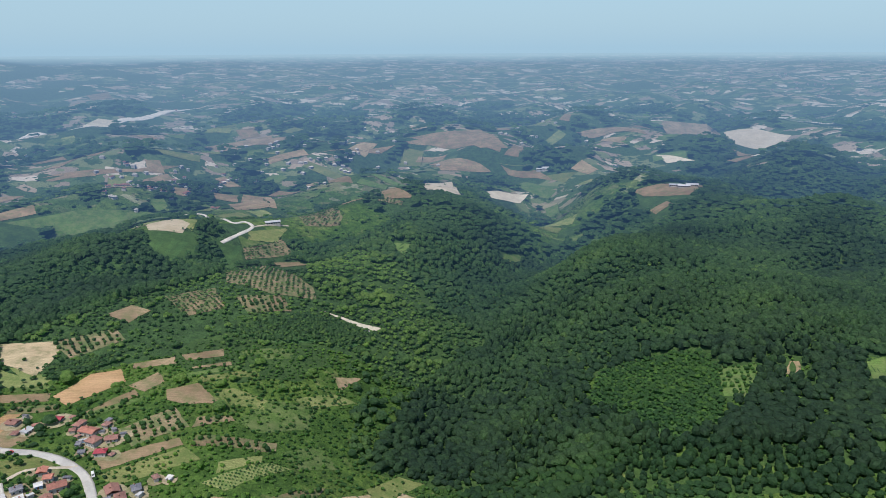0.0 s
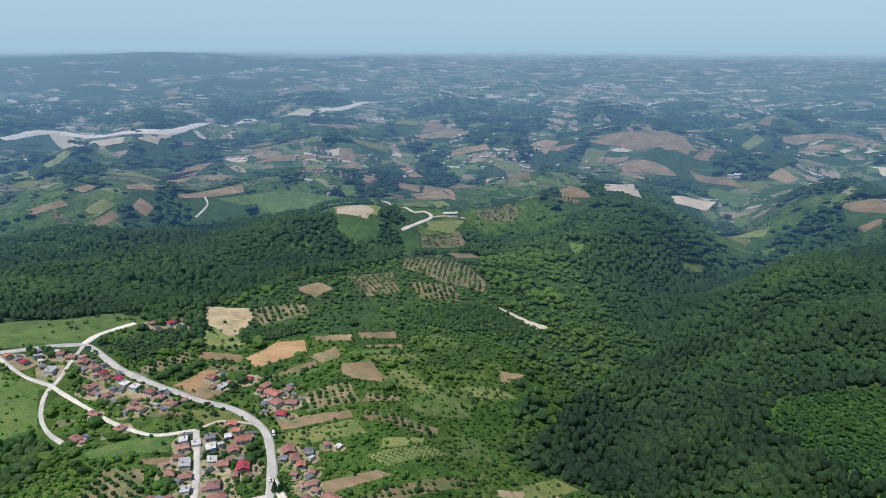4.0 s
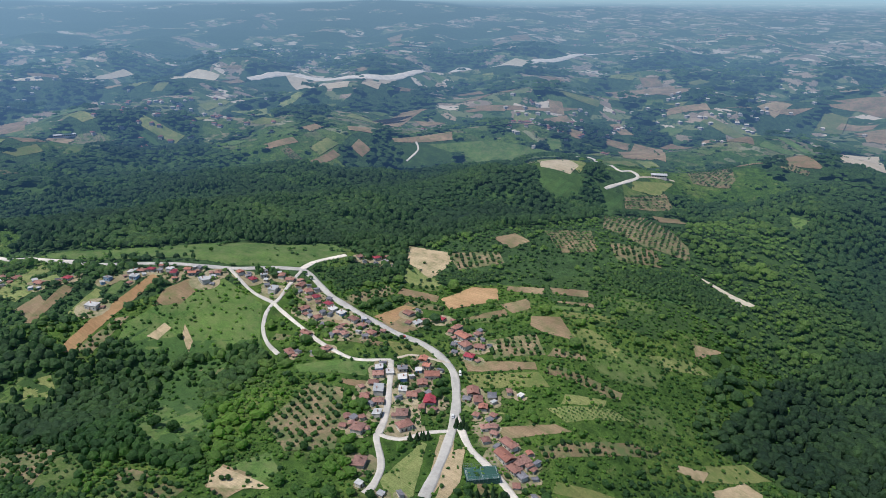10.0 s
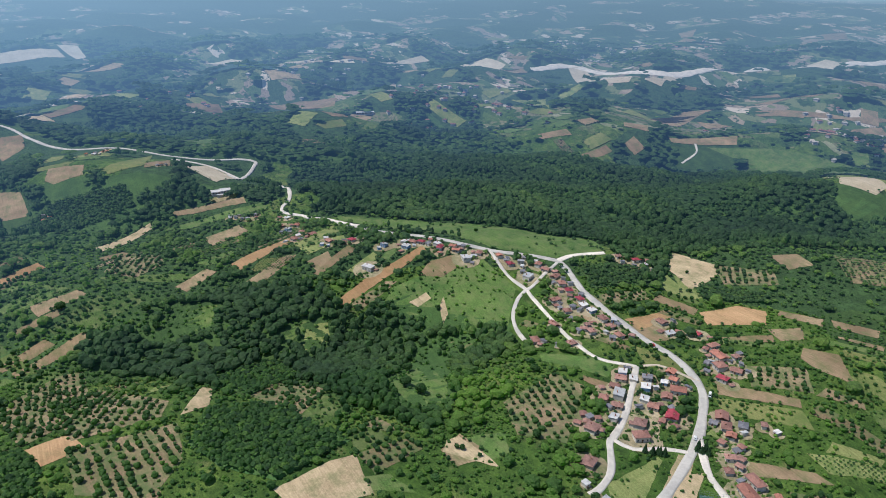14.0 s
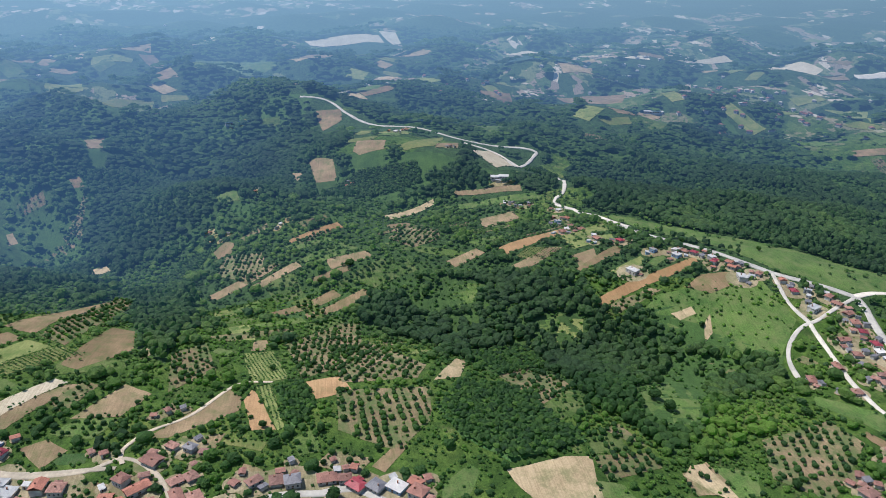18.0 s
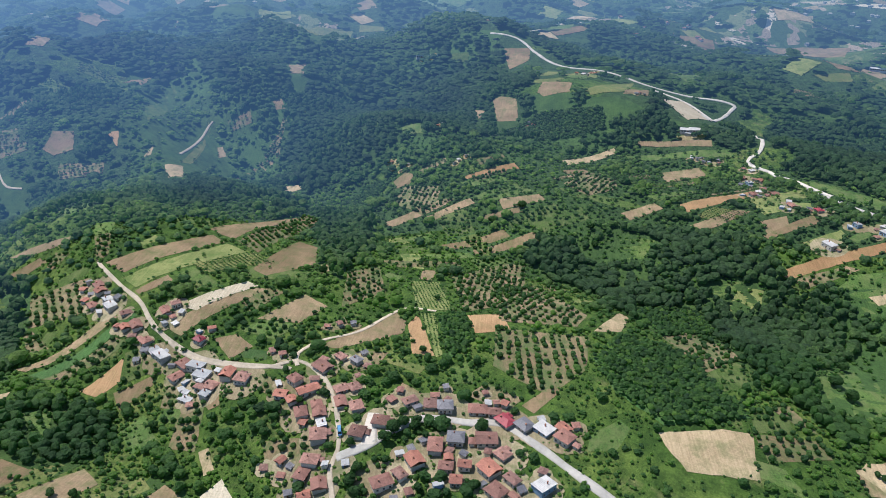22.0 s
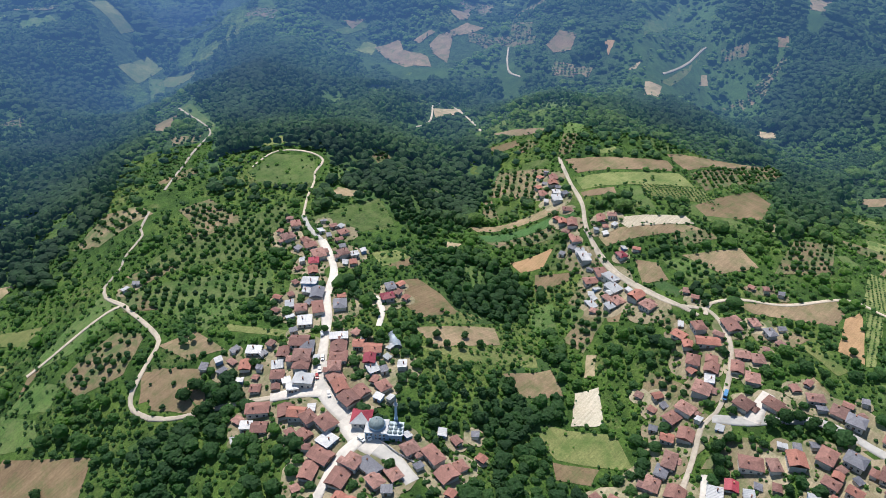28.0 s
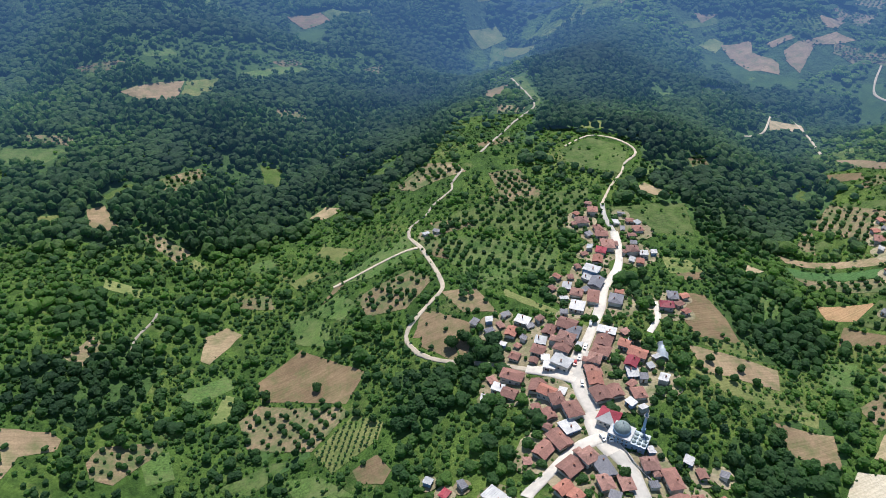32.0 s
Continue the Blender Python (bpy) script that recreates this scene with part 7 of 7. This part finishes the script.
# ---- vehicles ----
def car_master(name, colour, L, W, H, words):
    paint = plain(name + "_paint", colour, 0.3, 0.05)
    ob = new(name)
    van = H > 1.7
    side = [(-L / 2, 0.35), (L / 2, 0.35), (L / 2, 0.8), (L / 2 - 0.9, 0.98), (L / 2 - (1.0 if van else 1.6), H), (-L / 2 + (0.1 if van else 0.7), H), (-L / 2, 1.0)]
    n = len(side)
    v = [(x, -W / 2 * (0.86 if z > 1.1 else 1), z) for x, z in side] + [(x, W / 2 * (0.86 if z > 1.1 else 1), z) for x, z in side]
    f = [tuple(range(n)), tuple(range(2 * n - 1, n - 1, -1))] + [(i, n + i, n + (i + 1) % n, (i + 1) % n) for i in range(n)]
    mesh_object("body", v, f, paint, ob)
    mesh_object("windscreen", [(L / 2 - 0.88, -W * 0.4, 1.02), (L / 2 - 0.88, W * 0.4, 1.02), (L / 2 - (1.0 if van else 1.5), W * 0.38, H - 0.1), (L / 2 - (1.0 if van else 1.5), -W * 0.38, H - 0.1)], [(0, 1, 2, 3)], GLASS, ob)
    for s in (-1, 1):
        mesh_object("side_window", *box(-L / 2 + 0.9, L / 2 - 1.7, s * W * 0.445 - 0.02, s * W * 0.445 + 0.02, 1.05, H - 0.15), GLASS, ob)
        for x in (-L / 2 + 0.85, L / 2 - 0.85):
            k = 12
            rim = [(x + 0.33 * math.cos(i * 6.2832 / k), s * W / 2 - s * u, 0.33 + 0.33 * math.sin(i * 6.2832 / k)) for u in (0.18, -0.03) for i in range(k)]
            mesh_object("wheel", rim, [tuple(range(k)), tuple(range(2 * k - 1, k - 1, -1))] + [(i, (i + 1) % k, k + (i + 1) % k, k + i) for i in range(k)], SLATE, ob)
    return tagged(ob, words, "car", "parked vehicles")


WHITE_CAR = car_master("car", (0.75, 0.75, 0.74), 4.4, 1.8, 1.48, "white car parked on the village square")
VAN = car_master("van", (0.72, 0.72, 0.7), 5.2, 2.0, 2.2, "white van parked on the village square")
BUS = car_master("minibus", (0.12, 0.3, 0.5), 6.6, 2.2, 2.7, "blue minibus parked at the village road")
RED_CAR = car_master("car", (0.35, 0.05, 0.05), 4.2, 1.75, 1.45, "dark red car parked beside the road")
CARS = [(0, -154.7, -198.4, 90), (1, -158.0, -196.6, 70), (0, -162.9, -234.0, 60), (2, -310.5, -80.1, 16), (0, -178.0, -258.1, 46), (0, -170.9, -252.1, 54), (3, -166.9, -249.2, 53), (0, -190.2, -274.0, -125), (1, -263.8, 401.1, -56), (0, -237.8, 353.1, -56), (3, -332.7, 418.6, 176)]
used = set()
for k, x, y, turn in CARS:
    ob = (WHITE_CAR, VAN, BUS, RED_CAR)[k]
    at = pose(x, y, float(height(x, y)) + 0.72, 0, 0, turn)
    if k in used:
        copy_thing(ob, at)
    else:
        ob.matrix_basis = at
        used.add(k)


# ---- greenhouse ----
def greenhouse(x, y, turn):
    ob = new("greenhouse")
    k = 9
    arc = [(3.2 * math.cos(math.pi * i / (k - 1)), 2.8 * math.sin(math.pi * i / (k - 1))) for i in range(k)]
    v = [(sx, p, q) for sx in (-6.5, 6.5) for p, q in arc]
    f = [(i, i + 1, k + i + 1, k + i) for i in range(k - 1)] + [tuple(range(k)), tuple(range(2 * k - 1, k - 1, -1))]
    mesh_object("film_cover", v, f, METAL, ob, "", True)
    for sx in np.linspace(-6.5, 6.5, 7):
        hoop = [(sx + d, p * s, q * s) for s in (1.0, 1.03) for d in (-0.05, 0.05) for p, q in arc]
        ff = [(2 * k + i, 2 * k + i + 1, 3 * k + i + 1, 3 * k + i) for i in range(k - 1)]
        mesh_object("hoop", hoop, ff, SHEET, ob)
    ob.matrix_basis = pose(x, y, float(height(x, y)) + 0.2, 0, 0, turn)
    tagged(ob, "small grey greenhouse tunnel in a garden", "greenhouse")


greenhouse(-215.2, -238.1, -124)


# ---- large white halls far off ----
# far roofs and walls, hazed by an added blue emission
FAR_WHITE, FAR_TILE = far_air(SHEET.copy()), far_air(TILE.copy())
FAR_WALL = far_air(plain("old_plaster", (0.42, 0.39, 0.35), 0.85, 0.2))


def hall(x, y, turn):
    ob = new("hall")
    mesh_object("wall", *gabled(22, 10, -4, 3.6, 1.5), FAR_WALL, ob)
    mesh_object("roof", *roof_shape(22, 10, 3.8, 1.75, 0.0), FAR_WHITE, ob)
    for s in (-1, 1):
        for p in np.linspace(-9, 9, 6):
            w = new("window", PANE)
            w.parent = ob
            w.matrix_basis = pose(p, s * 5.02, 1.4, 0, 0, 0) @ Matrix.Diagonal((2, 1, 1, 1))
    ob.matrix_basis = pose(x, y, float(height(x, y)) + 0.5, 0, 0, turn)
    tagged(ob, "long white farm hall with a low pitched roof", "hall", "farm halls")


for x, y in HALLS:
    hall(x, y, math.degrees(math.atan2(-x, y)) + 8)


# ---- far villages: too many and too small to count ----
def far_village(x0, y0, spread, count, seed):
    rng = np.random.default_rng(seed)
    d = math.hypot(x0, y0)
    s = spread * d / 650
    V, F, RV, RF = [], [], [], []
    for _ in range(count // 3):
        x, y = x0 + rng.normal(0, s * 0.5), y0 + rng.normal(0, s * 0.5)
        a, L, W, H = rng.uniform(0, 3.14), rng.uniform(7, 11), rng.uniform(6, 8), rng.uniform(3, 5)
        z, c, n_ = float(height(x, y)), math.cos(a), math.sin(a)
        for (v, f), VV, FF in ((box(-L / 2, L / 2, -W / 2, W / 2, -3, H), V, F), (roof_shape(L, W, H + 0.1, 2.0, 1.5), RV, RF)):
            o = len(VV)
            VV += [(x + p * c - q * n_, y + p * n_ + q * c, z + r) for p, q, r in v]
            FF += [tuple(i + o for i in g) for g in f]
    ob = new("far_village")
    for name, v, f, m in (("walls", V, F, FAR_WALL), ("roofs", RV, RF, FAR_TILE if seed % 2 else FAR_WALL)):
        q = mesh_object(name, v, f, m, ob)
        tagged(q, kind="stuff")
    tagged(ob, "distant village of small pale houses with red roofs", "village", kind="stuff")


for i, (x, y, s, c) in enumerate(VILLAGES):
    far_village(x, y, s, c, i)
